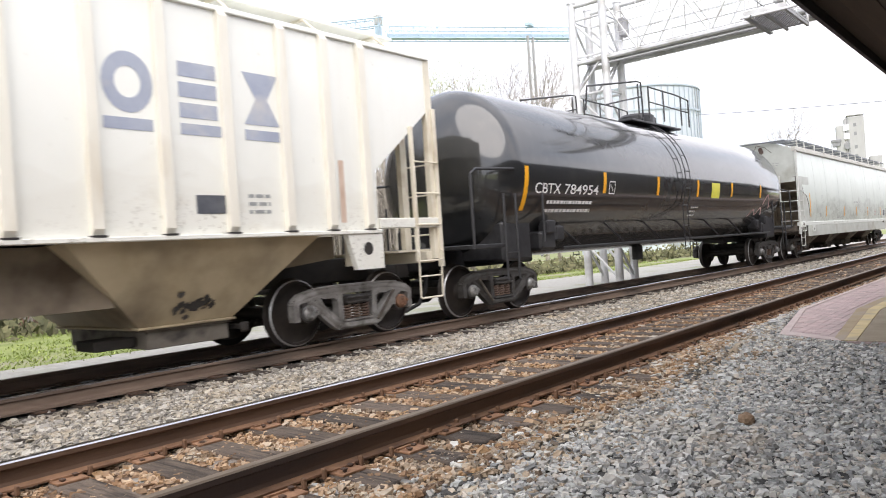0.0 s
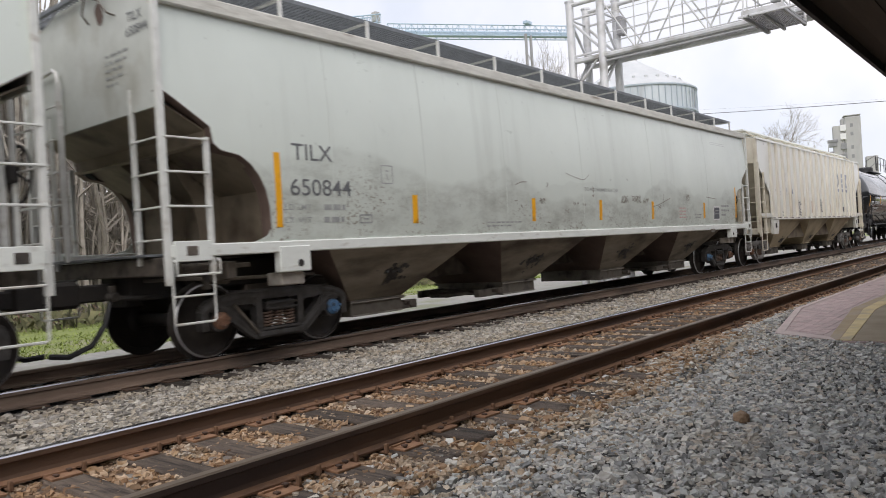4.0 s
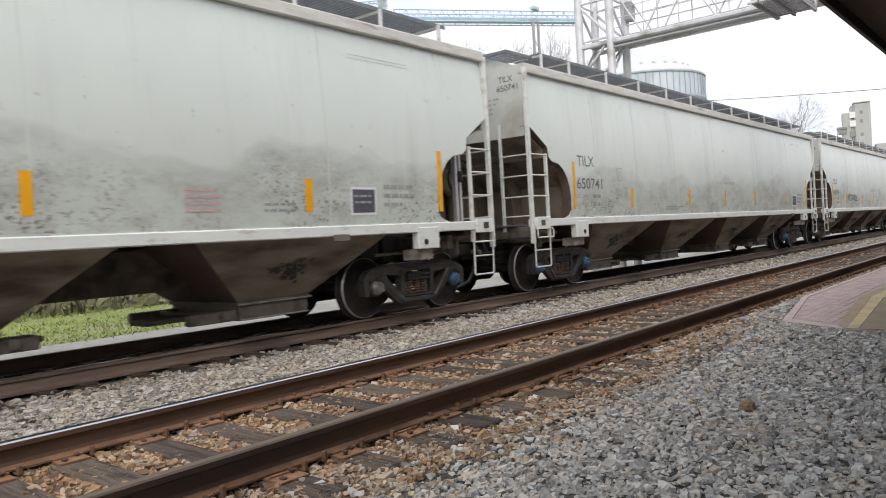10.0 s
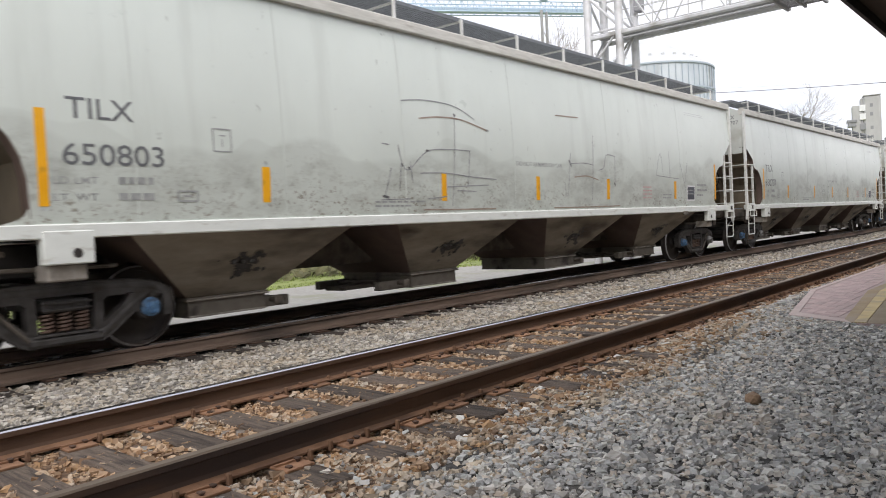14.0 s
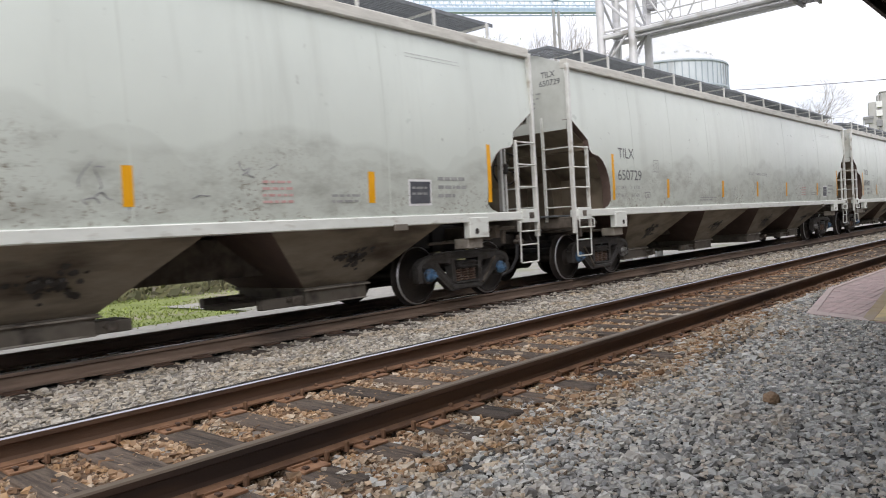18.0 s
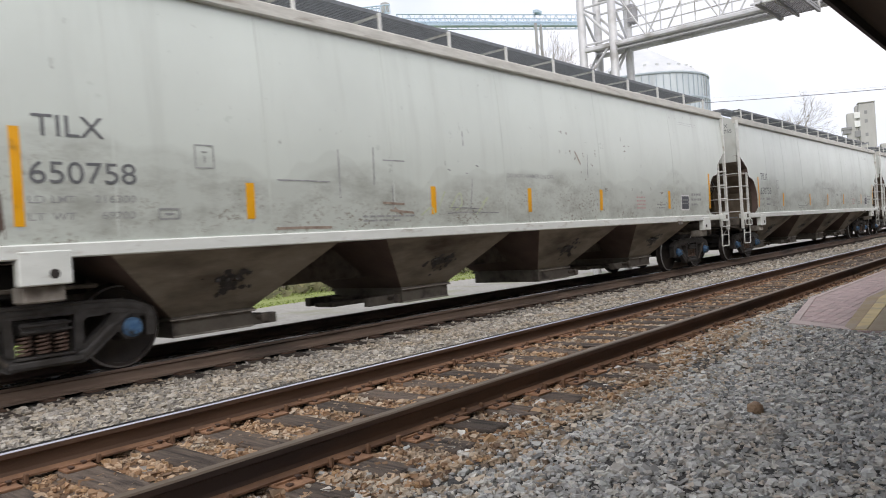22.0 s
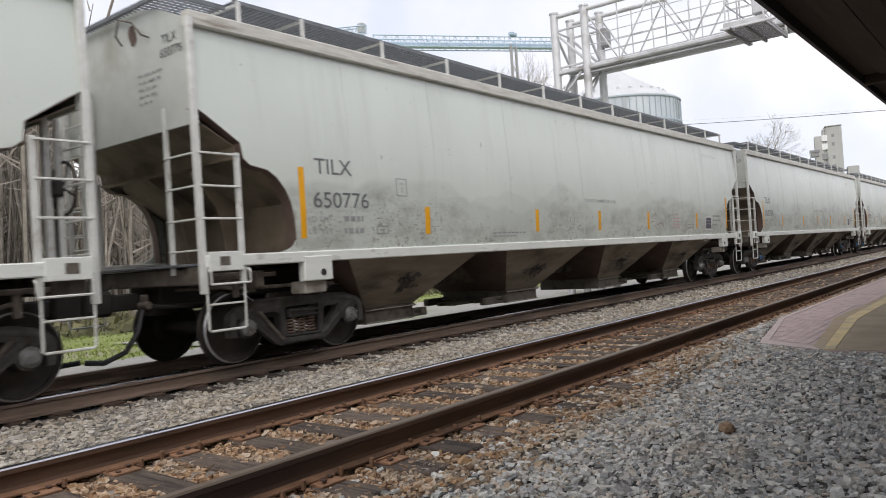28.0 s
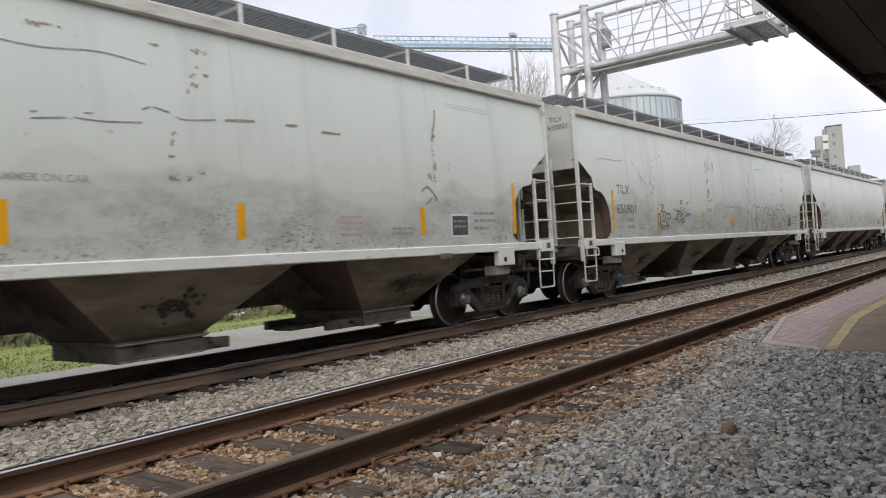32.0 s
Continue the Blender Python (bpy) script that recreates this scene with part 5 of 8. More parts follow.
    # brake gear on the end
    wheel = [(9.50, -0.98 + 0.27 * math.cos(a), 2.05 + 0.27 * math.sin(a)) for a in np.linspace(0, 2 * math.pi, 25)]
    bw = Shape().tube(wheel, 0.016, 6, caps=False)
    for a in range(4):
        bw.tube([(9.50, -0.98, 2.05), (9.50, -0.98 + 0.27 * math.cos(a * math.pi / 2 + 0.4), 2.05 + 0.27 * math.sin(a * math.pi / 2 + 0.4))], 0.011, 5)
    part("brake_wheel", bw, "under", car, "round hand brake wheel")
    part("brake_housing", Shape().box(9.36, 9.48, -1.06, -0.90, 1.96, 2.14, 0.03), "under", car)
    part("brake_post", Shape().box(9.30, 9.37, -1.02, -0.94, 1.20, 2.78, 0.01), "galv", car)
    part("brake_chain", Shape().tube([(9.42, -0.98, 1.96), (9.42, -0.96, 1.22)], 0.014, 5), "under", car)
    part("sill_bracket", Shape().box(6.05, 6.30, -1.665, -1.63, 1.10, 1.19, 0.008), "gate", car)
    # tape and stencils
    for x, z1 in ((-8.03, 2.34), (8.20, 2.34)):
        quad_mark("reflector", x - 0.045, x + 0.045, 1.46, z1, "yellow", car, label="tall yellow reflector strip")
    for x in (-5.62, -2.49, 0.0, 2.51, 5.72):
        quad_mark("reflector", x - 0.055, x + 0.055, 1.48, 1.88, "yellow", car, label="short yellow reflector strip")
    quad_mark("notice_border", 6.40, 6.86, 1.43, 1.79, "white_mark", car, 0.003)
    quad_mark("notice_panel", 6.43, 6.83, 1.46, 1.76, "plate_dark", car, 0.006, label="dark consolidated stencil panel")
    bars("notice_print", 6.46, 1.66, (0.3, 0.3), 0.03, 0.05, "ink_faint", car, lift=0.010)
    words("stencil", "DO NOT HAMMER ON CAR", -0.62, 2.05, 0.10, "ink_faint", car, 1.42)
    bars("stencil_print", 7.0, 1.78, (0.62, 0.62, 0.40), 0.05, 0.07, "ink_faint", car, seed=5)
    bars("upper_print", 6.55, 3.52, (1.15, 1.15), 0.012, 0.035, "ink_worn", car, seed=21)
    s = Shape()
    pr = random.Random(8)
    for row_ in range(5):
        yy = -0.50
        while yy > -1.0 + 0.05 * row_:
            w_ = pr.uniform(0.05, 0.14)
            s.add([(-HALF - 0.006, yy, 3.44 - 0.082 * row_), (-HALF - 0.006, yy - w_, 3.44 - 0.082 * row_), (-HALF - 0.006, yy - w_, 3.468 - 0.082 * row_), (-HALF - 0.006, yy, 3.468 - 0.082 * row_)], [(3, 2, 1, 0)])
            yy -= w_ + 0.04
    tagged(part("end_print", s, "ink_faint", car), kind="stuff")
    bars("red_print", 4.05, 1.72, (0.42, 0.42, 0.42, 0.42), 0.03, 0.045, "red_faint", car, seed=7)
    bars("small_print", 5.05, 1.56, (0.5, 0.45), 0.03, 0.04, "ink_faint", car, seed=9)
    bars("small_print", -3.9, 1.46, (1.0, 0.7), 0.025, 0.03, "ink_faint", car, seed=11)
    s = Shape()
    for a, b in (((-6.28, 2.27), (-6.06, 2.27)), ((-6.06, 2.27), (-6.06, 2.03)), ((-6.06, 2.03), (-6.28, 2.03)), ((-6.28, 2.03), (-6.28, 2.27)), ((-6.2, 2.2), (-6.13, 2.2)), ((-6.17, 2.16), (-6.17, 2.08))):
        stroke(s, [a, b], 0.014)
    part("stencil_box", s, "ink_faint", car, "small stencilled square")
    s = Shape()
    for a, b in (((-6.72, 1.60), (-6.50, 1.60)), ((-6.50, 1.60), (-6.50, 1.50)), ((-6.50, 1.50), (-6.72, 1.50)), ((-6.72, 1.50), (-6.72, 1.60)), ((-6.66, 1.55), (-6.56, 1.55))):
        stroke(s, [a, b], 0.02)
    part("stencil_box", s, "ink_faint", car)
    coupler_set(car, HALF)
    return car


def flat_y(z):
    return 1.555


def cream_hopper():
    """Ribbed cream covered hopper with three bays."""
    half = 7.85
    car = thing("hopper_car", "faded cream ribbed covered hopper car with tan hoppers", "freight car", "cars of the train")
    cut_e, cut_z = [0, 0.10, 1.22, 1.235], [3.22, 3.14, 2.25, 1.42]

    def zb(e):
        return float(np.interp(e, cut_e, cut_z))
    xs = [-half + e for e in cut_e] + list(np.linspace(-6.5, 6.5, 9)) + [half - e for e in cut_e[::-1]]
    rows = grid_side(half, zb, 3.93, flat_y, xs, 6)
    for m in (1, -1):
        part("side_sheet", Shape().sheet([[(m * x, m * y, z) for x, y, z in r] for r in rows], 0.012), "cream", car)
        part("side_sill", Shape().box(-6.62, 6.62, m * 1.50, m * 1.64, 1.395, 1.445, 0.008), "cream", car)
        for x in (-6.50, -5.80, -5.11, -4.35, -3.56, -2.77, -2.0, -1.2, -0.4, 0.4, 1.2, 2.0, 2.78, 3.53, 4.30, 5.10, 5.77, 6.42):
            part("side_rib", Shape().along([(m * 1.556, 1.46), (m * 1.60, 1.46), (m * 1.635, 1.52), (m * 1.635, 3.86), (m * 1.60, 3.92), (m * 1.556, 3.92)], x - 0.055, x + 0.055), "cream_rib", car)
            if m < 0:
                part("rib_foot", Shape().box(x - 0.075, x + 0.075, -1.645, -1.56, 1.44, 1.462, 0.004), "under", car)
        part("eave_rail", Shape().box(-half, half, m * 1.50, m * 1.60, 3.91, 3.97, 0.008), "cream", car)
        part("running_board", Shape().box(-7.6, 7.6, m * 0.62, m * 1.12, 4.27, 4.31, 0.006), "cream", car, "cream steel roof walkway")
        for k in range(12):
            x = -7.3 + 1.32 * k
            part("walkway_bracket", Shape().tube([(x, m * 1.46, 3.97), (x, m * 1.12, 4.25)], 0.016, 5).box(x - 0.02, x + 0.02, m * 0.62, m * 1.1, 4.235, 4.268), "cream_dark", car)
    part("roof", Shape().sheet([[(x, y, 3.94 + 0.30 * (1 - (abs(y) / 1.5) ** 1.3)) for y in np.linspace(-1.5, 1.5, 9)] for x in (-half, half)], 0.012), "cream", car)
    part("roof_hatch", Shape().box(-6.9, 6.9, -0.4, 0.4, 4.2, 4.36, 0.03), "cream", car)
    for m in (1, -1):
        part("end_sheet", Shape().along([(-1.5, 3.18), (1.5, 3.18), (1.5, 3.94), (0.7, 4.14), (0, 4.24), (-0.7, 4.14), (-1.5, 3.94)], m * (half - 0.03), m * half), "cream_dark", car, "cream end sheet")
        part("slope_sheet", Shape().add([(m * (half - 0.02), -1.5, 3.19), (m * (half - 0.02), 1.5, 3.19), (m * 5.55, 1.5, 1.40), (m * 5.55, -1.5, 1.40), (m * (half - 0.05), -1.5, 3.23), (m * (half - 0.05), 1.5, 3.23), (m * 5.52, 1.5, 1.44), (m * 5.52, -1.5, 1.44)],
                                        [(0, 1, 2, 3), (7, 6, 5, 4), (0, 4, 5, 1), (1, 5, 6, 2), (2, 6, 7, 3), (3, 7, 4, 0)]), "cream_dark", car, "cream slope sheet")
        for y in (-1.52, -0.95, 0.95, 1.52):
            part("end_post", Shape().box(m * (half - 0.10), m * (half + 0.03), y - 0.05, y + 0.05, 1.0, 3.94 if abs(y) > 1.2 else 3.25, 0.008), "cream_dark", car)
        for sd in (-1, 1):
            part("inner_panel", Shape().box(m * 6.2, m * 6.60, sd * 1.30, sd * 1.50, 0.98, 2.26, 0.01), "cream_dark", car)
            part("bolster_plate", Shape().prism([(m * 6.62, 1.39), (m * 5.98, 1.39), (m * 6.14, 0.93), (m * 6.62, 0.93)], sd * 1.53, sd * 1.62), "cream", car, "cream bolster plate with a round hole")
            ring = [(sd * 1.622, 0.085), (sd * 1.626, 0.08), (sd * 1.626, 0.0)]
            part("lift_hole", Shape().lathe(ring, 20, (m * 6.34, 0, 1.20)), "under", car)
            part("end_beam", Shape().box(m * 6.62, m * half, sd * 1.50, sd * 1.60, 1.46, 1.60, 0.01), "cream", car)
            ladder(car, half, m, sd, "cream_dark", (3.2, 2.9), 0.45, (2.4, 1.95, 1.5), y=1.60)
        part("end_sill", Shape().box(m * (half - 0.2), m * (half - 0.02), -1.5, 1.5, 0.95, 1.12, 0.015), "cream_dark", car)
        part("end_platform", Shape().box(m * (half - 0.7), m * half, -1.4, 1.4, 1.12, 1.15), "cream_dark", car)
        part("draft_gear", Shape().box(m * 5.4, m * (half - 0.2), -0.3, 0.3, 0.74, 1.10, 0.02), "under", car)
        pl = Shape().add([(m * (half + 0.01), -0.25, 1.45), (m * (half + 0.01), 0.0, 1.20), (m * (half + 0.01), 0.25, 1.45), (m * (half + 0.01), 0.0, 1.70)], [(0, 1, 2, 3)])
        part("placard", pl, "cream_dark", car, "empty diamond placard holder")
        part("brake_cylinder", Shape().lathe([(6.9, 0.0), (6.92, 0.15), (7.4, 0.15), (7.42, 0.0)] if m > 0 else [(-7.42, 0.0), (-7.4, 0.15), (-6.92, 0.15), (-6.9, 0.0)], 16, (0, 0.4, 1.42), axis="x"), "cream_dark", car)
    part("centre_sill", Shape().box(-6.2, 6.2, -0.28, 0.28, 0.9, 1.38, 0.02), "under", car)
    # fills the shaded zone between hoppers, its darker brown stands for shadow
    for x in (-2.02, 2.02):
        part("saddle", Shape().prism([(x - 0.85, 1.39), (x + 0.85, 1.39), (x + 1.12, 0.74), (x - 1.12, 0.74)], -1.12, 1.12), "slope", car, "saddle sheet between the hoppers, coloured brown for shade")
    for m in (-1, 1):
        part("saddle", Shape().prism([(m * 5.30, 1.39), (m * 6.18, 1.39), (m * 6.18, 1.10), (m * 5.20, 1.00)], -1.12, 1.12), "slope", car, "brown saddle sheet beside the truck")
    for x, off, low in ((-4.05, -0.28, 1.20), (0.0, -0.10, 0.95), (4.05, 0.0, 1.15)):
        h = part("hopper", hopper_shape(x, 3.10, low, 1.52, 0.95, 1.40, 0.47, off), ("tan_hopper", "tan_hopper"), car, "tan sloping discharge hopper")
        g = x + off
        part("outlet_gate", outlet_shape(g + 0.04, low - 0.16, 0.90, 0.455), "gate", h, "dark outlet gate")
        part("hopper_flange", Shape().box(g - low / 2 - 0.04, g + low / 2 + 0.04, -1.0, 1.0, 0.458, 0.485, 0.006), "tan_hopper", h, "tan flange under the hopper")
        part("gate_slide", Shape().box(g - low / 2 - 0.40, g - low / 2 + 0.06, -0.75, -0.30, 0.27, 0.38, 0.01), "under", h, "black gate slide")
        part("gate_crank", Shape().tube([(g + low / 2 + 0.10, -1.06, 0.36), (g + low / 2 + 0.10, 1.06, 0.36)], 0.032, 8).box(g + low / 2 + 0.04, g + low / 2 + 0.16, -1.10, -1.04, 0.30, 0.42, 0.02), "under", h)
        gr, spot = random.Random(int(x * 10) + 3), Shape()
        for k in range(40):
            cx, cz, rad = gr.gauss(0.06, 0.13), gr.gauss(-0.05, 0.05), gr.uniform(0.015, 0.055)
            spot.add([(x + cx + p, -1.121 - 0.613 * (cz + q) - 0.0006 * k, 0.74 + cz + q) for p, q in [(rad * gr.uniform(0.6, 1.3) * math.cos(a), 0.8 * rad * gr.uniform(0.6, 1.3) * math.sin(a)) for a in np.linspace(0, 2 * math.pi, 8, endpoint=False)]], [tuple(range(8))])
        tagged(part("grease_spot", spot, "truck", h, "ragged dark grease stain"), kind="stuff")
    # faded emblem of plain blue shapes, numbers and marks
    for x, kind in ((2.92, "ring"), (3.75, "bars"), (4.56, "cross")):
        s = Shape()
        if kind == "ring":
            a = [(x + 0.27 + 0.27 * math.cos(q), 2.99 + 0.31 * math.sin(q)) for q in np.linspace(0, 2 * math.pi, 20, endpoint=False)]
            b = [(x + 0.27 + 0.14 * math.cos(q), 2.99 + 0.16 * math.sin(q)) for q in np.linspace(0, 2 * math.pi, 20, endpoint=False)]
            s.add(on_side(a + b, 0.005, flat_y), [(i, (i + 1) % 20, (i + 1) % 20 + 20, i + 20) for i in range(20)])
        elif kind == "bars":
            for k in range(3):
                if k:
                    part("emblem_bar", s, "blue_logo", car, "plain faded blue emblem bar")
                    s = Shape()
                s.add(on_side([(x, 2.69 + 0.22 * k), (x + 0.46, 2.69 + 0.22 * k), (x + 0.46, 2.85 + 0.22 * k), (x, 2.85 + 0.22 * k)], 0.005, flat_y), [(0, 1, 2, 3)])
        else:
            s.add(on_side([(x, 2.69), (x + 0.50, 2.69), (x + 0.33, 2.99), (x + 0.50, 3.29), (x, 3.29), (x + 0.17, 2.99)], 0.005, flat_y), [(0, 1, 2, 3, 4, 5)])
        part("emblem", s, "blue_logo", car, "plain faded blue emblem shape")
        part("emblem_bar", Shape().add(on_side([(x, 2.51), (x + 0.52, 2.51), (x + 0.52, 2.63), (x, 2.63)], 0.005, flat_y), [(0, 1, 2, 3)]), "blue_logo", car, "faded blue underline")
    for t, x, w, mat in (("25", -5.80, 0.44, "blue_pale"), ("91", -4.99, 0.36, "blue_faint"), ("64", -4.22, 0.38, "blue_worn")):
        words("car_number", t, x, 2.20, 0.38, mat, car, w, 0.006, flat_y)
    words("reporting_mark", "XT", -5.07, 2.68, 0.38, "blue_pale", car, 0.43, 0.006, flat_y)
    for x, z0, z1 in ((-4.28, 1.60, 2.02), (-1.35, 1.62, 2.05), (1.6, 1.62, 2.0), (5.95, 1.55, 2.35)):
        quad_mark("faded_strip", x, x + 0.09, z0, z1, "strip_faded", car, 0.005, 0, flat_y, "faded orange-brown strip")
    for x, z0, z1, w in ((-2.74, 1.6, 2.9, 0.10), (-2.58, 1.55, 2.5, 0.05), (-2.44, 1.7, 3.1, 0.07), (-2.36, 1.5, 2.2, 0.04)):
        quad_mark("rust_run", x, x + w, z0, z1, "rust_run", car, 0.003, 0, flat_y, "thin brown rust run")
    quad_mark("notice_panel", 3.88, 4.24, 1.67, 1.87, "plate_dark", car, 0.005, 0, flat_y, "dark notice panel")
    bars("stencil_print", -5.3, 1.62, (0.5, 0.5), 0.05, 0.06, "ink_faint", car, flat_y)
    bars("stencil_print", 4.55, 1.85, (0.3, 0.3, 0.3), 0.04, 0.05, "ink_faint", car, flat_y, seed=3)
    bars("red_print", -0.2, 1.80, (0.32, 0.32, 0.32), 0.03, 0.04, "red_faint", car, flat_y, seed=4)
    tag_lines("graffiti", car, "spray", [[(-3.30, 2.23), (-3.24, 2.20), (-3.25, 2.13), (-3.30, 2.10), (-3.35, 2.13), (-3.34, 2.20), (-3.30, 2.23)], [(-3.39, 2.03), (-3.49, 2.01), (-3.53, 1.91), (-3.50, 1.81), (-3.43, 1.75), (-3.37, 1.78)], [(-3.39, 2.01), (-3.41, 1.89), (-3.34, 1.92), (-3.30, 2.02), (-3.38, 2.04)], [(-3.27, 2.03), (-3.28, 1.86), (-3.38, 1.85)], [(-3.26, 1.95), (-3.17, 1.97)], [(-3.16, 2.07), (-3.17, 1.79), (-3.27, 1.80)], [(-3.25, 1.86), (-3.16, 1.86)], [(-3.13, 1.77), (-3.13, 1.96), (-3.04, 1.98), (-3.04, 1.86)], [(-2.97, 2.03), (-2.97, 1.93), (-2.87, 1.93), (-2.81, 2.02)], [(-3.03, 1.86), (-3.06, 1.68), (-2.91, 1.64), (-2.76, 1.61)]], 0.034, flat_y, "black looping spray-painted scrawl")
    tag_lines("graffiti", car, "spray", [[(-3.08, 1.72), (-2.90, 1.76)], [(-2.80, 1.91), (-2.77, 1.61)], [(-2.78, 1.75), (-2.73, 1.76)], [(-3.36, 1.74), (-3.45, 1.71), (-3.46, 1.65), (-3.36, 1.64), (-3.27, 1.71)], [(-3.28, 1.71), (-3.29, 1.62)], [(-3.23, 1.71), (-3.24, 1.58)], [(-3.18, 1.72), (-3.21, 1.56)], [(-3.21, 1.58), (-3.05, 1.56), (-2.91, 1.53), (-3.05, 1.63), (-3.15, 1.71)], [(-3.52, 1.55), (-3.43, 1.57)], [(-3.47, 1.60), (-3.47, 1.50)]], 0.034, flat_y, "black looping spray-painted scrawl")
    tag_lines("graffiti", car, "spray", [[(0.15, 2.16), (0.19, 2.11), (0.14, 2.04), (0.08, 2.07), (0.10, 2.14), (0.15, 2.16)], [(-0.01, 2.02), (-0.16, 2.00), (-0.21, 1.91), (-0.18, 1.80), (-0.09, 1.74)], [(-0.07, 2.04), (-0.12, 1.93), (-0.02, 1.91), (0.02, 2.00)], [(-0.01, 1.87), (0.08, 2.04), (0.16, 1.92)], [(0.05, 1.92), (0.14, 1.92), (0.13, 1.81), (0.04, 1.81), (0.05, 1.92)]], 0.028, flat_y, "small black spray-painted scrawl")
    tag_lines("graffiti", car, "spray", [[(0.17, 1.77), (0.21, 2.00), (0.35, 2.03), (0.44, 1.97), (0.42, 1.77)], [(-0.10, 1.74), (0.03, 1.69), (0.16, 1.72)], [(0.09, 1.64), (0.13, 1.77), (0.31, 1.67), (0.12, 1.65)], [(0.42, 1.77), (0.51, 1.76)]], 0.028, flat_y, "small black spray-painted scrawl")
    v, f = lettering("259164", 0.16, 0.52)
    part("end_mark", Shape().add([(-half - 0.012, -0.72 - p[0], 3.50 + p[1]) for p in v], [tuple(reversed(q)) for q in f]), "ink_faint", car)
    coupler_set(car, half)
    truck(car, -6.45, "truck_dusty", "cap_rust", "cap_grey")
    truck(car, 6.60, "truck_dusty", "cap_grey", "cap_rust")
    return car


def tank_car():
    """Long black tank car with a railed platform on top."""
    car = thing("tank_car", "glossy black tank car with white lettering and yellow reflectors", "tank car", "cars of the train")
    R, CZ, L = 1.575, 2.465, 7.62
    prof = [(-L - 0.78 * math.sin(a), R * math.cos(a)) for a in np.linspace(math.pi / 2, 0, 10)] + [(x, R) for x in (-4.5, -1.5, 1.5, 4.5)] + [(L + 0.78 * math.sin(a), R * math.cos(a)) for a in np.linspace(0, math.pi / 2, 10)]
    s = Shape().lathe(prof, 56, (0, 0, CZ), axis="x")
    part("tank_shell", s, "tank", car, "glossy black cylindrical tank shell")
    def tank_y(z):
        return math.sqrt(max(R * R - (z - CZ) ** 2, 0.01))
    words("lettering", "CBTX", -7.22, 2.02, 0.26, "white_mark", car, 0.88, 0.006, tank_y, "white reporting marks")
    words("lettering", "784954", -6.20, 2.02, 0.26, "white_mark", car, 1.32, 0.006, tank_y, "white car number")
    bars("small_print", -6.75, 1.84, (1.7, 1.7), 0.06, 0.09, "white_mark", car, tank_y, 0.006, 3)
    bars("small_print", 0.2, 1.78, (0.5, 0.4, 0.4), 0.035, 0.06, "white_mark", car, tank_y, 0.006, 5)
    for x, z0 in ((-7.52, 1.72), (-4.62, 2.06), (-2.0, 2.06), (0.45, 2.06), (3.0, 2.1), (5.6, 2.1)):
        quad_mark("reflector", x - 0.06, x + 0.06, z0, 2.48, "yellow", car, 0.006, 0.0, tank_y, "yellow reflector strip")
    quad_mark("placard", 1.42, 2.02, 2.04, 2.44, "lime_yellow", car, 0.007, 0, tank_y, "yellow placard square")
    s = Shape()
    for a, b in (((-4.42, 2.3), (-4.18, 2.3)), ((-4.18, 2.3), (-4.18, 2.06)), ((-4.18, 2.06), (-4.42, 2.06)), ((-4.42, 2.06), (-4.42, 2.3)), ((-4.36, 2.24), (-4.26, 2.12))):
        stroke(s, [a, b], 0.025, 0.006, tank_y)
    part("stencil_box", s, "white_mark", car)
    tag_lines("graffiti", car, "red_faint", [[(5.0, 1.55), (5.3, 1.75), (5.6, 1.6), (5.9, 1.8), (6.2, 1.6)], [(6.0, 1.9), (6.4, 2.2), (6.7, 1.8)]], 0.05, tank_y, "faded red scrawl")
    # top platform
    part("top_platform", Shape().box(-1.2, 1.9, -0.66, 0.66, CZ + R - 0.02, CZ + R + 0.03, 0.01), "black_steel", car, "black grating platform")
    part("dome", Shape().lathe([(CZ + R - 0.06, 0.46), (CZ + R + 0.30, 0.46), (CZ + R + 0.36, 0.40), (CZ + R + 0.36, 0.0)], 24, (0.5, 0, 0), axis="z").box(0.1, 1.0, -0.35, 0.35, CZ + R + 0.06, CZ + R + 0.32, 0.04), "black_steel", car, "valve housing")
    for sd in (-1, 1):
        top = CZ + R + 0.86
        base = CZ + R + 0.02
        part("hand_rail", Shape().tube([(-3.8, sd * 0.80, base - 0.10), (-3.8, sd * 0.86, base + 0.42), (-1.35, sd * 0.9, top), (-1.12, sd * 0.9, top), (-1.08, sd * 0.9, base)], 0.022, 6), "black_steel", car)
        part("hand_rail", Shape().tube([(-0.70, sd * 0.9, base), (-0.70, sd * 0.9, top - 0.05), (1.0, sd * 0.9, top - 0.05), (1.88, sd * 0.9, top - 0.1), (1.88, sd * 0.9, base)], 0.022, 6), "black_steel", car)
        part("hand_rail", Shape().tube([(-3.0, sd * 0.9, base + 0.1), (-1.1, sd * 0.9, base + 0.5)], 0.018, 6), "black_steel", car)
        part("hand_rail", Shape().tube([(-0.70, sd * 0.9, base + 0.42), (1.88, sd * 0.9, base + 0.40)], 0.018, 6), "black_steel", car)
        for x in (-1.3, 0.2, 1.35):
            part("rail_post", Shape().tube([(x, sd * 0.9, base), (x, sd * 0.9, top - 0.05)], 0.02, 6), "black_steel", car)
        for x in (-0.62, -0.32):
            pts = [(x, sd * (R + 0.10) * math.sin(a), CZ + (R + 0.10) * math.cos(a)) for a in np.linspace(0.55, 1.95, 9)]
            part("ladder_stile", Shape().tube(pts + [(x, sd * 1.56, 0.75)], 0.012, 6), "black_steel", car)
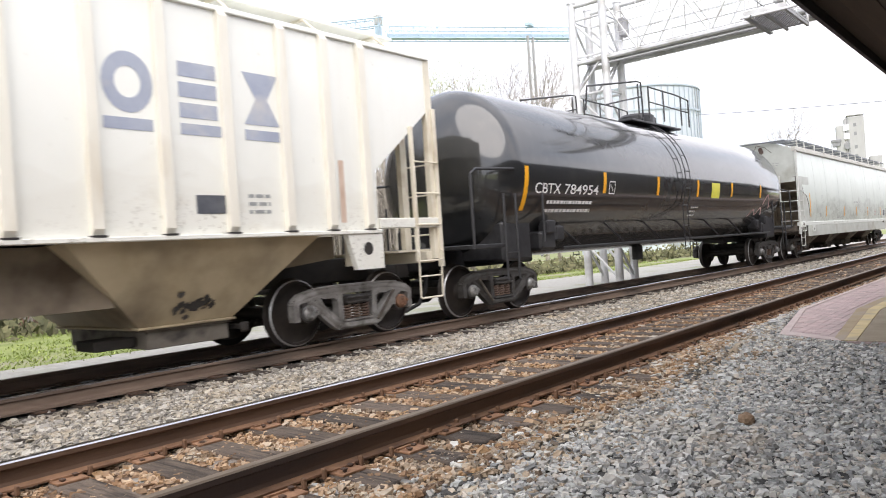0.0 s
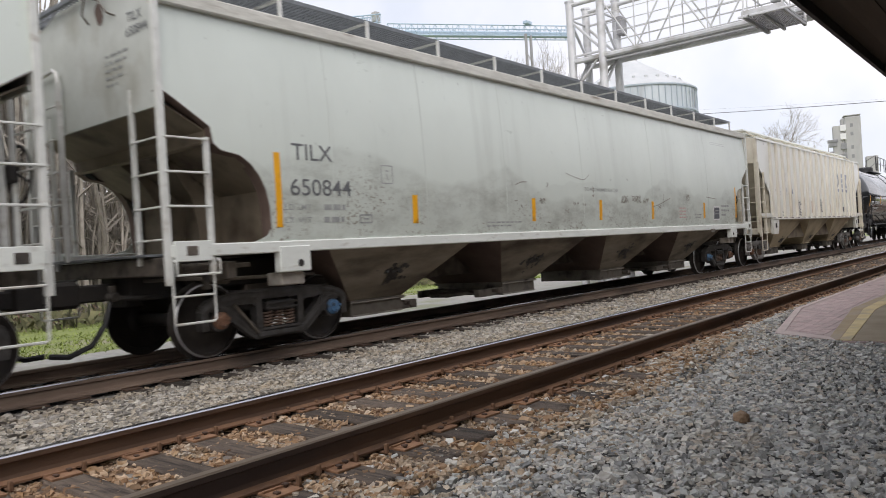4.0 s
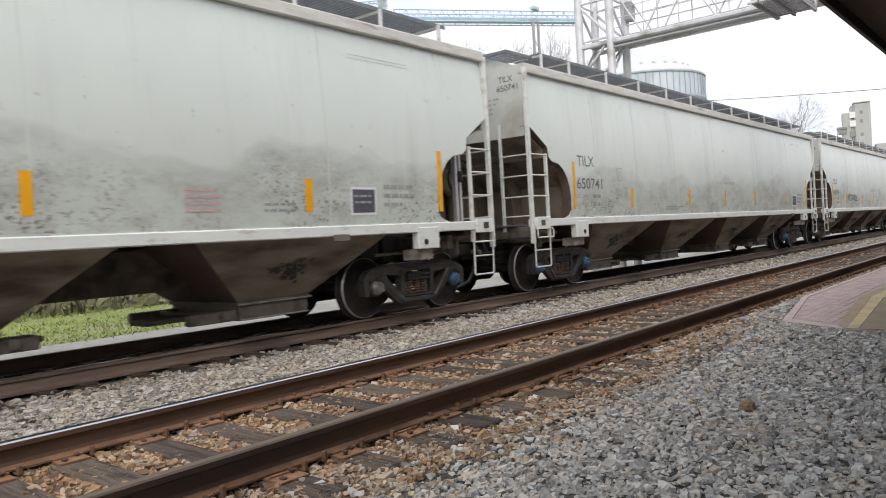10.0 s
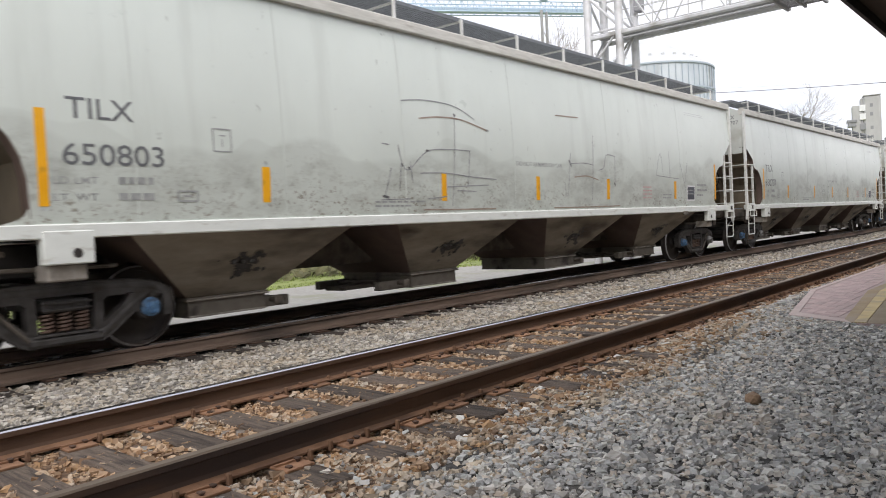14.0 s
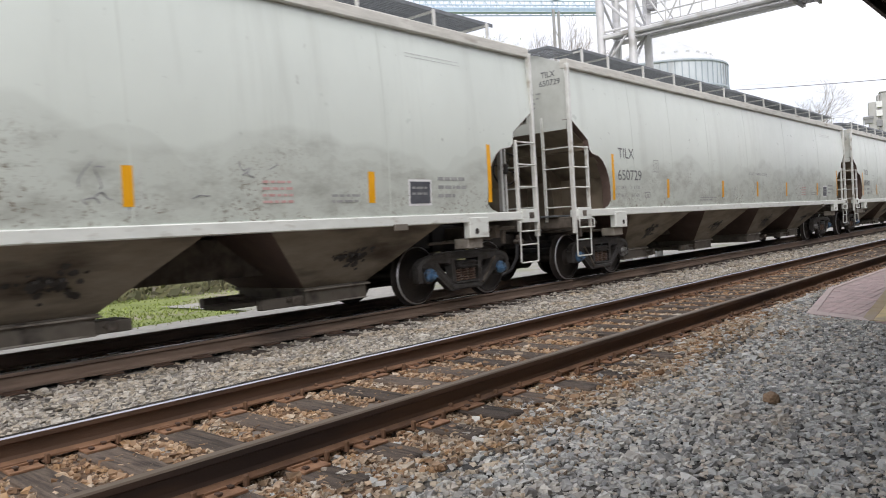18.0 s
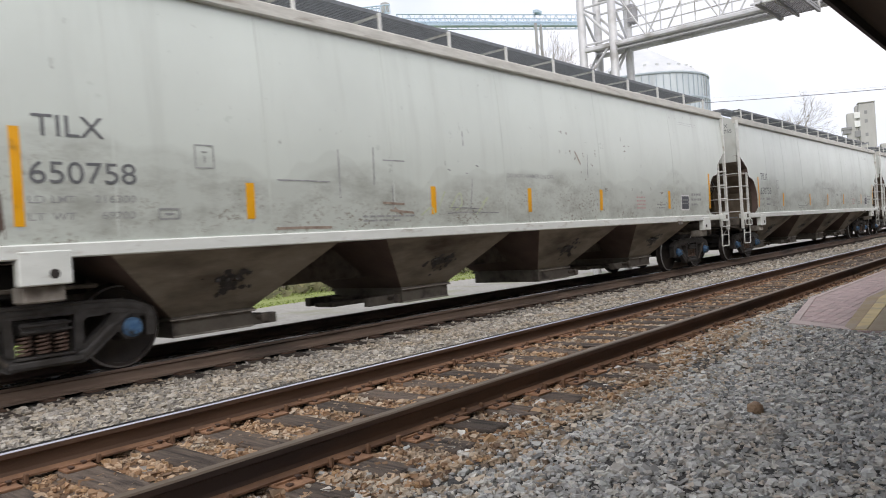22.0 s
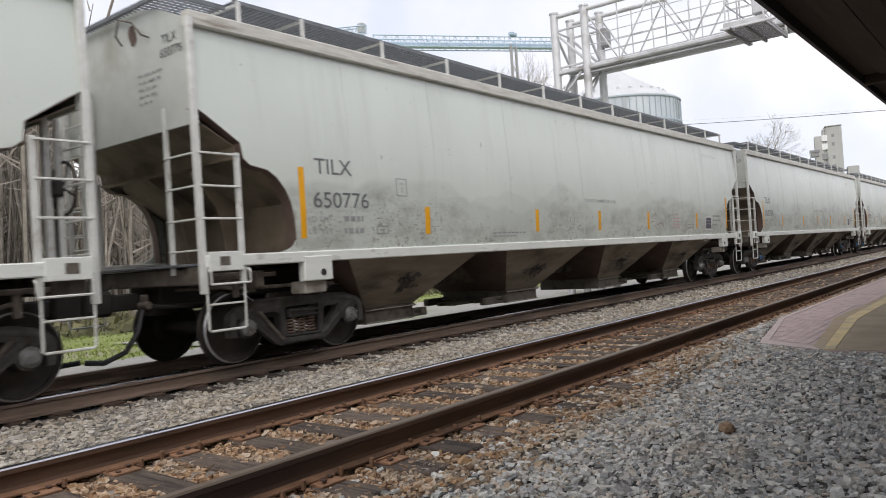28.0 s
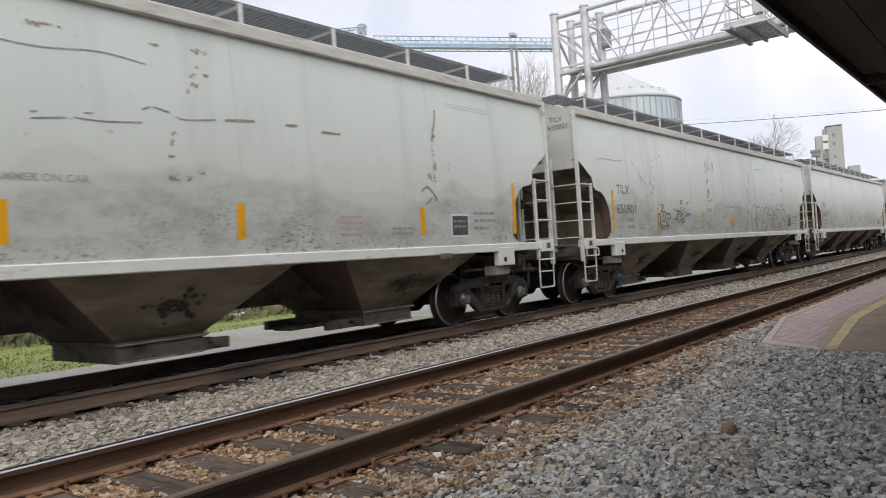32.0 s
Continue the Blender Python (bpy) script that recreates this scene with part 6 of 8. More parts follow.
        for a in (0.75, 0.98, 1.2, 1.45, 1.7, 1.95):
            part("rung", Shape().tube([(-0.62, sd * (R + 0.1) * math.sin(a), CZ + (R + 0.1) * math.cos(a)), (-0.32, sd * (R + 0.1) * math.sin(a), CZ + (R + 0.1) * math.cos(a))], 0.013, 6), "black_steel", car)
        for z in (0.78, 1.05, 1.35):
            part("rung", Shape().tube([(-0.62, sd * 1.53, z), (-0.32, sd * 1.53, z)], 0.013, 6), "black_steel", car)
        part("side_pipe", Shape().tube([(-6.2, sd * 1.42, 1.02), (6.8, sd * 1.42, 1.02)], 0.028, 6), "black_steel", car)
        for x in np.linspace(-5.6, 5.9, 7):
            part("pipe_hanger", Shape().tube([(x - 0.55, sd * 1.20, 1.55), (x + 0.1, sd * 1.42, 1.03)], 0.022, 5), "black_steel", car)
        for m in (1, -1):
            part("end_rail", Shape().tube([(m * 6.95, sd * 1.5, 1.15), (m * 6.95, sd * 1.5, 2.38), (m * 7.15, sd * 1.5, 2.46), (m * 8.9, sd * 1.5, 2.38), (m * 9.05, sd * 1.5, 2.3), (m * 9.05, sd * 1.5, 1.1)], 0.024, 6), "black_steel", car)
            part("step_ladder", Shape().tube([(m * 8.2, sd * 1.52, 2.0), (m * 8.2, sd * 1.52, 0.55), (m * 7.85, sd * 1.52, 0.55), (m * 7.85, sd * 1.52, 2.0)], 0.022, 6).tube([(m * 8.2, sd * 1.52, 1.0), (m * 7.85, sd * 1.52, 1.0)], 0.015, 5), "black_steel", car)
    for m in (1, -1):
        part("stub_sill", Shape().box(m * 5.6, m * 9.1, -0.35, 0.35, 0.78, 1.12, 0.03), "black_steel", car)
        part("end_deck", Shape().box(m * 8.1, m * 9.1, -1.5, 1.5, 1.10, 1.17, 0.01), "black_steel", car)
        part("saddle", Shape().box(m * 7.0, m * 7.9, -1.25, 1.25, 0.85, 1.55, 0.05), "black_steel", car)
        part("brake_gear", Shape().box(m * 6.3, m * 6.85, -1.35, -0.9, 1.0, 1.35, 0.05).box(m * 5.9, m * 6.2, -1.3, -1.0, 1.15, 1.45, 0.04).box(m * 6.4, m * 6.7, -1.42, -1.2, 1.3, 1.55, 0.03), "black_steel", car, "black brake valves")
    part("outlet", Shape().lathe([(0.55, 0.0), (0.55, 0.14), (0.95, 0.14), (1.0, 0.25), (1.05, 0.25)], 16, (0, 0, 0), axis="z"), "black_steel", car)
    coupler_set(car, 8.85)
    truck(car, -7.75, "truck", "cap_grey")
    truck(car, 7.75, "truck", "cap_grey")
    return car


# ---- the train: offset of each car's middle from the run of the train
TRAIN = []
LC = 20.12
FIRST = 29.47
tank = tank_car()
TRAIN.append((tank, 65.75))
cream = cream_hopper()
TRAIN.append((cream, 47.9))
base = grey_hopper()
numbers = ["650844", "650796", "650741", "650707", "650803", "650729", "650755", "650758", "650759", "650776", "650801", ""]
figures = {5: ("216700", "69300"), 7: ("216300", "69700"), 8: ("216300", "69700")}
looks = ["with dark smudges along its lower side", "with black scrawled letters", "with grime along its lower edge", "with an even grimy lower band",
         "scrawled over with thin grey lines", "with light grime above the sill", "with blotched grime along the sill", "with chips and scuffs", "with light streaks",
         "with scuffs along its lower side", "with black outlined bubble letters", "with brown drips running down its side"]
caps = [("cap_rust", "cap_blue"), ("cap_grey", "cap_rust"), ("cap_blue", "cap_blue"), ("cap_blue", "cap_grey"), ("cap_grey", "cap_blue"), ("cap_blue", "cap_grey"), ("cap_blue", "cap_blue"),
        ("cap_blue", "cap_blue"), ("cap_grey", "cap_blue"), ("cap_grey", "cap_grey"), ("cap_grey", "cap_blue"), ("cap_grey", "cap_grey")]
greys = []
for k in range(12):
    car = base if k == 0 else copy_thing(base, pose(0, 0, 0))
    greys.append(car)
    TRAIN.append((car, FIRST - LC * k))
lead = copy_thing(base, pose(0, 0, 0))
TRAIN.append((lead, 85.05))
tagged(lead, "dirty pale grey covered hopper car ahead of the tank car")
part("side_skirt", Shape().box(-8.55, 8.55, -1.63, -1.60, 0.78, 1.17, 0.008), "grey_end", lead, "dirty grey lower side sheet")
part("corner_sheet", Shape().box(-9.40, -8.05, -1.60, -1.57, 1.30, 2.93, 0.004), "grey_end", lead, "grey sheet closing the car's corner")
truck(lead, -7.9)
truck(lead, 7.9)
for k, car in enumerate(greys):
    tagged(car, "pale grey covered hopper car " + looks[k])
    truck(car, -7.68, "truck", caps[k][0], caps[k][1])
    truck(car, 8.18, "truck", caps[k][1], caps[k][0])
    words("reporting_mark", "TILX", -7.88 if k in (1, 2, 7) else -7.80, 2.27, 0.285, "ink", car, 0.65, label="dark stencilled reporting mark")
    if numbers[k]:
        words("car_number", numbers[k], -7.93 if k in (1, 2, 7) else -7.85, 1.84, 0.285, "ink", car, 0.99, label="dark stencilled car number")
    else:
        bars("car_number", -7.85, 1.86, (0.94,), 0.17, 0.0, "ink", car)
    for left, right, height in (("LD", "LMT", 1.665), ("LT", "WT", 1.51)):
        words("load_limit", left, -7.95, height, 0.095, "ink_faint", car, 0.14)
        words("load_limit", right, -7.75, height, 0.095, "ink_faint", car, 0.21)
    if k in figures:
        words("load_figure", figures[k][0], -7.36, 1.665, 0.10, "ink_faint", car, 0.40)
        words("load_figure", figures[k][1], -7.30, 1.51, 0.10, "ink_faint", car, 0.33)
    else:
        bars("load_figure", -7.34, 1.665, (0.36,), 0.07, 0.0, "ink_faint", car, seed=k)
        bars("load_figure", -7.34, 1.51, (0.36,), 0.07, 0.0, "ink_faint", car, seed=k + 40)
    # small number on the end sheet
    v, f = lettering("TILX", 0.15, 0.30)
    s = Shape().add([(-HALF - 0.006, -1.02 - p[0], 3.72 + p[1]) for p in v], [tuple(reversed(q)) for q in f])
    part("end_mark", s, "ink", car)
    if numbers[k]:
        v, f = lettering(numbers[k], 0.145, 0.44)
        part("end_mark", Shape().add([(-HALF - 0.006, -0.98 - p[0], 3.57 + p[1]) for p in v], [tuple(reversed(q)) for q in f]), "ink", car)

# graffiti, car by car
A, B, C, D, E, F, G, H, I, J, K, L = greys
tag_lines("graffiti", K, "spray", [[(1.96, 1.52), (1.92, 1.78), (2.10, 2.09), (2.33, 2.19), (2.49, 2.06), (2.49, 1.79), (2.50, 1.52), (2.40, 1.25), (2.16, 1.21), (1.94, 1.31), (2.02, 1.44), (1.96, 1.52)],
    [(2.14, 1.70), (2.27, 1.70), (2.34, 1.92), (2.33, 1.67), (2.42, 1.56), (2.54, 1.51)],
    [(2.50, 1.92), (2.71, 2.14), (2.94, 2.08), (2.96, 1.93), (3.10, 1.84), (3.18, 1.70), (2.98, 1.46), (2.99, 1.27), (2.78, 1.23), (2.59, 1.33), (2.55, 1.51)],
    [(2.59, 1.70), (2.74, 1.77), (2.72, 1.93), (2.77, 1.74), (2.91, 1.72)]], 0.022, label="large outlined bubble letters in black spray")
tag_lines("graffiti", K, "spray", [[(3.02, 1.96), (3.21, 2.12), (3.36, 2.04), (3.38, 1.85), (3.49, 2.05), (3.66, 2.13), (3.79, 2.01), (3.70, 1.80), (3.78, 1.55), (3.42, 1.45), (3.60, 1.35), (3.56, 1.25), (3.33, 1.21), (3.17, 1.19), (3.24, 1.36), (3.13, 1.43), (3.24, 1.51), (3.14, 1.60), (3.21, 1.75), (3.04, 1.89)],
    [(3.30, 1.63), (3.38, 1.76), (3.49, 1.63), (3.30, 1.63)],
    [(3.80, 1.80), (3.93, 2.01), (4.22, 2.12), (4.47, 2.03), (4.53, 1.81), (4.36, 1.65), (4.50, 1.49), (4.52, 1.30), (4.28, 1.19), (3.96, 1.21), (3.87, 1.39), (4.03, 1.55), (3.86, 1.65), (3.80, 1.80)]], 0.022, label="large outlined bubble letters in black spray")
tag_lines("graffiti", K, "spray", [[(3.98, 1.86), (4.27, 1.85), (4.22, 1.70), (4.01, 1.73), (3.98, 1.86)],
    [(4.31, 1.46), (4.42, 1.44), (4.34, 1.37), (4.27, 1.41), (4.31, 1.46)],
    [(4.55, 1.65), (4.66, 1.92), (4.95, 2.07), (5.29, 2.05), (5.39, 1.82), (5.33, 1.59), (5.19, 1.48), (5.30, 1.31), (5.03, 1.19), (4.71, 1.21), (4.61, 1.38), (4.74, 1.54), (4.55, 1.65)],
    [(4.84, 1.73), (5.01, 1.82), (5.13, 1.73), (5.11, 1.59)],
    [(4.69, 1.43), (4.95, 1.43), (4.92, 1.32), (4.70, 1.32), (4.69, 1.43)]], 0.022, label="large outlined bubble letters in black spray")
tag_lines("graffiti", K, "spray", [[(5.38, 1.71), (5.54, 1.97), (5.87, 2.08), (6.15, 1.98), (6.27, 1.71), (6.21, 1.40), (5.97, 1.19), (5.55, 1.19), (5.35, 1.36), (5.45, 1.53), (5.38, 1.71)],
    [(5.61, 1.74), (5.91, 1.75), (5.86, 1.42), (5.60, 1.42), (5.61, 1.74)]], 0.022, label="large outlined bubble letters in black spray")
tag_lines("graffiti", K, "spray", [[(6.32, 1.88), (6.40, 1.74), (6.49, 1.87), (6.53, 1.76), (6.62, 1.90)],
    [(6.67, 1.90), (6.63, 1.76)],
    [(6.75, 1.90), (6.83, 1.84), (6.73, 1.76), (6.66, 1.82), (6.75, 1.90)]], 0.016)
tag_lines("graffiti", K, "spray_grey", [[(0.65, 1.90), (0.62, 1.45)],
    [(0.79, 1.73), (0.95, 1.50)],
    [(1.01, 1.45), (1.50, 1.43)],
    [(2.84, 3.36), (3.57, 3.39)],
    [(0.87, 2.75), (1.12, 2.57)],
    [(4.49, 2.57), (4.76, 2.59)]], 0.018)
tag_lines("graffiti", K, "spray", [[(-5.62, 1.55), (-5.59, 1.80), (-5.47, 1.83), (-5.52, 1.58)],
    [(-5.46, 1.69), (-5.43, 1.89), (-5.31, 1.91), (-5.34, 1.69), (-5.43, 1.65)],
    [(-5.32, 1.76), (-5.23, 1.93), (-5.17, 1.80), (-5.25, 1.65), (-5.30, 1.69)],
    [(-5.19, 1.69), (-5.11, 1.86), (-5.00, 1.82), (-5.05, 1.65), (-5.14, 1.62)],
    [(-5.00, 1.84), (-4.84, 1.85), (-4.84, 1.75), (-4.99, 1.73)],
    [(-5.52, 1.55), (-5.45, 1.58), (-5.47, 1.46)],
    [(-5.40, 1.45), (-5.34, 1.58), (-5.30, 1.45)],
    [(-5.25, 1.58), (-5.23, 1.45)],
    [(-5.18, 1.54), (-4.96, 1.57), (-5.08, 1.48), (-5.13, 1.44)],
    [(-5.37, 2.02), (-5.32, 2.07), (-5.25, 2.04), (-5.30, 1.97), (-5.37, 2.00)]], 0.030, label="black sprayed scribble")
tag_lines("graffiti", K, "spray", [[(-4.6, 1.99), (-4.55, 1.94)], [(-4.53, 1.97), (-4.48, 1.92)], [(-4.45, 1.91), (-4.35, 1.94), (-4.31, 1.86), (-4.36, 1.74), (-4.4, 1.71), (-4.43, 1.77), (-4.39, 1.88)], [(-4.6, 1.67), (-4.49, 1.78), (-4.47, 1.82)], [(-4.58, 1.74), (-4.46, 1.71), (-4.31, 1.69)], [(-4.3, 2.02), (-4.29, 1.91), (-4.21, 1.83)], [(-4.27, 1.9), (-4.18, 1.92), (-4.14, 1.83), (-4.21, 1.77)], [(-4.11, 2.03), (-4.12, 1.71)], [(-4.11, 1.83), (-3.99, 1.86)], [(-3.97, 2.03), (-4.0, 1.71)]], 0.030, label="dark sprayed scribble with an underline")
tag_lines("graffiti", K, "spray", [[(-3.85, 2.02), (-3.83, 1.9), (-3.76, 1.87)], [(-3.92, 1.71), (-3.85, 1.79), (-3.7, 1.86)], [(-4.32, 1.61), (-4.19, 1.68), (-4.05, 1.71), (-3.89, 1.66)], [(-4.13, 1.62), (-3.89, 1.67)], [(-3.98, 1.65), (-4.01, 1.56)], [(-4.01, 2.15), (-4.04, 2.11), (-4.11, 2.11), (-4.12, 2.15), (-4.08, 2.18), (-4.02, 2.18), (-4.01, 2.15)], [(-3.68, 2.16), (-3.71, 2.13)], [(-3.54, 2.18), (-3.6, 2.13), (-3.65, 2.07)], [(-3.81, 1.77), (-3.63, 1.86), (-3.47, 1.83)], [(-3.6, 1.81), (-3.45, 1.85)]], 0.030, label="dark sprayed scribble with an underline")
flakes("chipped_paint", K, "spray_rust", [(-1.7, 3.38, 0.1, 0.22), (-1.73, 3.15, 0.1, 0.22), (-1.35, 3.24, 0.13, 0.23), (-1.94, 3.16, 0.08, 0.37), (-1.95, 2.77, 0.15, 0.15), (-1.64, 2.63, 0.06, 0.12), (-1.92, 2.48, 0.18, 0.16), (-1.97, 2.35, 0.14, 0.05), (-1.86, 2.23, 0.17, 0.07), (-1.72, 2.26, 0.08, 0.09), (-2.06, 1.98, 0.23, 0.07), (-1.85, 1.96, 0.14, 0.14), (-1.94, 1.72, 0.08, 0.22), (-1.98, 1.51, 0.15, 0.1)], 31, 0.030, label="column of chipped brown flecks")
flakes("chipped_paint", K, "spray_rust", [(2.09, 3.18, 0.08, 0.18), (1.99, 2.91, 0.1, 0.25), (1.77, 2.63, 0.09, 0.19), (1.75, 2.39, 0.08, 0.13), (1.84, 2.3, 0.13, 0.11), (1.62, 1.95, 0.13, 0.13), (1.5, 1.64, 0.1, 0.18), (6.04, 3.22, 0.1, 0.27), (5.84, 2.76, 0.16, 0.14), (5.66, 2.22, 0.26, 0.1)], 32, 0.026, label="thin chipped brown streak")
scrawl("scuff", K, "spray_rust", -3.39, 1.45, 1.0, 0.35, 6, 33, 0.016, upright=0.5, label="faint red-brown scuffs")
tag_lines("scratch", K, "ink_worn", [[(-4.15, 1.52), (-3.29, 1.52)]], 0.018, label="thin stencil underline")
tag_lines("scratch", K, "ink_worn", [[(-4.07, 1.48), (-3.38, 1.48)]], 0.018, label="thin stencil underline")
tag_lines("scratch", A, "stain", [[(-1.31, 2.37), (-1.03, 2.31), (-0.64, 2.27), (-0.42, 2.37)]], 0.012, label="long brown scratch")
tag_lines("scratch", A, "stain", [[(-3.04, 2.1), (-2.86, 2.15), (-2.68, 2.16)]], 0.016, label="short brown scratch")
tag_lines("scratch", A, "stain", [[(-3.09, 1.83), (-3.0, 1.83)]], 0.016, label="short brown scratch")
tag_lines("scratch", A, "stain", [[(2.48, 1.75), (2.99, 1.84), (3.52, 1.97)]], 0.016, label="short brown scratch")
tag_lines("scratch", A, "stain", [[(5.89, 2.03), (6.62, 1.99)]], 0.016, label="short brown scratch")
tag_lines("scratch", A, "stain", [[(-2.05, 1.46), (-1.92, 1.44)]], 0.016, label="short brown scratch")
tag_lines("scratch", A, "stain", [[(3.14, 2.06), (3.11, 1.76)]], 0.016, label="short brown scratch")
flakes("chipped_paint", A, "stain", [(-2.0, 2.12, 0.05, 0.08), (-2.88, 1.73, 0.05, 0.04), (-2.77, 1.74, 0.05, 0.03), (-2.19, 1.84, 0.21, 0.1), (-1.36, 1.66, 0.15, 0.06), (-1.0, 1.8, 0.22, 0.05), (-0.67, 1.79, 0.12, 0.04), (1.1, 1.91, 0.32, 0.15), (1.67, 1.92, 0.43, 0.14), (2.16, 1.9, 0.28, 0.09), (2.88, 1.76, 0.2, 0.08), (4.63, 2.0, 0.21, 0.15), (-0.29, 2.05, 0.06, 0.2)], 34, 0.024, label="dark grey-brown grime flecks")
flakes("chipped_paint", H, "stain", [(1.16, 2.91, 0.1, 0.04), (1.36, 2.9, 0.1, 0.03), (1.43, 2.55, 0.06, 0.07), (1.6, 2.45, 0.06, 0.07), (1.91, 2.51, 0.03, 0.1), (2.23, 2.35, 0.09, 0.03), (1.78, 2.21, 0.05, 0.03), (1.93, 2.06, 0.05, 0.03), (2.38, 2.58, 0.03, 0.14), (3.69, 2.79, 0.17, 0.03), (3.86, 2.81, 0.07, 0.03), (3.64, 2.68, 0.13, 0.03), (2.74, 1.88, 0.12, 0.08), (3.86, 1.9, 0.1, 0.04), (4.76, 1.93, 0.03, 0.08), (2.36, 1.63, 0.03, 0.13), (5.31, 1.83, 0.2, 0.05), (5.27, 1.6, 0.11, 0.12)], 35, 0.022, label="scattered dark chips")
tag_lines("graffiti", E, "spray_grey", [[(-3.30, 2.86), (-2.80, 2.91), (-2.16, 2.88), (-1.68, 2.72)],
    [(-2.17, 2.75), (-2.21, 2.26), (-2.31, 1.40)],
    [(-3.43, 2.25), (-3.35, 1.98), (-3.22, 1.92), (-2.83, 2.18), (-2.33, 2.23), (-1.85, 2.23)],
    [(-1.85, 2.23), (-1.94, 1.68)],
    [(-3.00, 1.87), (-2.42, 1.88), (-1.87, 1.84), (-1.20, 1.81)],
    [(-2.41, 1.68), (-1.93, 1.70), (-1.41, 1.72)],
    [(-2.19, 1.63), (-1.73, 1.62)],
    [(-2.85, 1.51), (-2.44, 1.54)],
    [(-3.20, 2.03), (-3.17, 1.76)],
    [(-3.39, 1.98), (-3.43, 1.65)],
    [(-3.58, 1.93), (-3.72, 1.53)],
    [(-3.74, 2.25), (-3.60, 2.24)],
    [(-3.79, 1.50), (-3.23, 1.51)],
    [(1.12, 2.33), (0.97, 1.54)]], 0.016, label="thin scratched grey lines")
tag_lines("graffiti", E, "spray_grey", [[(1.06, 2.13), (1.61, 2.16), (1.94, 2.13)],
    [(1.99, 2.70), (1.86, 1.47)],
    [(2.14, 2.04), (2.35, 2.10), (2.47, 2.34), (2.85, 2.33)],
    [(2.83, 2.33), (2.78, 1.74)],
    [(0.88, 1.78), (0.91, 1.54)],
    [(4.72, 2.00), (4.97, 2.48), (5.08, 2.01)],
    [(4.72, 1.99), (5.93, 1.94)],
    [(5.43, 2.55), (5.45, 1.94)],
    [(6.04, 2.29), (6.32, 1.67)],
    [(6.47, 2.38), (6.25, 1.79)]], 0.016, label="thin scratched grey lines")
tag_lines("graffiti", E, "spray_rust", [[(-2.95, 2.64), (-2.55, 2.69), (-2.02, 2.69), (-1.38, 2.57)],
    [(0.70, 2.98), (1.49, 3.00)],
    [(1.22, 1.89), (1.68, 1.92), (2.12, 1.85)],
    [(-2.95, 1.36), (-2.21, 1.35), (-1.23, 1.35)],
    [(0.50, 1.34), (1.73, 1.34), (3.00, 1.35)]], 0.022, label="rust brown streaks")
tag_lines("graffiti", E, "spray", [[(-3.37, 2.00), (-3.35, 1.95)],
    [(-3.24, 1.95), (-3.20, 1.91)],
    [(-2.86, 2.19), (-2.79, 2.19)],
    [(-2.19, 2.76), (-2.14, 2.74)],
    [(-3.75, 1.55), (-3.64, 1.53)],
    [(-1.41, 2.58), (-1.35, 2.56)],
    [(1.05, 2.20), (1.13, 2.08)],
    [(2.76, 1.81), (2.80, 1.73)]], 0.030)
tag_lines("graffiti", H, "spray_grey", [[(-5.24, 1.92), (-4.85, 1.92), (-4.44, 1.91)],
    [(-3.65, 2.38), (-3.67, 1.88)],
    [(-3.33, 1.88), (-3.33, 1.55)],
    [(-3.48, 2.22), (-3.06, 2.22)],
    [(-2.19, 1.49), (-1.61, 1.50), (-0.90, 1.48)],
    [(-2.15, 1.58), (-1.41, 1.55)],
    [(-1.56, 2.01), (-1.64, 1.51)],
    [(-4.27, 2.32), (-4.28, 1.71)],
    [(-1.72, 2.73), (-1.72, 2.51)],
    [(2.07, 2.55), (2.02, 2.10)],
    [(-2.13, 2.14), (-2.07, 2.12)],
    [(-1.71, 2.09), (-1.66, 2.09)],
    [(-1.45, 2.22), (-1.38, 2.20)]], 0.016, label="thin grey scratches")
tag_lines("graffiti", H, "spray_rust", [[(-3.53, 1.65), (-3.11, 1.63)],
    [(-3.40, 1.55), (-2.92, 1.51)],
    [(-3.31, 1.58), (-3.15, 1.48)],
    [(1.60, 2.59), (1.78, 2.35)],
    [(-5.28, 1.36), (-4.92, 1.36), (-4.44, 1.35)]], 0.030, label="rust brown scuffs")
tag_lines("graffiti", H, "spray_lime", [[(-2.77, 1.47), (-2.55, 1.58), (-2.45, 1.49), (-2.24, 1.81)],
    [(-2.13, 1.55), (-1.90, 1.79), (-1.85, 1.62), (-2.01, 1.53)],
    [(-1.49, 1.47), (-1.19, 1.72), (-1.34, 1.64)]], 0.020, label="faint yellow-green scribble")
tag_lines("graffiti", L, "spray_grey", [[(0.08, 3.31), (0.31, 3.30), (0.55, 3.31), (0.89, 3.35), (1.14, 3.35), (1.47, 3.31)],
    [(0.30, 2.62), (0.62, 2.66)],
    [(0.69, 2.67), (0.98, 2.66), (1.38, 2.69)],
    [(1.52, 2.87), (1.70, 2.83)],
    [(1.78, 2.79), (1.89, 2.77), (2.27, 2.81)],
    [(2.38, 2.81), (2.80, 2.85)],
    [(3.26, 2.84), (3.44, 2.85)],
    [(0.30, 2.68), (0.36, 2.69)],
    [(0.79, 2.72), (0.88, 2.73)],
    [(1.39, 2.82), (1.49, 2.87)]], 0.016, label="thin scratched grey lines")
tag_lines("graffiti", L, "spray_rust", [[(6.23, 3.39), (6.19, 3.20), (6.07, 2.90)],
    [(5.73, 2.11), (5.86, 2.19), (5.99, 2.11), (6.08, 2.00)],
    [(5.81, 1.92), (5.98, 2.03)],
    [(3.83, 2.82), (4.17, 2.82)],
    [(2.39, 2.82), (2.79, 2.85)],
    [(3.26, 2.85), (3.44, 2.86)]], 0.030, label="brown scratches")
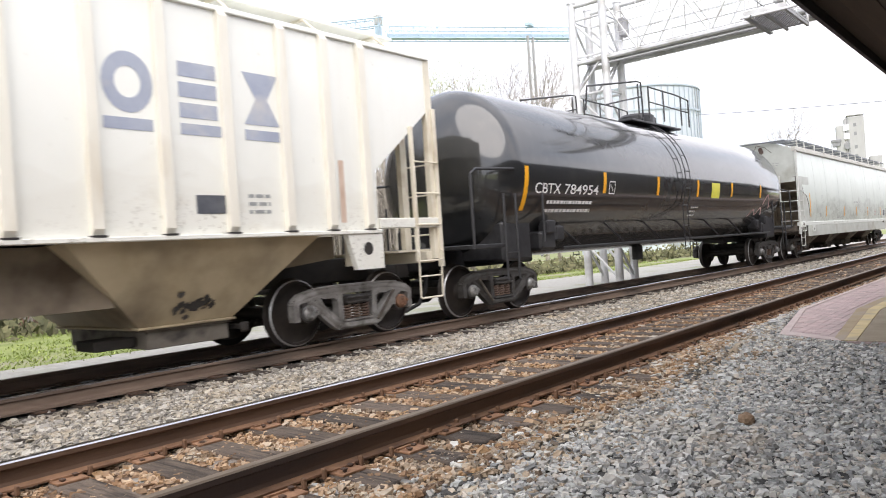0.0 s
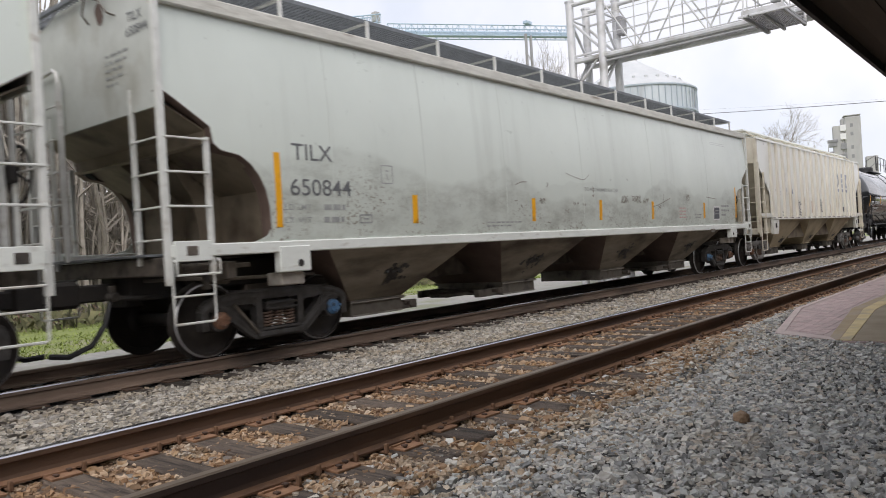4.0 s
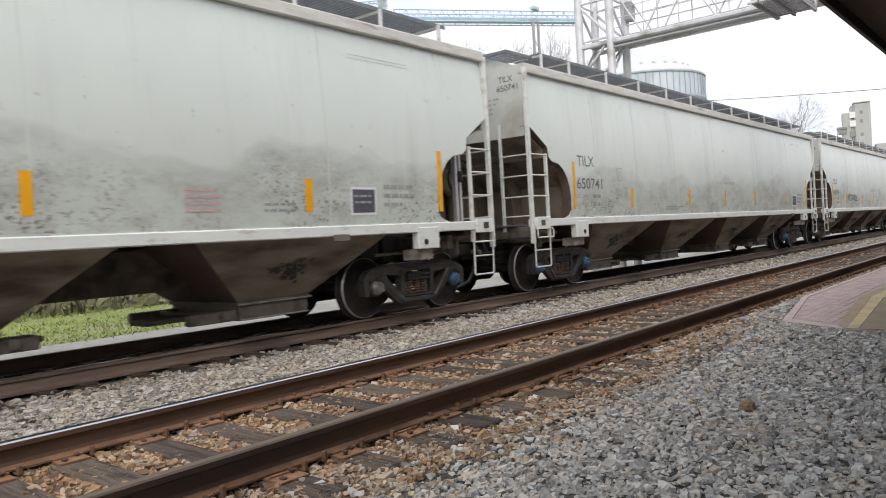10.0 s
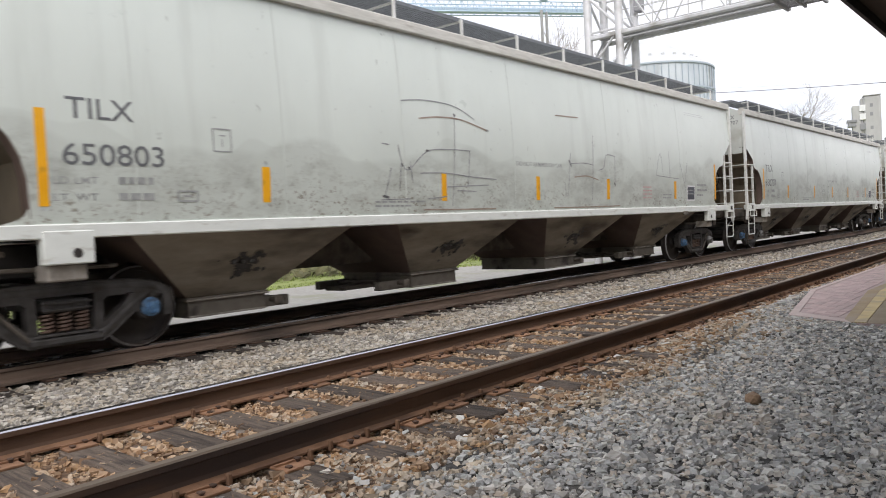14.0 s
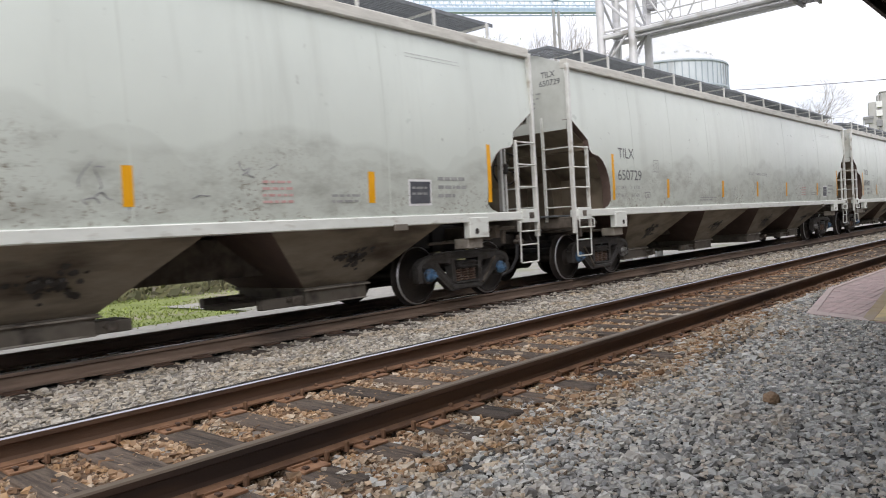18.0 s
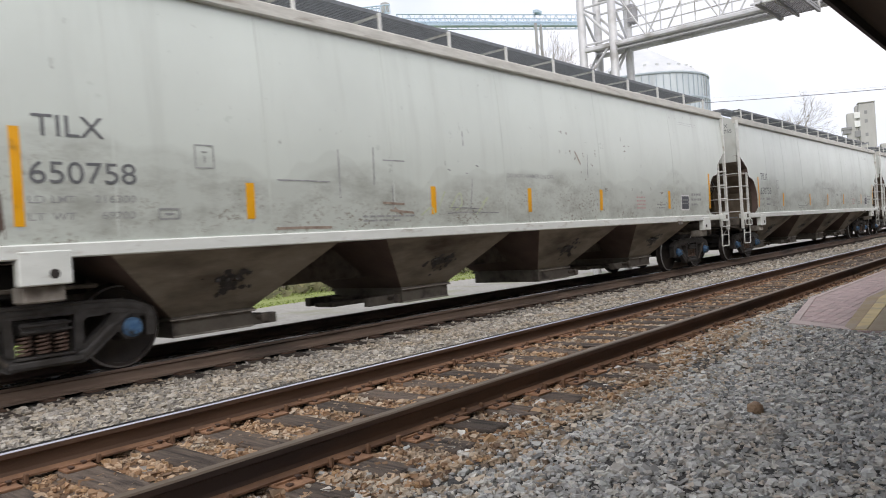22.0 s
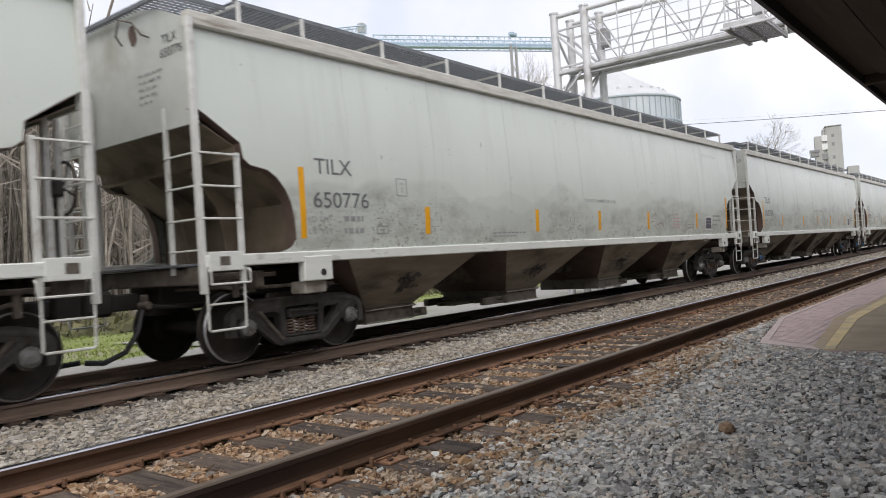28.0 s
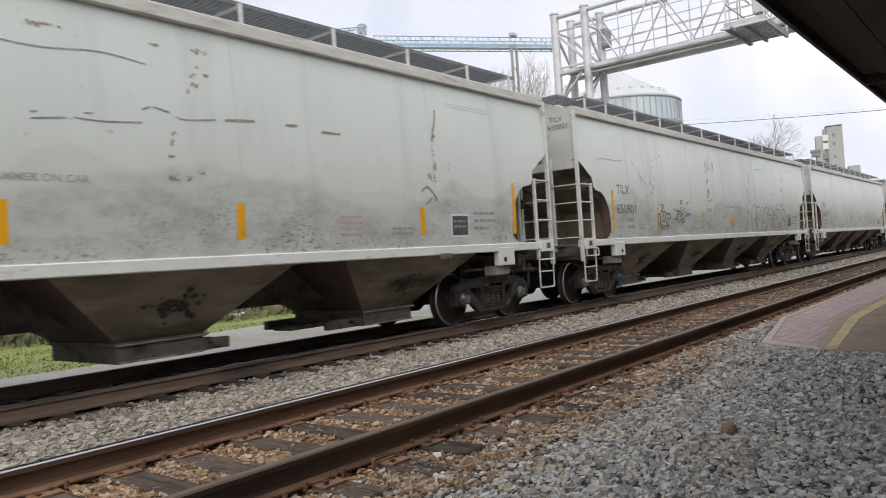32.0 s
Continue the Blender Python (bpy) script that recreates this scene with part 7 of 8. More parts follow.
flakes("chipped_paint", L, "spray_rust", [(0.46, 3.52, 0.37, 0.04), (1.61, 3.54, 0.24, 0.01), (2.04, 3.55, 0.07, 0.04), (2.17, 3.56, 0.14, 0.05), (2.12, 3.38, 0.14, 0.02), (2.04, 3.27, 0.13, 0.04), (2.20, 3.30, 0.06, 0.03), (2.07, 3.17, 0.13, 0.04), (1.93, 3.09, 0.04, 0.05), (1.72, 2.61, 0.06, 0.04), (1.72, 2.51, 0.05, 0.04), (1.70, 2.37, 0.10, 0.03), (1.70, 2.14, 0.11, 0.07), (1.88, 2.14, 0.08, 0.05), (2.02, 2.21, 0.08, 0.05)], 5, 0.030, label="chipped brown flecks")
flakes("chipped_paint", L, "spray_rust", [(6.22, 3.33, 0.04, 0.12), (6.12, 2.98, 0.06, 0.20), (6.07, 2.71, 0.06, 0.08), (6.08, 2.52, 0.09, 0.16), (5.99, 2.33, 0.16, 0.10), (6.05, 2.01, 0.09, 0.07), (5.92, 2.17, 0.09, 0.03)], 6, 0.030, label="chipped brown flecks running down the side")
flakes("chipped_paint", K, "spray_rust", [(-5.69, 3.12, 0.02, 0.06), (-5.76, 2.96, 0.05, 0.10), (-5.86, 2.75, 0.05, 0.11), (-5.91, 2.56, 0.07, 0.09), (-5.85, 2.35, 0.06, 0.11), (-5.78, 2.48, 0.06, 0.12), (-5.97, 2.31, 0.06, 0.03), (-5.88, 2.06, 0.05, 0.09), (-5.69, 2.70, 0.03, 0.16), (-5.39, 3.12, 0.03, 0.17), (-5.47, 2.51, 0.03, 0.17), (-5.51, 2.06, 0.05, 0.04), (-5.63, 1.94, 0.06, 0.08), (-5.19, 3.25, 0.07, 0.08), (-6.53, 3.60, 0.11, 0.01), (-6.03, 1.92, 0.09, 0.06)], 7, 0.026, label="chipped brown flecks")
tag_lines("graffiti", K, "spray_grey", [[(-6.60, 2.83), (-6.45, 2.69), (-6.13, 2.50)],
    [(-6.51, 2.74), (-6.42, 2.51)],
    [(-8.55, 2.98), (-8.19, 3.00), (-7.76, 2.99), (-7.37, 3.01)]], 0.018, label="thin grey scratches")
tag_lines("graffiti", B, "spray", [[(-5.44, 1.85), (-5.37, 1.62)],
    [(-5.44, 1.85), (-5.34, 1.71), (-5.25, 1.89)],
    [(-5.25, 1.89), (-5.25, 1.63)],
    [(-5.15, 1.88), (-5.17, 1.63)],
    [(-5.21, 1.84), (-5.08, 1.88), (-5.02, 1.82), (-5.13, 1.74), (-5.03, 1.63)],
    [(-5.02, 1.62), (-5.00, 1.61)],
    [(-4.74, 1.85), (-4.87, 1.86), (-4.93, 1.78), (-4.83, 1.73), (-4.77, 1.68), (-4.86, 1.61), (-4.97, 1.64)],
    [(-4.77, 1.85), (-4.50, 1.85)],
    [(-4.65, 1.85), (-4.65, 1.63)],
    [(-4.57, 1.81), (-4.57, 1.60)],
    [(-4.61, 1.81), (-4.45, 1.80), (-4.43, 1.75), (-4.55, 1.71), (-4.41, 1.62)],
    [(-4.42, 1.62), (-4.30, 1.87), (-4.22, 1.63)],
    [(-4.37, 1.71), (-4.24, 1.71)]], 0.032, label="black sprayed capital letters")
tag_lines("graffiti", B, "spray", [[(-4.21, 1.62), (-4.19, 1.83), (-4.06, 1.60), (-4.00, 1.89)],
    [(-3.85, 1.85), (-3.96, 1.80), (-4.01, 1.68), (-3.96, 1.61), (-3.83, 1.64), (-3.82, 1.72), (-3.91, 1.72)],
    [(-3.57, 1.83), (-3.76, 1.82), (-3.80, 1.62), (-3.62, 1.63)],
    [(-3.78, 1.73), (-3.62, 1.74)]], 0.032, label="black sprayed capital letters")
tag_lines("graffiti", B, "spray_rust", [[(6.05, 1.90), (5.86, 1.46)],
    [(6.15, 1.86), (6.08, 1.45)],
    [(5.95, 1.70), (6.22, 1.66)],
    [(7.16, 1.79), (7.07, 1.46)],
    [(7.61, 1.93), (7.38, 1.54)],
    [(7.05, 1.64), (7.62, 1.71)]], 0.030, label="brown scratches")
tag_lines("graffiti", B, "spray_grey", [[(3.26, 1.65), (3.44, 1.89), (3.67, 1.93), (3.60, 1.82)],
    [(3.32, 1.67), (3.47, 1.59)],
    [(4.00, 1.83), (4.04, 1.62)],
    [(1.74, 2.03), (1.75, 1.89)],
    [(1.88, 2.85), (1.79, 2.61)],
    [(5.65, 2.94), (5.63, 2.44)],
    [(1.76, 3.18), (1.80, 3.16)],
    [(-1.90, 2.77), (-1.86, 2.77)],
    [(-1.97, 2.46), (-1.93, 2.42)],
    [(-1.95, 2.10), (-1.90, 2.10)]], 0.018)
tag_lines("graffiti", B, "spray_grey", [[(-6.47, 2.61), (-6.34, 2.53)],
    [(-5.80, 2.65), (-5.71, 2.65)],
    [(-5.77, 2.56), (-5.79, 2.37)],
    [(-5.74, 2.35), (-5.71, 2.33)],
    [(-5.76, 2.10), (-5.72, 2.09)],
    [(-5.29, 2.24), (-5.28, 2.05)],
    [(-5.82, 1.40), (-5.77, 1.37)]], 0.020)
scrawl("scuff", G, "spray_grey", 2.0, 1.5, 3.0, 0.4, 8, 43, 0.014, upright=0.3, label="small grey scuffs")
scrawl("scuff", D, "spray_grey", -4.0, 1.5, 4.0, 0.4, 8, 74, 0.014, label="small grey scuffs")
scrawl("scuff", J, "spray_rust", 2.0, 1.45, 3.0, 0.4, 8, 75, 0.02, label="rust scuffs", upright=0.2)
scrawl("scuff", C, "spray_grey", -3.0, 1.5, 5.0, 0.5, 7, 76, 0.012, label="small grey scuffs")
scrawl("scuff", F, "spray_grey", -5.0, 1.5, 6.0, 0.4, 7, 77, 0.012, label="small grey scuffs")


for o in B.children:
    if o.name.startswith("reflector") and abs(sum(v.co.x for v in o.data.vertices) / len(o.data.vertices) + 5.62) < 0.1:
        o.location.x -= 0.05

# the bodies ride three centimetres up on their springs
for car, _ in TRAIN:
    for o in car.children:
        if not o.name.startswith(("wheelset", "side_frame", "bolster.", "bolster_rib", "brake_rod", "coupler", "brake_hose")) and o.name != "bolster":
            o.location.z += 0.03

# ---------------------------------------------------------------- signal gantry
gantry = thing("signal_gantry", "galvanised lattice signal gantry spanning the tracks", "signal gantry")
GX, GY, GW = 22.5, 12.3, 1.12
for gx_ in (GX, GX + GW):
    for gy_ in (GY, GY - GW):
        part("leg", Shape().lathe([(-0.6, 0.0), (-0.6, 0.135), (9.10, 0.135), (9.10, 0.16), (9.15, 0.16), (9.15, 0.0)], 14, (gx_, gy_, 0), axis="z"), "gantry", gantry)
for k in range(7):
    z0 = -0.2 + 1.25 * k
    for a, b in (((GX, GY), (GX, GY - GW)), ((GX + GW, GY), (GX + GW, GY - GW)), ((GX, GY), (GX + GW, GY)), ((GX, GY - GW), (GX + GW, GY - GW))):
        part("brace", Shape().tube([(*a, z0), (*b, z0 + 1.2)] if k % 2 else [(*b, z0), (*a, z0 + 1.2)], 0.045, 6), "gantry", gantry)
        part("brace", Shape().tube([(*a, z0 + 1.22), (*b, z0 + 1.22)], 0.04, 6), "gantry", gantry)
for gx_ in (GX, GX + GW):
    part("lower_chord", Shape().box(gx_ - 0.09, gx_ + 0.09, 0.6, GY, 7.02, 7.16, 0.03), "gantry", gantry)
    part("upper_chord", Shape().tube([(gx_, 0.6, 9.0), (gx_, GY, 9.0)], 0.075, 10), "gantry", gantry)
    for k in range(9):
        y0 = GY - GW - 1.15 * k
        part("brace", Shape().tube([(gx_, y0, 7.1), (gx_, y0 - 1.15, 9.0)] if k % 2 else [(gx_, y0, 9.0), (gx_, y0 - 1.15, 7.1)], 0.028, 5), "gantry", gantry)
        part("brace", Shape().tube([(gx_, y0, 7.1), (gx_, y0, 9.0)], 0.022, 5), "gantry", gantry)
    for z in (7.5, 7.8, 8.1, 8.45):
        part("hand_rail", Shape().tube([(gx_, 0.6, z), (gx_, GY - GW, z)], 0.014, 5), "gantry", gantry)
part("walkway", Shape().box(GX + 0.12, GX + GW - 0.12, 0.6, GY, 7.19, 7.22), "gantry_dark", gantry, "grey grating walkway")
part("conduit", Shape().tube([(GX - 0.02, 0.7, 6.90), (GX - 0.02, GY - GW, 6.90)], 0.04, 8), "gantry_dark", gantry)
PX0, PX1, PY0, PY1, PZ = GX - 2.3, GX - 0.12, 5.0, 6.05, 6.68
part("signal_platform", Shape().box(PX0, PX1, PY0, PY0 + 0.06, PZ, PZ + 0.05).box(PX0, PX1, PY1 - 0.06, PY1, PZ, PZ + 0.05).box(PX1 - 0.06, PX1, PY0 + 0.06, PY1 - 0.06, PZ, PZ + 0.05), "gantry_dark", gantry, "frame of the grey maintenance platform")
for k in range(20):
    part("grating_bar", Shape().box(PX0 + 0.01, PX1 - 0.062, PY0 + 0.075 + 0.046 * k, PY0 + 0.095 + 0.046 * k, PZ + 0.01, PZ + 0.045), "gantry_dark", gantry)
part("platform_outrigger", Shape().box(PX0 - 0.35, PX0 - 0.29, PY0 - 0.5, PY1, PZ - 0.16, PZ - 0.10, 0.01).box(PX0 - 0.35, PX1, PY0 - 0.5, PY0 - 0.44, PZ - 0.16, PZ - 0.10, 0.01).box(PX0 - 0.35, PX0 - 0.06, PY1 - 0.3, PY1 - 0.24, PZ - 0.16, PZ - 0.10, 0.01), "gantry", gantry, "open steel outrigger frame")
part("junction_box", Shape().box(GX + GW - 0.32, GX + GW + 0.10, GY - GW - 0.34, GY - GW - 0.14, 7.9, 8.5, 0.02), "gantry_dark", gantry, "grey cable box on the leg")
for y in (PY0, 0.5 * (PY0 + PY1), PY1 - 0.07):
    part("platform_joist", Shape().box(PX0, PX1, y, y + 0.07, PZ - 0.09, PZ - 0.002, 0.01), "gantry_dark", gantry)
part("platform_edge", Shape().box(PX0 - 0.06, PX0 - 0.002, PY0, PY1, PZ - 0.09, PZ + 0.10, 0.01), "gantry", gantry)
for y in (PY0 + 0.05, PY1 - 0.05):
    part("hanger", Shape().tube([(GX - 0.03, y, PZ - 0.05), (GX - 0.03, y, 7.14)], 0.04, 6), "gantry", gantry)
    for x in (PX0, GX - 1.2):
        part("rail_post", Shape().tube([(x, y, PZ), (x, y, PZ + 1.15)], 0.022, 6), "gantry", gantry)
    for z in (PZ + 0.6, PZ + 1.15):
        part("hand_rail", Shape().tube([(PX0, y, z), (GX, y, z)], 0.02, 6), "gantry", gantry)
for z in (PZ + 0.6, PZ + 1.15):
    part("hand_rail", Shape().tube([(PX0, PY0 + 0.05, z), (PX0, PY1 - 0.05, z)], 0.02, 6), "gantry", gantry)
part("signal_mast", Shape().tube([(GX - 1.5, 5.35, PZ), (GX - 1.5, 5.35, PZ + 2.4)], 0.06, 8), "gantry", gantry)
part("signal_head", Shape().box(GX - 1.66, GX - 1.36, 5.2, 5.5, PZ + 0.35, PZ + 1.0, 0.03), "gantry", gantry, "grey relay box")
part("signal_lamp", Shape().box(GX - 1.75, GX - 1.35, 5.12, 5.58, PZ + 1.15, PZ + 2.3, 0.08), "black_steel", gantry, "black signal head seen from behind")

# ---------------------------------------------------------------- grain silo, conveyor, tower
silo = thing("grain_silo", "large corrugated galvanised grain silo with a conical roof", "silo", at=pose(98.2, 44.8, 0))
SR, SZ = 8.5, 20.65
prof = [(-1, SR)]
z = 0.0
while z < SZ:
    prof += [(z, SR), (z + 0.45, SR + 0.05)]
    z += 0.9
part("silo_wall", Shape().lathe(prof + [(SZ, SR)], 72, axis="z"), "silo", silo, "corrugated silo wall")
part("silo_roof", Shape().lathe([(SZ, SR + 0.15), (SZ + 0.12, SR + 0.15), (SZ + 4.9, 1.0), (SZ + 5.2, 1.0), (SZ + 5.5, 0.0)], 48, axis="z"), "silo_roof", silo, "pale conical silo roof")
for k in range(60):
    a = 2 * math.pi * k / 60
    part("stiffener", Shape().tube([((SR + 0.10) * math.cos(a), (SR + 0.10) * math.sin(a), 0), ((SR + 0.10) * math.cos(a), (SR + 0.10) * math.sin(a), SZ - 0.2)], 0.06, 4), "silo_rib", silo)
for k in range(26):
    a = 2 * math.pi * k / 26
    part("roof_vent", Shape().box(-0.2, 0.2, -0.2, 0.2, 0, 0.45, 0.06), "silo_roof", silo, at=pose(6.6 * math.cos(a), 6.6 * math.sin(a), SZ + 1.15, 0, 0, math.degrees(a)))
for z in (SZ - 0.15, SZ - 3.2):
    part("wind_ring", Shape().lathe([(z, SR + 0.18), (z + 0.12, SR + 0.22), (z + 0.24, SR + 0.18)], 48, axis="z"), "silo_rib", silo)


def lattice(parent, p, q, w, h, n, mat, r=0.10):
    p, q = Vector(p), Vector(q)
    d = (q - p).normalized()
    sx = d.cross(Vector((0, 0, 1))).normalized() * w / 2
    up = Vector((0, 0, h))
    for o in (sx, -sx, sx + up, up - sx):
        part("chord", Shape().tube([p + o, q + o], r, 4), mat, parent)
    for o in (sx, -sx):
        for k in range(n):
            a, b = p + (q - p) * k / n, p + (q - p) * (k + 1) / n
            part("lattice_bar", Shape().tube([a + o, b + o + up] if k % 2 else [a + o + up, b + o], r * 0.55, 4), mat, parent)
            part("lattice_bar", Shape().tube([a + o, a + o + up], r * 0.5, 4), mat, parent)


conveyor = thing("conveyor_bridge", "long blue-grey lattice conveyor bridge on tall legs", "conveyor")
C0, C1 = (86.7, 80.0, 35.0), (116.0, 62.9, 36.2)
lattice(conveyor, C0, C1, 2.2, 1.75, 34, "conveyor")
part("belt_cover", Shape().tube([Vector(C0) + Vector((0, 0, 0.5)), Vector(C1) + Vector((0, 0, 0.5))], 0.55, 6), "conveyor", conveyor, "blue-grey belt housing")
CL = (107.0, 66.5, 34.9)
for dx in (-0.75, 0.75):
    part("leg", Shape().box(CL[0] + dx - 0.18, CL[0] + dx + 0.18, CL[1] - 0.2, CL[1] + 0.2, -1.0, CL[2] + 1.1, 0.05), "gantry_dark", conveyor)
for k in range(9):
    part("leg_tie", Shape().tube([(CL[0] - 0.75, CL[1], 33.0 - 3.2 * k), (CL[0] + 0.75, CL[1], 31.4 - 3.2 * k)], 0.07, 4), "gantry_dark", conveyor)
part("leg_cap", Shape().box(CL[0] - 0.8, CL[0] + 0.8, CL[1] - 0.4, CL[1] + 0.4, CL[2] + 2.8, CL[2] + 3.3, 0.05), "conveyor", conveyor)
HEAD = (81.4, 76.9, 35.3)
part("drive_head", Shape().box(HEAD[0] - 0.5, HEAD[0] + 0.5, HEAD[1] - 0.5, HEAD[1] + 0.5, HEAD[2] + 0.2, HEAD[2] + 1.7, 0.1), "concrete", conveyor, "drab conveyor drive head")
lattice(conveyor, HEAD, (70.1, 76.9, 32.2), 2.0, 1.2, 12, "conveyor")
part("leg", Shape().box(HEAD[0] - 0.4, HEAD[0] + 0.4, HEAD[1] - 0.4, HEAD[1] + 0.4, -1.0, HEAD[2], 0.1), "conveyor", conveyor)

tower = thing("concrete_tower", "tall grey concrete elevator tower with dark empty windows", "tower", at=pose(196.6, 36.5, 0, 0, 0, -75))
part("shaft", Shape().box(-0.9, 2.6, -1.7, 1.9, -1, 26.3, 0.35).box(-1.5, -0.85, -1.3, 1.6, -1, 25.9, 0.2), "concrete", tower, "tall plain concrete shaft")
part("annex", Shape().box(-3.2, -1.4, -1.5, 1.6, -1, 24.3, 0.08), "concrete", tower, "lower window bay")
part("landing", Shape().box(-4.4, -2.3, -1.9, 0.6, 20.5, 21.1, 0.05).box(-4.1, -2.5, -1.8, 0.4, 19.5, 20.5, 0.05), "window_dark", tower, "dark broken landing")
part("landing_post", Shape().box(-4.45, -4.30, -1.9, -1.75, 14.0, 20.5, 0.02), "gantry_dark", tower)
part("landing", Shape().box(-4.2, -3.2, -1.8, 0.4, 17.6, 18.4, 0.05), "window_dark", tower, "dark lower landing")
part("parapet", Shape().box(-0.95, 2.65, -1.75, 1.95, 26.3, 26.5, 0.04), "concrete", tower)
for z, c in ((23.7, "window_pale"), (21.7, "window_pale"), (19.4, "window_dark"), (17.0, "window_dark")):
    part("window", Shape().box(-1.75, -0.55, -1.79, -1.30, z - 0.75, z + 0.65, 0.03), c, tower)
for z in (24.1, 22.1, 19.0, 16.9):
    part("small_window", Shape().box(0.35, 0.95, -1.73, -1.60, z - 0.4, z + 0.4, 0.02), "window_dark", tower)
part("shed", Shape().box(3.3, 5.7, -1.5, 1.5, -1, 16.6, 0.1), "concrete", tower, "low grey roof shed")

wire_s = Shape()
W0, W1 = Vector((93.3, 34.5, 16.1)), Vector((85.0, 2.8, 12.3))
pts = [W0.lerp(W1, k / 24) - Vector((0, 0, 0.15 * 4 * (k / 24) * (1 - k / 24))) for k in range(25)]
pole = thing("utility_pole", "plain wooden utility pole carrying a cable", "pole", at=pose(W1.x, W1.y, 0))
part("post", Shape().tube([(0, 0, -1), (0, 0, W1.z + 0.5)], 0.16, 10, 0.11), "bark", pole)
part("crossarm", Shape().box(-0.06, 0.06, -1.1, 1.1, W1.z - 0.15, W1.z, 0.01), "bark", pole)
solid("overhead_wire", wire_s.tube(pts, 0.035, 5), "wire", "thin dark overhead cable against the sky", "cable")
pts = [p + Vector((0, 0, 0.55 - 0.02 * k)) for k, p in enumerate(pts)]
solid("overhead_wire", Shape().tube(pts, 0.005, 5), "wire", "thinner overhead cable strung above the other", "cable")

# ---------------------------------------------------------------- trees
def grow(s, leaves, p, d, length, r, depth, rg, leafy, spread=0.5):
    steps = 3 if depth else 2
    pts = [p]
    for k in range(steps):
        d = (d + Vector((rg.gauss(0, 0.12), rg.gauss(0, 0.12), rg.gauss(0.03, 0.08)))).normalized()
        pts.append(pts[-1] + d * length / steps)
    s.tube(pts, r, 5 if r > 0.06 else 3, r * 0.62, caps=False)
    if depth == 0:
        for k in range(leafy):
            c = pts[-1] + Vector((rg.gauss(0, 0.45), rg.gauss(0, 0.45), rg.gauss(0, 0.4)))
            u = Vector((rg.gauss(0, 1), rg.gauss(0, 1), rg.gauss(0, 1))).normalized() * rg.uniform(0.035, 0.08)
            w = u.orthogonal().normalized() * u.length * 0.7
            leaves.add([c - u, c + w, c + u, c - w], [(0, 1, 2, 3)])
        return
    for k in range(rg.choice((2, 3, 3))):
        a = rg.uniform(0, 2 * math.pi)
        side = d.orthogonal().normalized()
        side = side * math.cos(a) + d.cross(side) * math.sin(a)
        nd = (d + side * rg.uniform(spread * 0.6, spread * 1.5)).normalized()
        grow(s, leaves, pts[-1] if k else pts[rg.choice((-1, -2))], nd, length * rg.uniform(0.62, 0.86), r * 0.6, depth - 1, rg, leafy, spread)


TREES = []


def tree_model(seed, height, leafy, depth=5):
    rg = random.Random(seed)
    s, leaves = Shape(), Shape()
    grow(s, leaves, Vector((0, 0, -0.3)), Vector((0, 0, 1)), height * 0.24, height * 0.0125, depth, rg, leafy, 0.58)
    t = thing("tree", "bare spring tree with fine grey branches" if leafy < 4 else "spring tree with sparse yellow-green young leaves", "tree", "trees behind the railway")
    part("trunk", s, "bark", t)
    if leaves.f:
        part("crown", leaves, "bud", t, "sparse young leaves")
    return t


bare, budding = tree_model(5, 13, 0, 7), tree_model(8, 12, 5, 7)
first = {id(bare): True, id(budding): True}
for x, y, k, h, slim in [(48.7, 38.3, 1, 17.5, 0.75), (48.9, 34.8, 1, 17.8, 0.60), (47.9, 32.7, 0, 17.0, 0.60), (53.6, 34.9, 0, 19.0, 0.60), (51.0, 31.6, 0, 17.7, 0.60), (56.8, 33.7, 0, 19.0, 0.60), (47.5, 39.8, 1, 17.1, 0.75), (44.9, 39.8, 0, 17.6, 0.75), (45.1, 42.5, 1, 19.2, 0.75), (42.5, 42.4, 0, 19.3, 0.75), (109.8, 31.1, 0, 18.9, 0.95), (41.2, 43.6, 0, 20.1, 0.75)]:
    src = bare if k == 0 else budding
    m = pose(x, y, -0.6, 0, 0, (x * 37 + y * 11) % 360)
    t = src if first.pop(id(src), False) else copy_thing(src, m)
    up = h / max(v.co.z for v in src.children[0].data.vertices)
    t.matrix_basis = m @ Matrix.Diagonal((up * slim, up * slim, up, 1))

woods, wl_ = Shape(), Shape()
rg = random.Random(11)
for k in range(6200):
    y = rg.uniform(24.5, 58)
    x = rg.uniform(-30, 1.35 * y)
    h = rg.uniform(9, 16) if x < 0.45 * y else rg.uniform(4.5, 8)
    lean = Vector((rg.gauss(0, 0.06), rg.gauss(0, 0.06), 1)).normalized()
    p0 = Vector((x, y, -0.95))
    r0 = rg.uniform(0.035, 0.13)
    woods.tube([p0, p0 + lean * h * 0.5, p0 + (lean + Vector((rg.gauss(0, 0.05), 0, 0))).normalized() * h], r0, 5, r0 * 0.4, caps=False)
    for b in range(8):
        q = p0 + lean * h * rg.uniform(0.25, 0.95)
        d = Vector((rg.gauss(0, 1), rg.gauss(0, 1), rg.uniform(0.3, 1.4))).normalized()
        woods.tube([q, q + d * rg.uniform(0.6, 2.0)], r0 * 0.35, 3, r0 * 0.12, caps=False)
solid("woods", woods, "bark", "dense bare grey trunks and twigs of a thicket", "woods", kind="stuff")
brush = Shape()
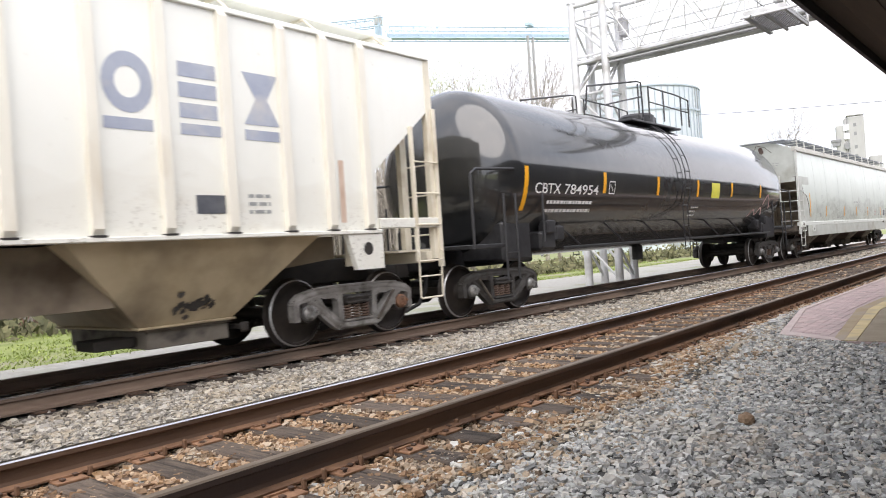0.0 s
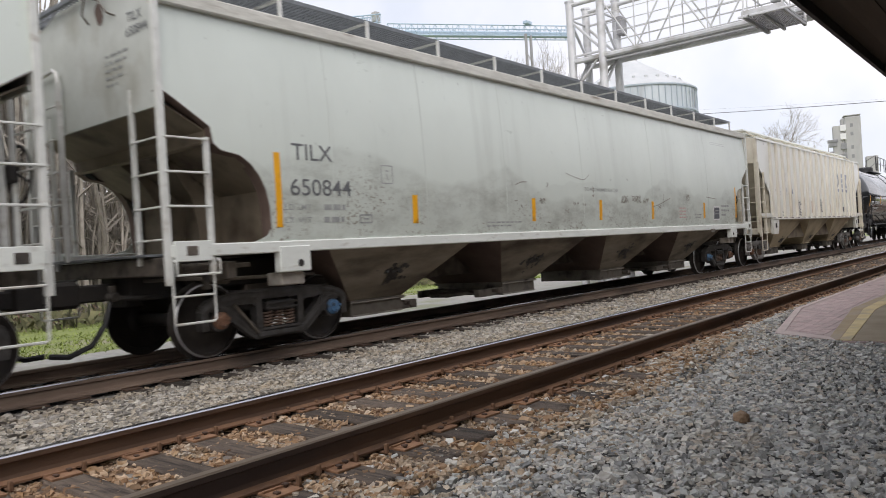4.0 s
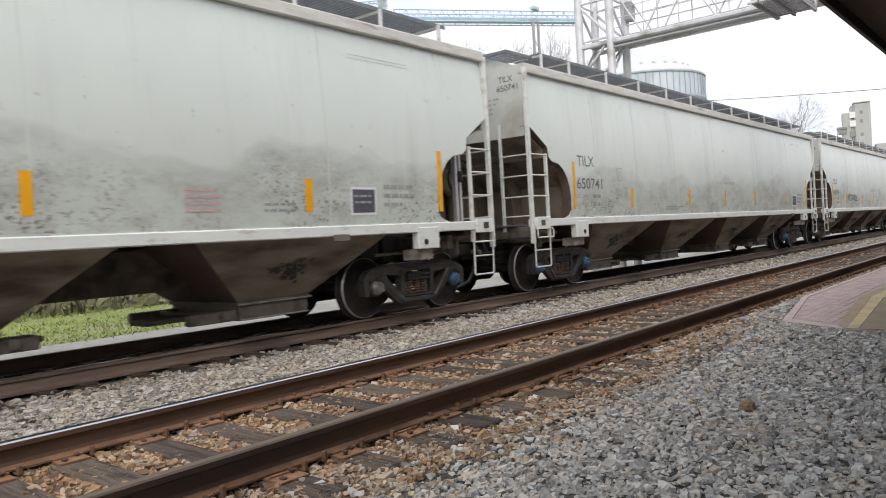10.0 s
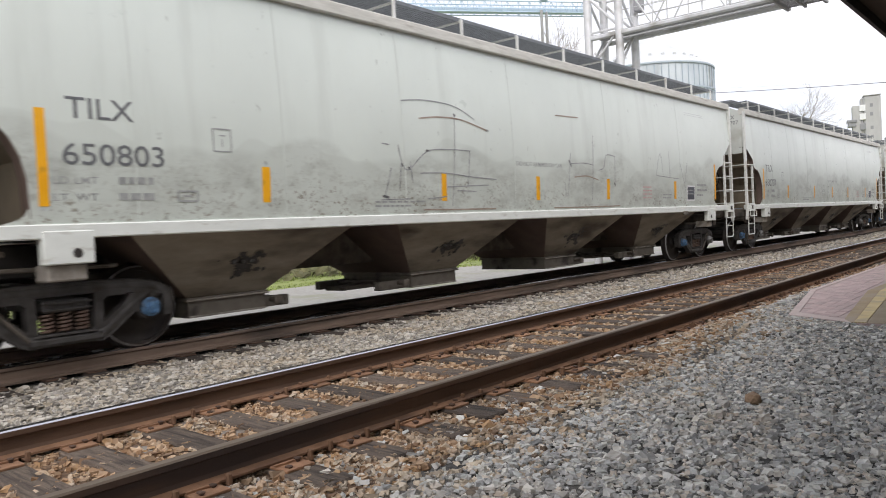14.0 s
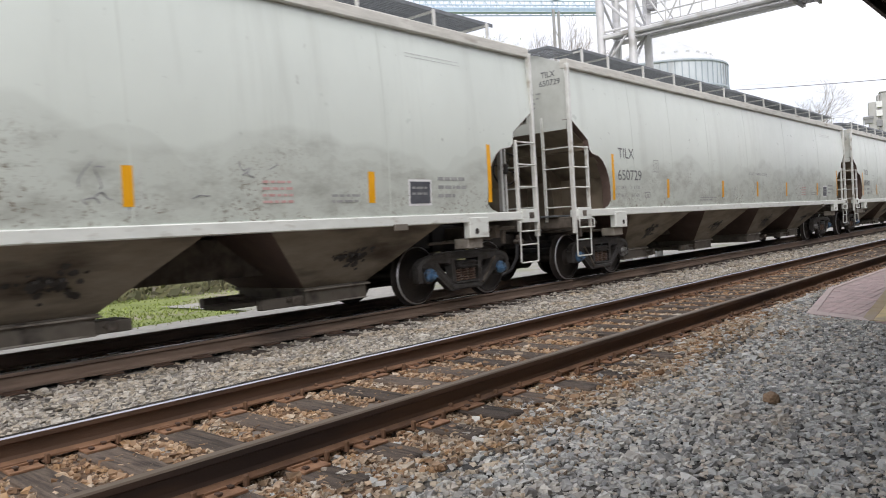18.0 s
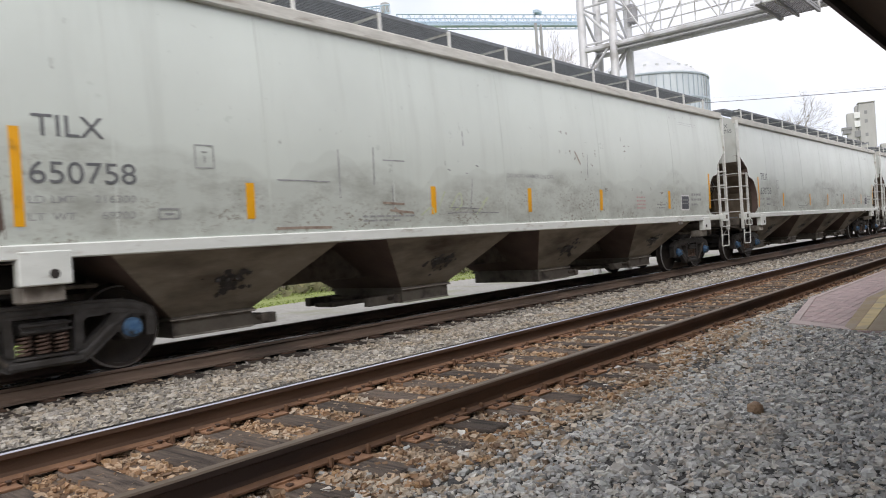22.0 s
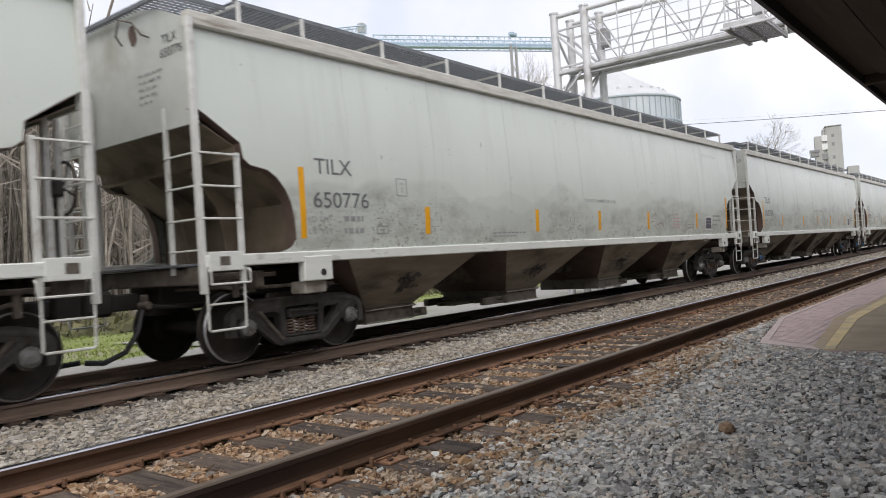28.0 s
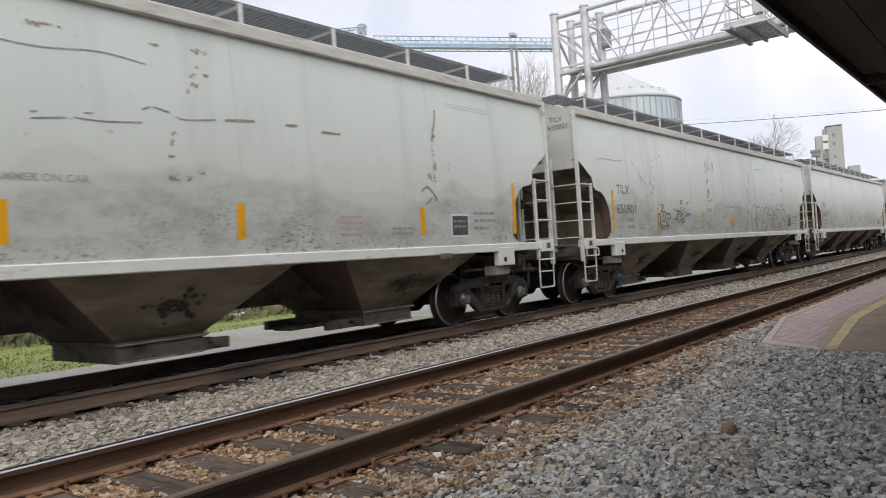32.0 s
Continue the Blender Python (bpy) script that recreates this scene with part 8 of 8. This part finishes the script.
for k in range(8000):
    x, y = rg.uniform(-20, 60), 20.4 + abs(rg.gauss(0, 2.8))
    c = Vector((x, y, ground_z(y) + abs(rg.gauss(0, 0.32))))
    u = Vector((rg.gauss(0, 1), rg.gauss(0, 1), rg.gauss(0.4, 1))).normalized() * rg.uniform(0.08, 0.30)
    w = u.orthogonal().normalized() * u.length * 0.45
    brush.add([c - u, c + w, c + u, c - w], [(0, 1, 2, 3)])
solid("brush", brush, "brush", "brown and green tangled brush at the edge of the thicket", "brush", kind="stuff")
weeds = Shape()
for k in range(70):
    x, y = rg.gauss(9.5, 0.8), rg.gauss(22.5, 0.4)
    c = Vector((x, y, ground_z(y) + abs(rg.gauss(0.15, 0.25))))
    u = Vector((rg.gauss(0, 0.6), rg.gauss(0, 0.6), 1)).normalized() * rg.uniform(0.08, 0.25)
    w = u.orthogonal().normalized() * 0.05
    weeds.add([c - u, c + w, c + u, c - w], [(0, 1, 2, 3)])
solid("dry_weeds", weeds, "brush_red", "clump of reddish dry weeds in the grass", "weeds", kind="stuff")
blades = Shape()
for k in range(30000):
    x = rg.uniform(-6, 46)
    y = rg.choice((rg.uniform(13.0, 16.0), rg.uniform(13.0, 18.6), rg.uniform(15.2, 18.6), rg.uniform(19.5, 22.8)))
    if x > 9.5 and y < 16.8:
        continue
    p = Vector((x, y, ground_z(y) - 0.02))
    a = rg.uniform(0, 6.28)
    w = Vector((math.cos(a), math.sin(a), 0)) * rg.uniform(0.01, 0.03)
    t = p + Vector((rg.gauss(0, 0.04), rg.gauss(0, 0.04), rg.uniform(0.02, 0.075)))
    blades.add([p - w, p + w, t], [(0, 1, 2)])
solid("grass", blades, "grass", "bright green spring grass beyond the service road", "grass", kind="stuff")
barrier = thing("marker_board", "orange and white marker board lying low in the grass", "marker")
part("orange_board", Shape().box(15.1, 15.7, 22.0, 22.1, -0.42, -0.30, 0.02), "orange", barrier, "orange painted half")
part("white_board", Shape().box(15.71, 16.6, 22.0, 22.1, -0.42, -0.30, 0.02), "white_mark", barrier, "white painted half")
for x in (15.3, 16.3):
    part("foot", Shape().box(x - 0.05, x + 0.05, 21.95, 22.15, -0.66, -0.42, 0.01), "white_mark", barrier)
solid("marker_post", Shape().box(33.2, 33.28, 26.5, 26.58, -0.9, 0.75, 0.01), "black_steel", "thin dark post standing in the grass", "post")

# ---------------------------------------------------------------- ballast stones
def stone_field(name, areas, mat, label, seed, lift=0.0):
    """Crushed stones: irregular flat-sided lumps, one mesh."""
    r = np.random.default_rng(seed)
    base_v = np.array([(-1, -0.75, -0.6), (0.85, -1, -0.5), (1, 0.8, -0.6), (-0.8, 1, -0.5), (-0.75, -0.65, 0.55), (0.7, -0.6, 0.7), (0.62, 0.7, 0.5), (-0.65, 0.6, 0.75)])
    base_f = np.array([(0, 3, 2), (0, 2, 1), (4, 5, 6), (4, 6, 7), (0, 1, 5), (0, 5, 4), (1, 2, 6), (1, 6, 5), (2, 3, 7), (2, 7, 6), (3, 0, 4), (3, 4, 7)])
    V, count = [], 0
    for x0, x1, y0, y1, per, size in areas:
        n = int((x1 - x0) * (y1 - y0) * per)
        x, y = r.uniform(x0, x1, n), r.uniform(y0, y1, n)
        clear = (x < 8.12) | (y > np.interp(x, [8.12, 8.18, 8.62, 11.3, 14], [1.72, 1.77, 2.46, 2.91, 2.91]))
        x, y = x[clear], y[clear]
        n = len(x)
        z = np.array([ground_z(q) + ramp_up(p, q) for p, q in zip(x, y)]) + r.uniform(-0.008, 0.016, n) + lift
        sc = size * r.lognormal(0, 0.28, n)
        v = base_v[None] + r.normal(0, 0.22, (n, 8, 3))
        v *= (np.stack([r.uniform(0.8, 1.35, n), r.uniform(0.65, 1.0, n), r.uniform(0.5, 0.85, n)], 1) * sc[:, None])[:, None, :]
        a, b = r.uniform(0, 2 * np.pi, n), r.normal(0, 0.45, n)
        ca, sa, cb, sb = np.cos(a), np.sin(a), np.cos(b), np.sin(b)
        X, Y, Z = v[..., 0], v[..., 1], v[..., 2]
        Y, Z = Y * cb[:, None] - Z * sb[:, None], Y * sb[:, None] + Z * cb[:, None]
        X, Y = X * ca[:, None] - Y * sa[:, None], X * sa[:, None] + Y * ca[:, None]
        V.append(np.stack([X + x[:, None], Y + y[:, None], Z + z[:, None]], -1).reshape(-1, 3))
        count += n
    V = np.concatenate(V)
    F = (base_f[None] + (np.arange(count) * 8)[:, None, None]).reshape(-1, 3)
    me = bpy.data.meshes.new(name)
    me.vertices.add(len(V))
    me.vertices.foreach_set("co", V.ravel())
    me.loops.add(F.size)
    me.loops.foreach_set("vertex_index", F.ravel().astype(np.int32))
    me.polygons.add(len(F))
    me.polygons.foreach_set("loop_start", np.arange(0, F.size, 3, dtype=np.int32))
    me.materials.append(M[mat])
    me.update(calc_edges=True)
    me.polygons.foreach_set("use_smooth", np.zeros(len(F), dtype=bool))
    ob = new(name, me)
    return tagged(ob, label, "ballast", kind="stuff")


stone_field("ballast", [(0.2, 8.6, -0.8, 2.55, 1350, 0.0180), (0.2, 9.2, 2.5, 3.0, 330, 0.0185), (0.2, 9.5, 3.0, 3.4, 130, 0.0205), (8.6, 14, 2.3, 3.1, 600, 0.022), (14, 40, 3.0, 3.2, 60, 0.03), (-2.2, 0.2, -0.8, 2.75, 950, 0.021), (-4, -2.2, -0.8, 2.75, 520, 0.021), (-6, -4, -0.8, 2.75, 150, 0.021), (-4, 8.6, -1.7, -0.8, 330, 0.021), (-4, 8.6, -2.8, -1.7, 90, 0.021)], "stone", "grey crushed stone ballast beside the near track", 1)
stone_field("ballast", [(-3, 9, 2.72, 5.75, 640, 0.0185), (9, 20, 2.95, 5.75, 300, 0.021), (20, 45, 2.95, 5.75, 40, 0.03)], "stone_rust", "rust-dusted tan ballast between the near rails", 2, 0.004)
stone_field("ballast", [(0.3, 9.5, 2.1, 2.5, 260, 0.018), (0.3, 9.5, 2.5, 3.3, 520, 0.018), (0.3, 9.5, 2.9, 3.4, 150, 0.018)], "stone_tan", "tan dust-tinted ballast along the near rail", 6)
stone_field("ballast", [(-4, 10, 5.65, 7.55, 640, 0.021), (-4, 24, 7.5, 7.78, 170, 0.021), (10, 24, 5.65, 7.55, 190, 0.028), (24, 60, 5.65, 7.55, 40, 0.034)], "stone_pale", "pale dusty ballast between the two tracks", 3)
# stones in the oily colour that carries the train's shade
stone_field("ballast", [(-4, 24, 7.86, 9.95, 90, 0.024)], "stone_dark", "oily ballast under the train, coloured darker for its shade", 4)
stone_field("ballast", [(-4, 40, 9.95, 11.5, 70, 0.024)], "stone_pale", "pale ballast on the far shoulder", 5)
r_ = random.Random(5)
lump = Shape()
bm = bmesh.new()
bmesh.ops.create_icosphere(bm, subdivisions=2, radius=1.0)
lump.add([(v.co.x * 0.075 * (1 + 0.25 * noise.noise(v.co * 2)), v.co.y * 0.055 * (1 + 0.25 * noise.noise(v.co * 2.2)), v.co.z * 0.05 * (1 + 0.3 * noise.noise(v.co * 1.8))) for v in bm.verts], [tuple(q.index for q in f.verts) for f in bm.faces])
bm.free()
solid("rust_stone", lump, "rust_rock", "rusty brown lump lying on the grey ballast", "stone", at=pose(5.20, 1.72, -0.185, 8, 12, 30))

# ---------------------------------------------------------------- platform bricks
brick_mesh = Shape().box(-0.1005, 0.1005, -0.0495, 0.0495, -0.03, 0.0, 0.0025).mesh("brick", "brick")
plat = bpy.data.objects["platform"]
row, laid = 0, 0
y = 1.78
while y < 2.80:
    x = 8.30 + (0.10 if row % 2 else 0.0)
    while x < 15.5 and laid < 300:
        inner = float(np.interp(x, [8.2, 11.35, 14], [1.815, 2.185, 2.12])) + 0.05
        outer = float(np.interp(x, [8.40, 8.82, 11.32, 14], [1.84, 2.38, 2.82, 2.82])) - 0.05
        if inner < y < outer:
            part("brick", brick_mesh, "", plat, at=pose(x, y, PLAT_Z + rng.uniform(-0.001, 0.002)))
            laid += 1
        x += 0.204
    y += 0.102
    row += 1
far_brick = Shape()
y = 2.165
row = 0
while y < 2.77:
    x = 15.6 + (0.10 if row % 2 else 0.0)
    while x < 40:
        far_brick.box(x - 0.1005, x + 0.1005, y - 0.0495, y + 0.0495, PLAT_Z - 0.03, PLAT_Z)
        x += 0.204
    y += 0.102
    row += 1
tagged(part("brick_paving", far_brick, "brick", plat), kind="stuff")


# ---------------------------------------------------------------- motion of the train
def motions():
    ticks = [k / 15 for k in range(int(SECONDS * 15) + 1)]
    turned = [run_at(t) / 0.443 for t in ticks]
    for car, offset in TRAIN:
        walk(car, [(float(t), pose(offset + RUN[t], FAR_Y, RAIL_Z)) for t in range(33)])
        for ws in [o for o in car.children if o.name.startswith("wheelset")]:
            x = ws.location.x
            walk(ws, [(t, pose(x, 0, 0.443, 0, math.degrees(a) % 360, 0)) for t, a in zip(ticks, turned)])


motions()
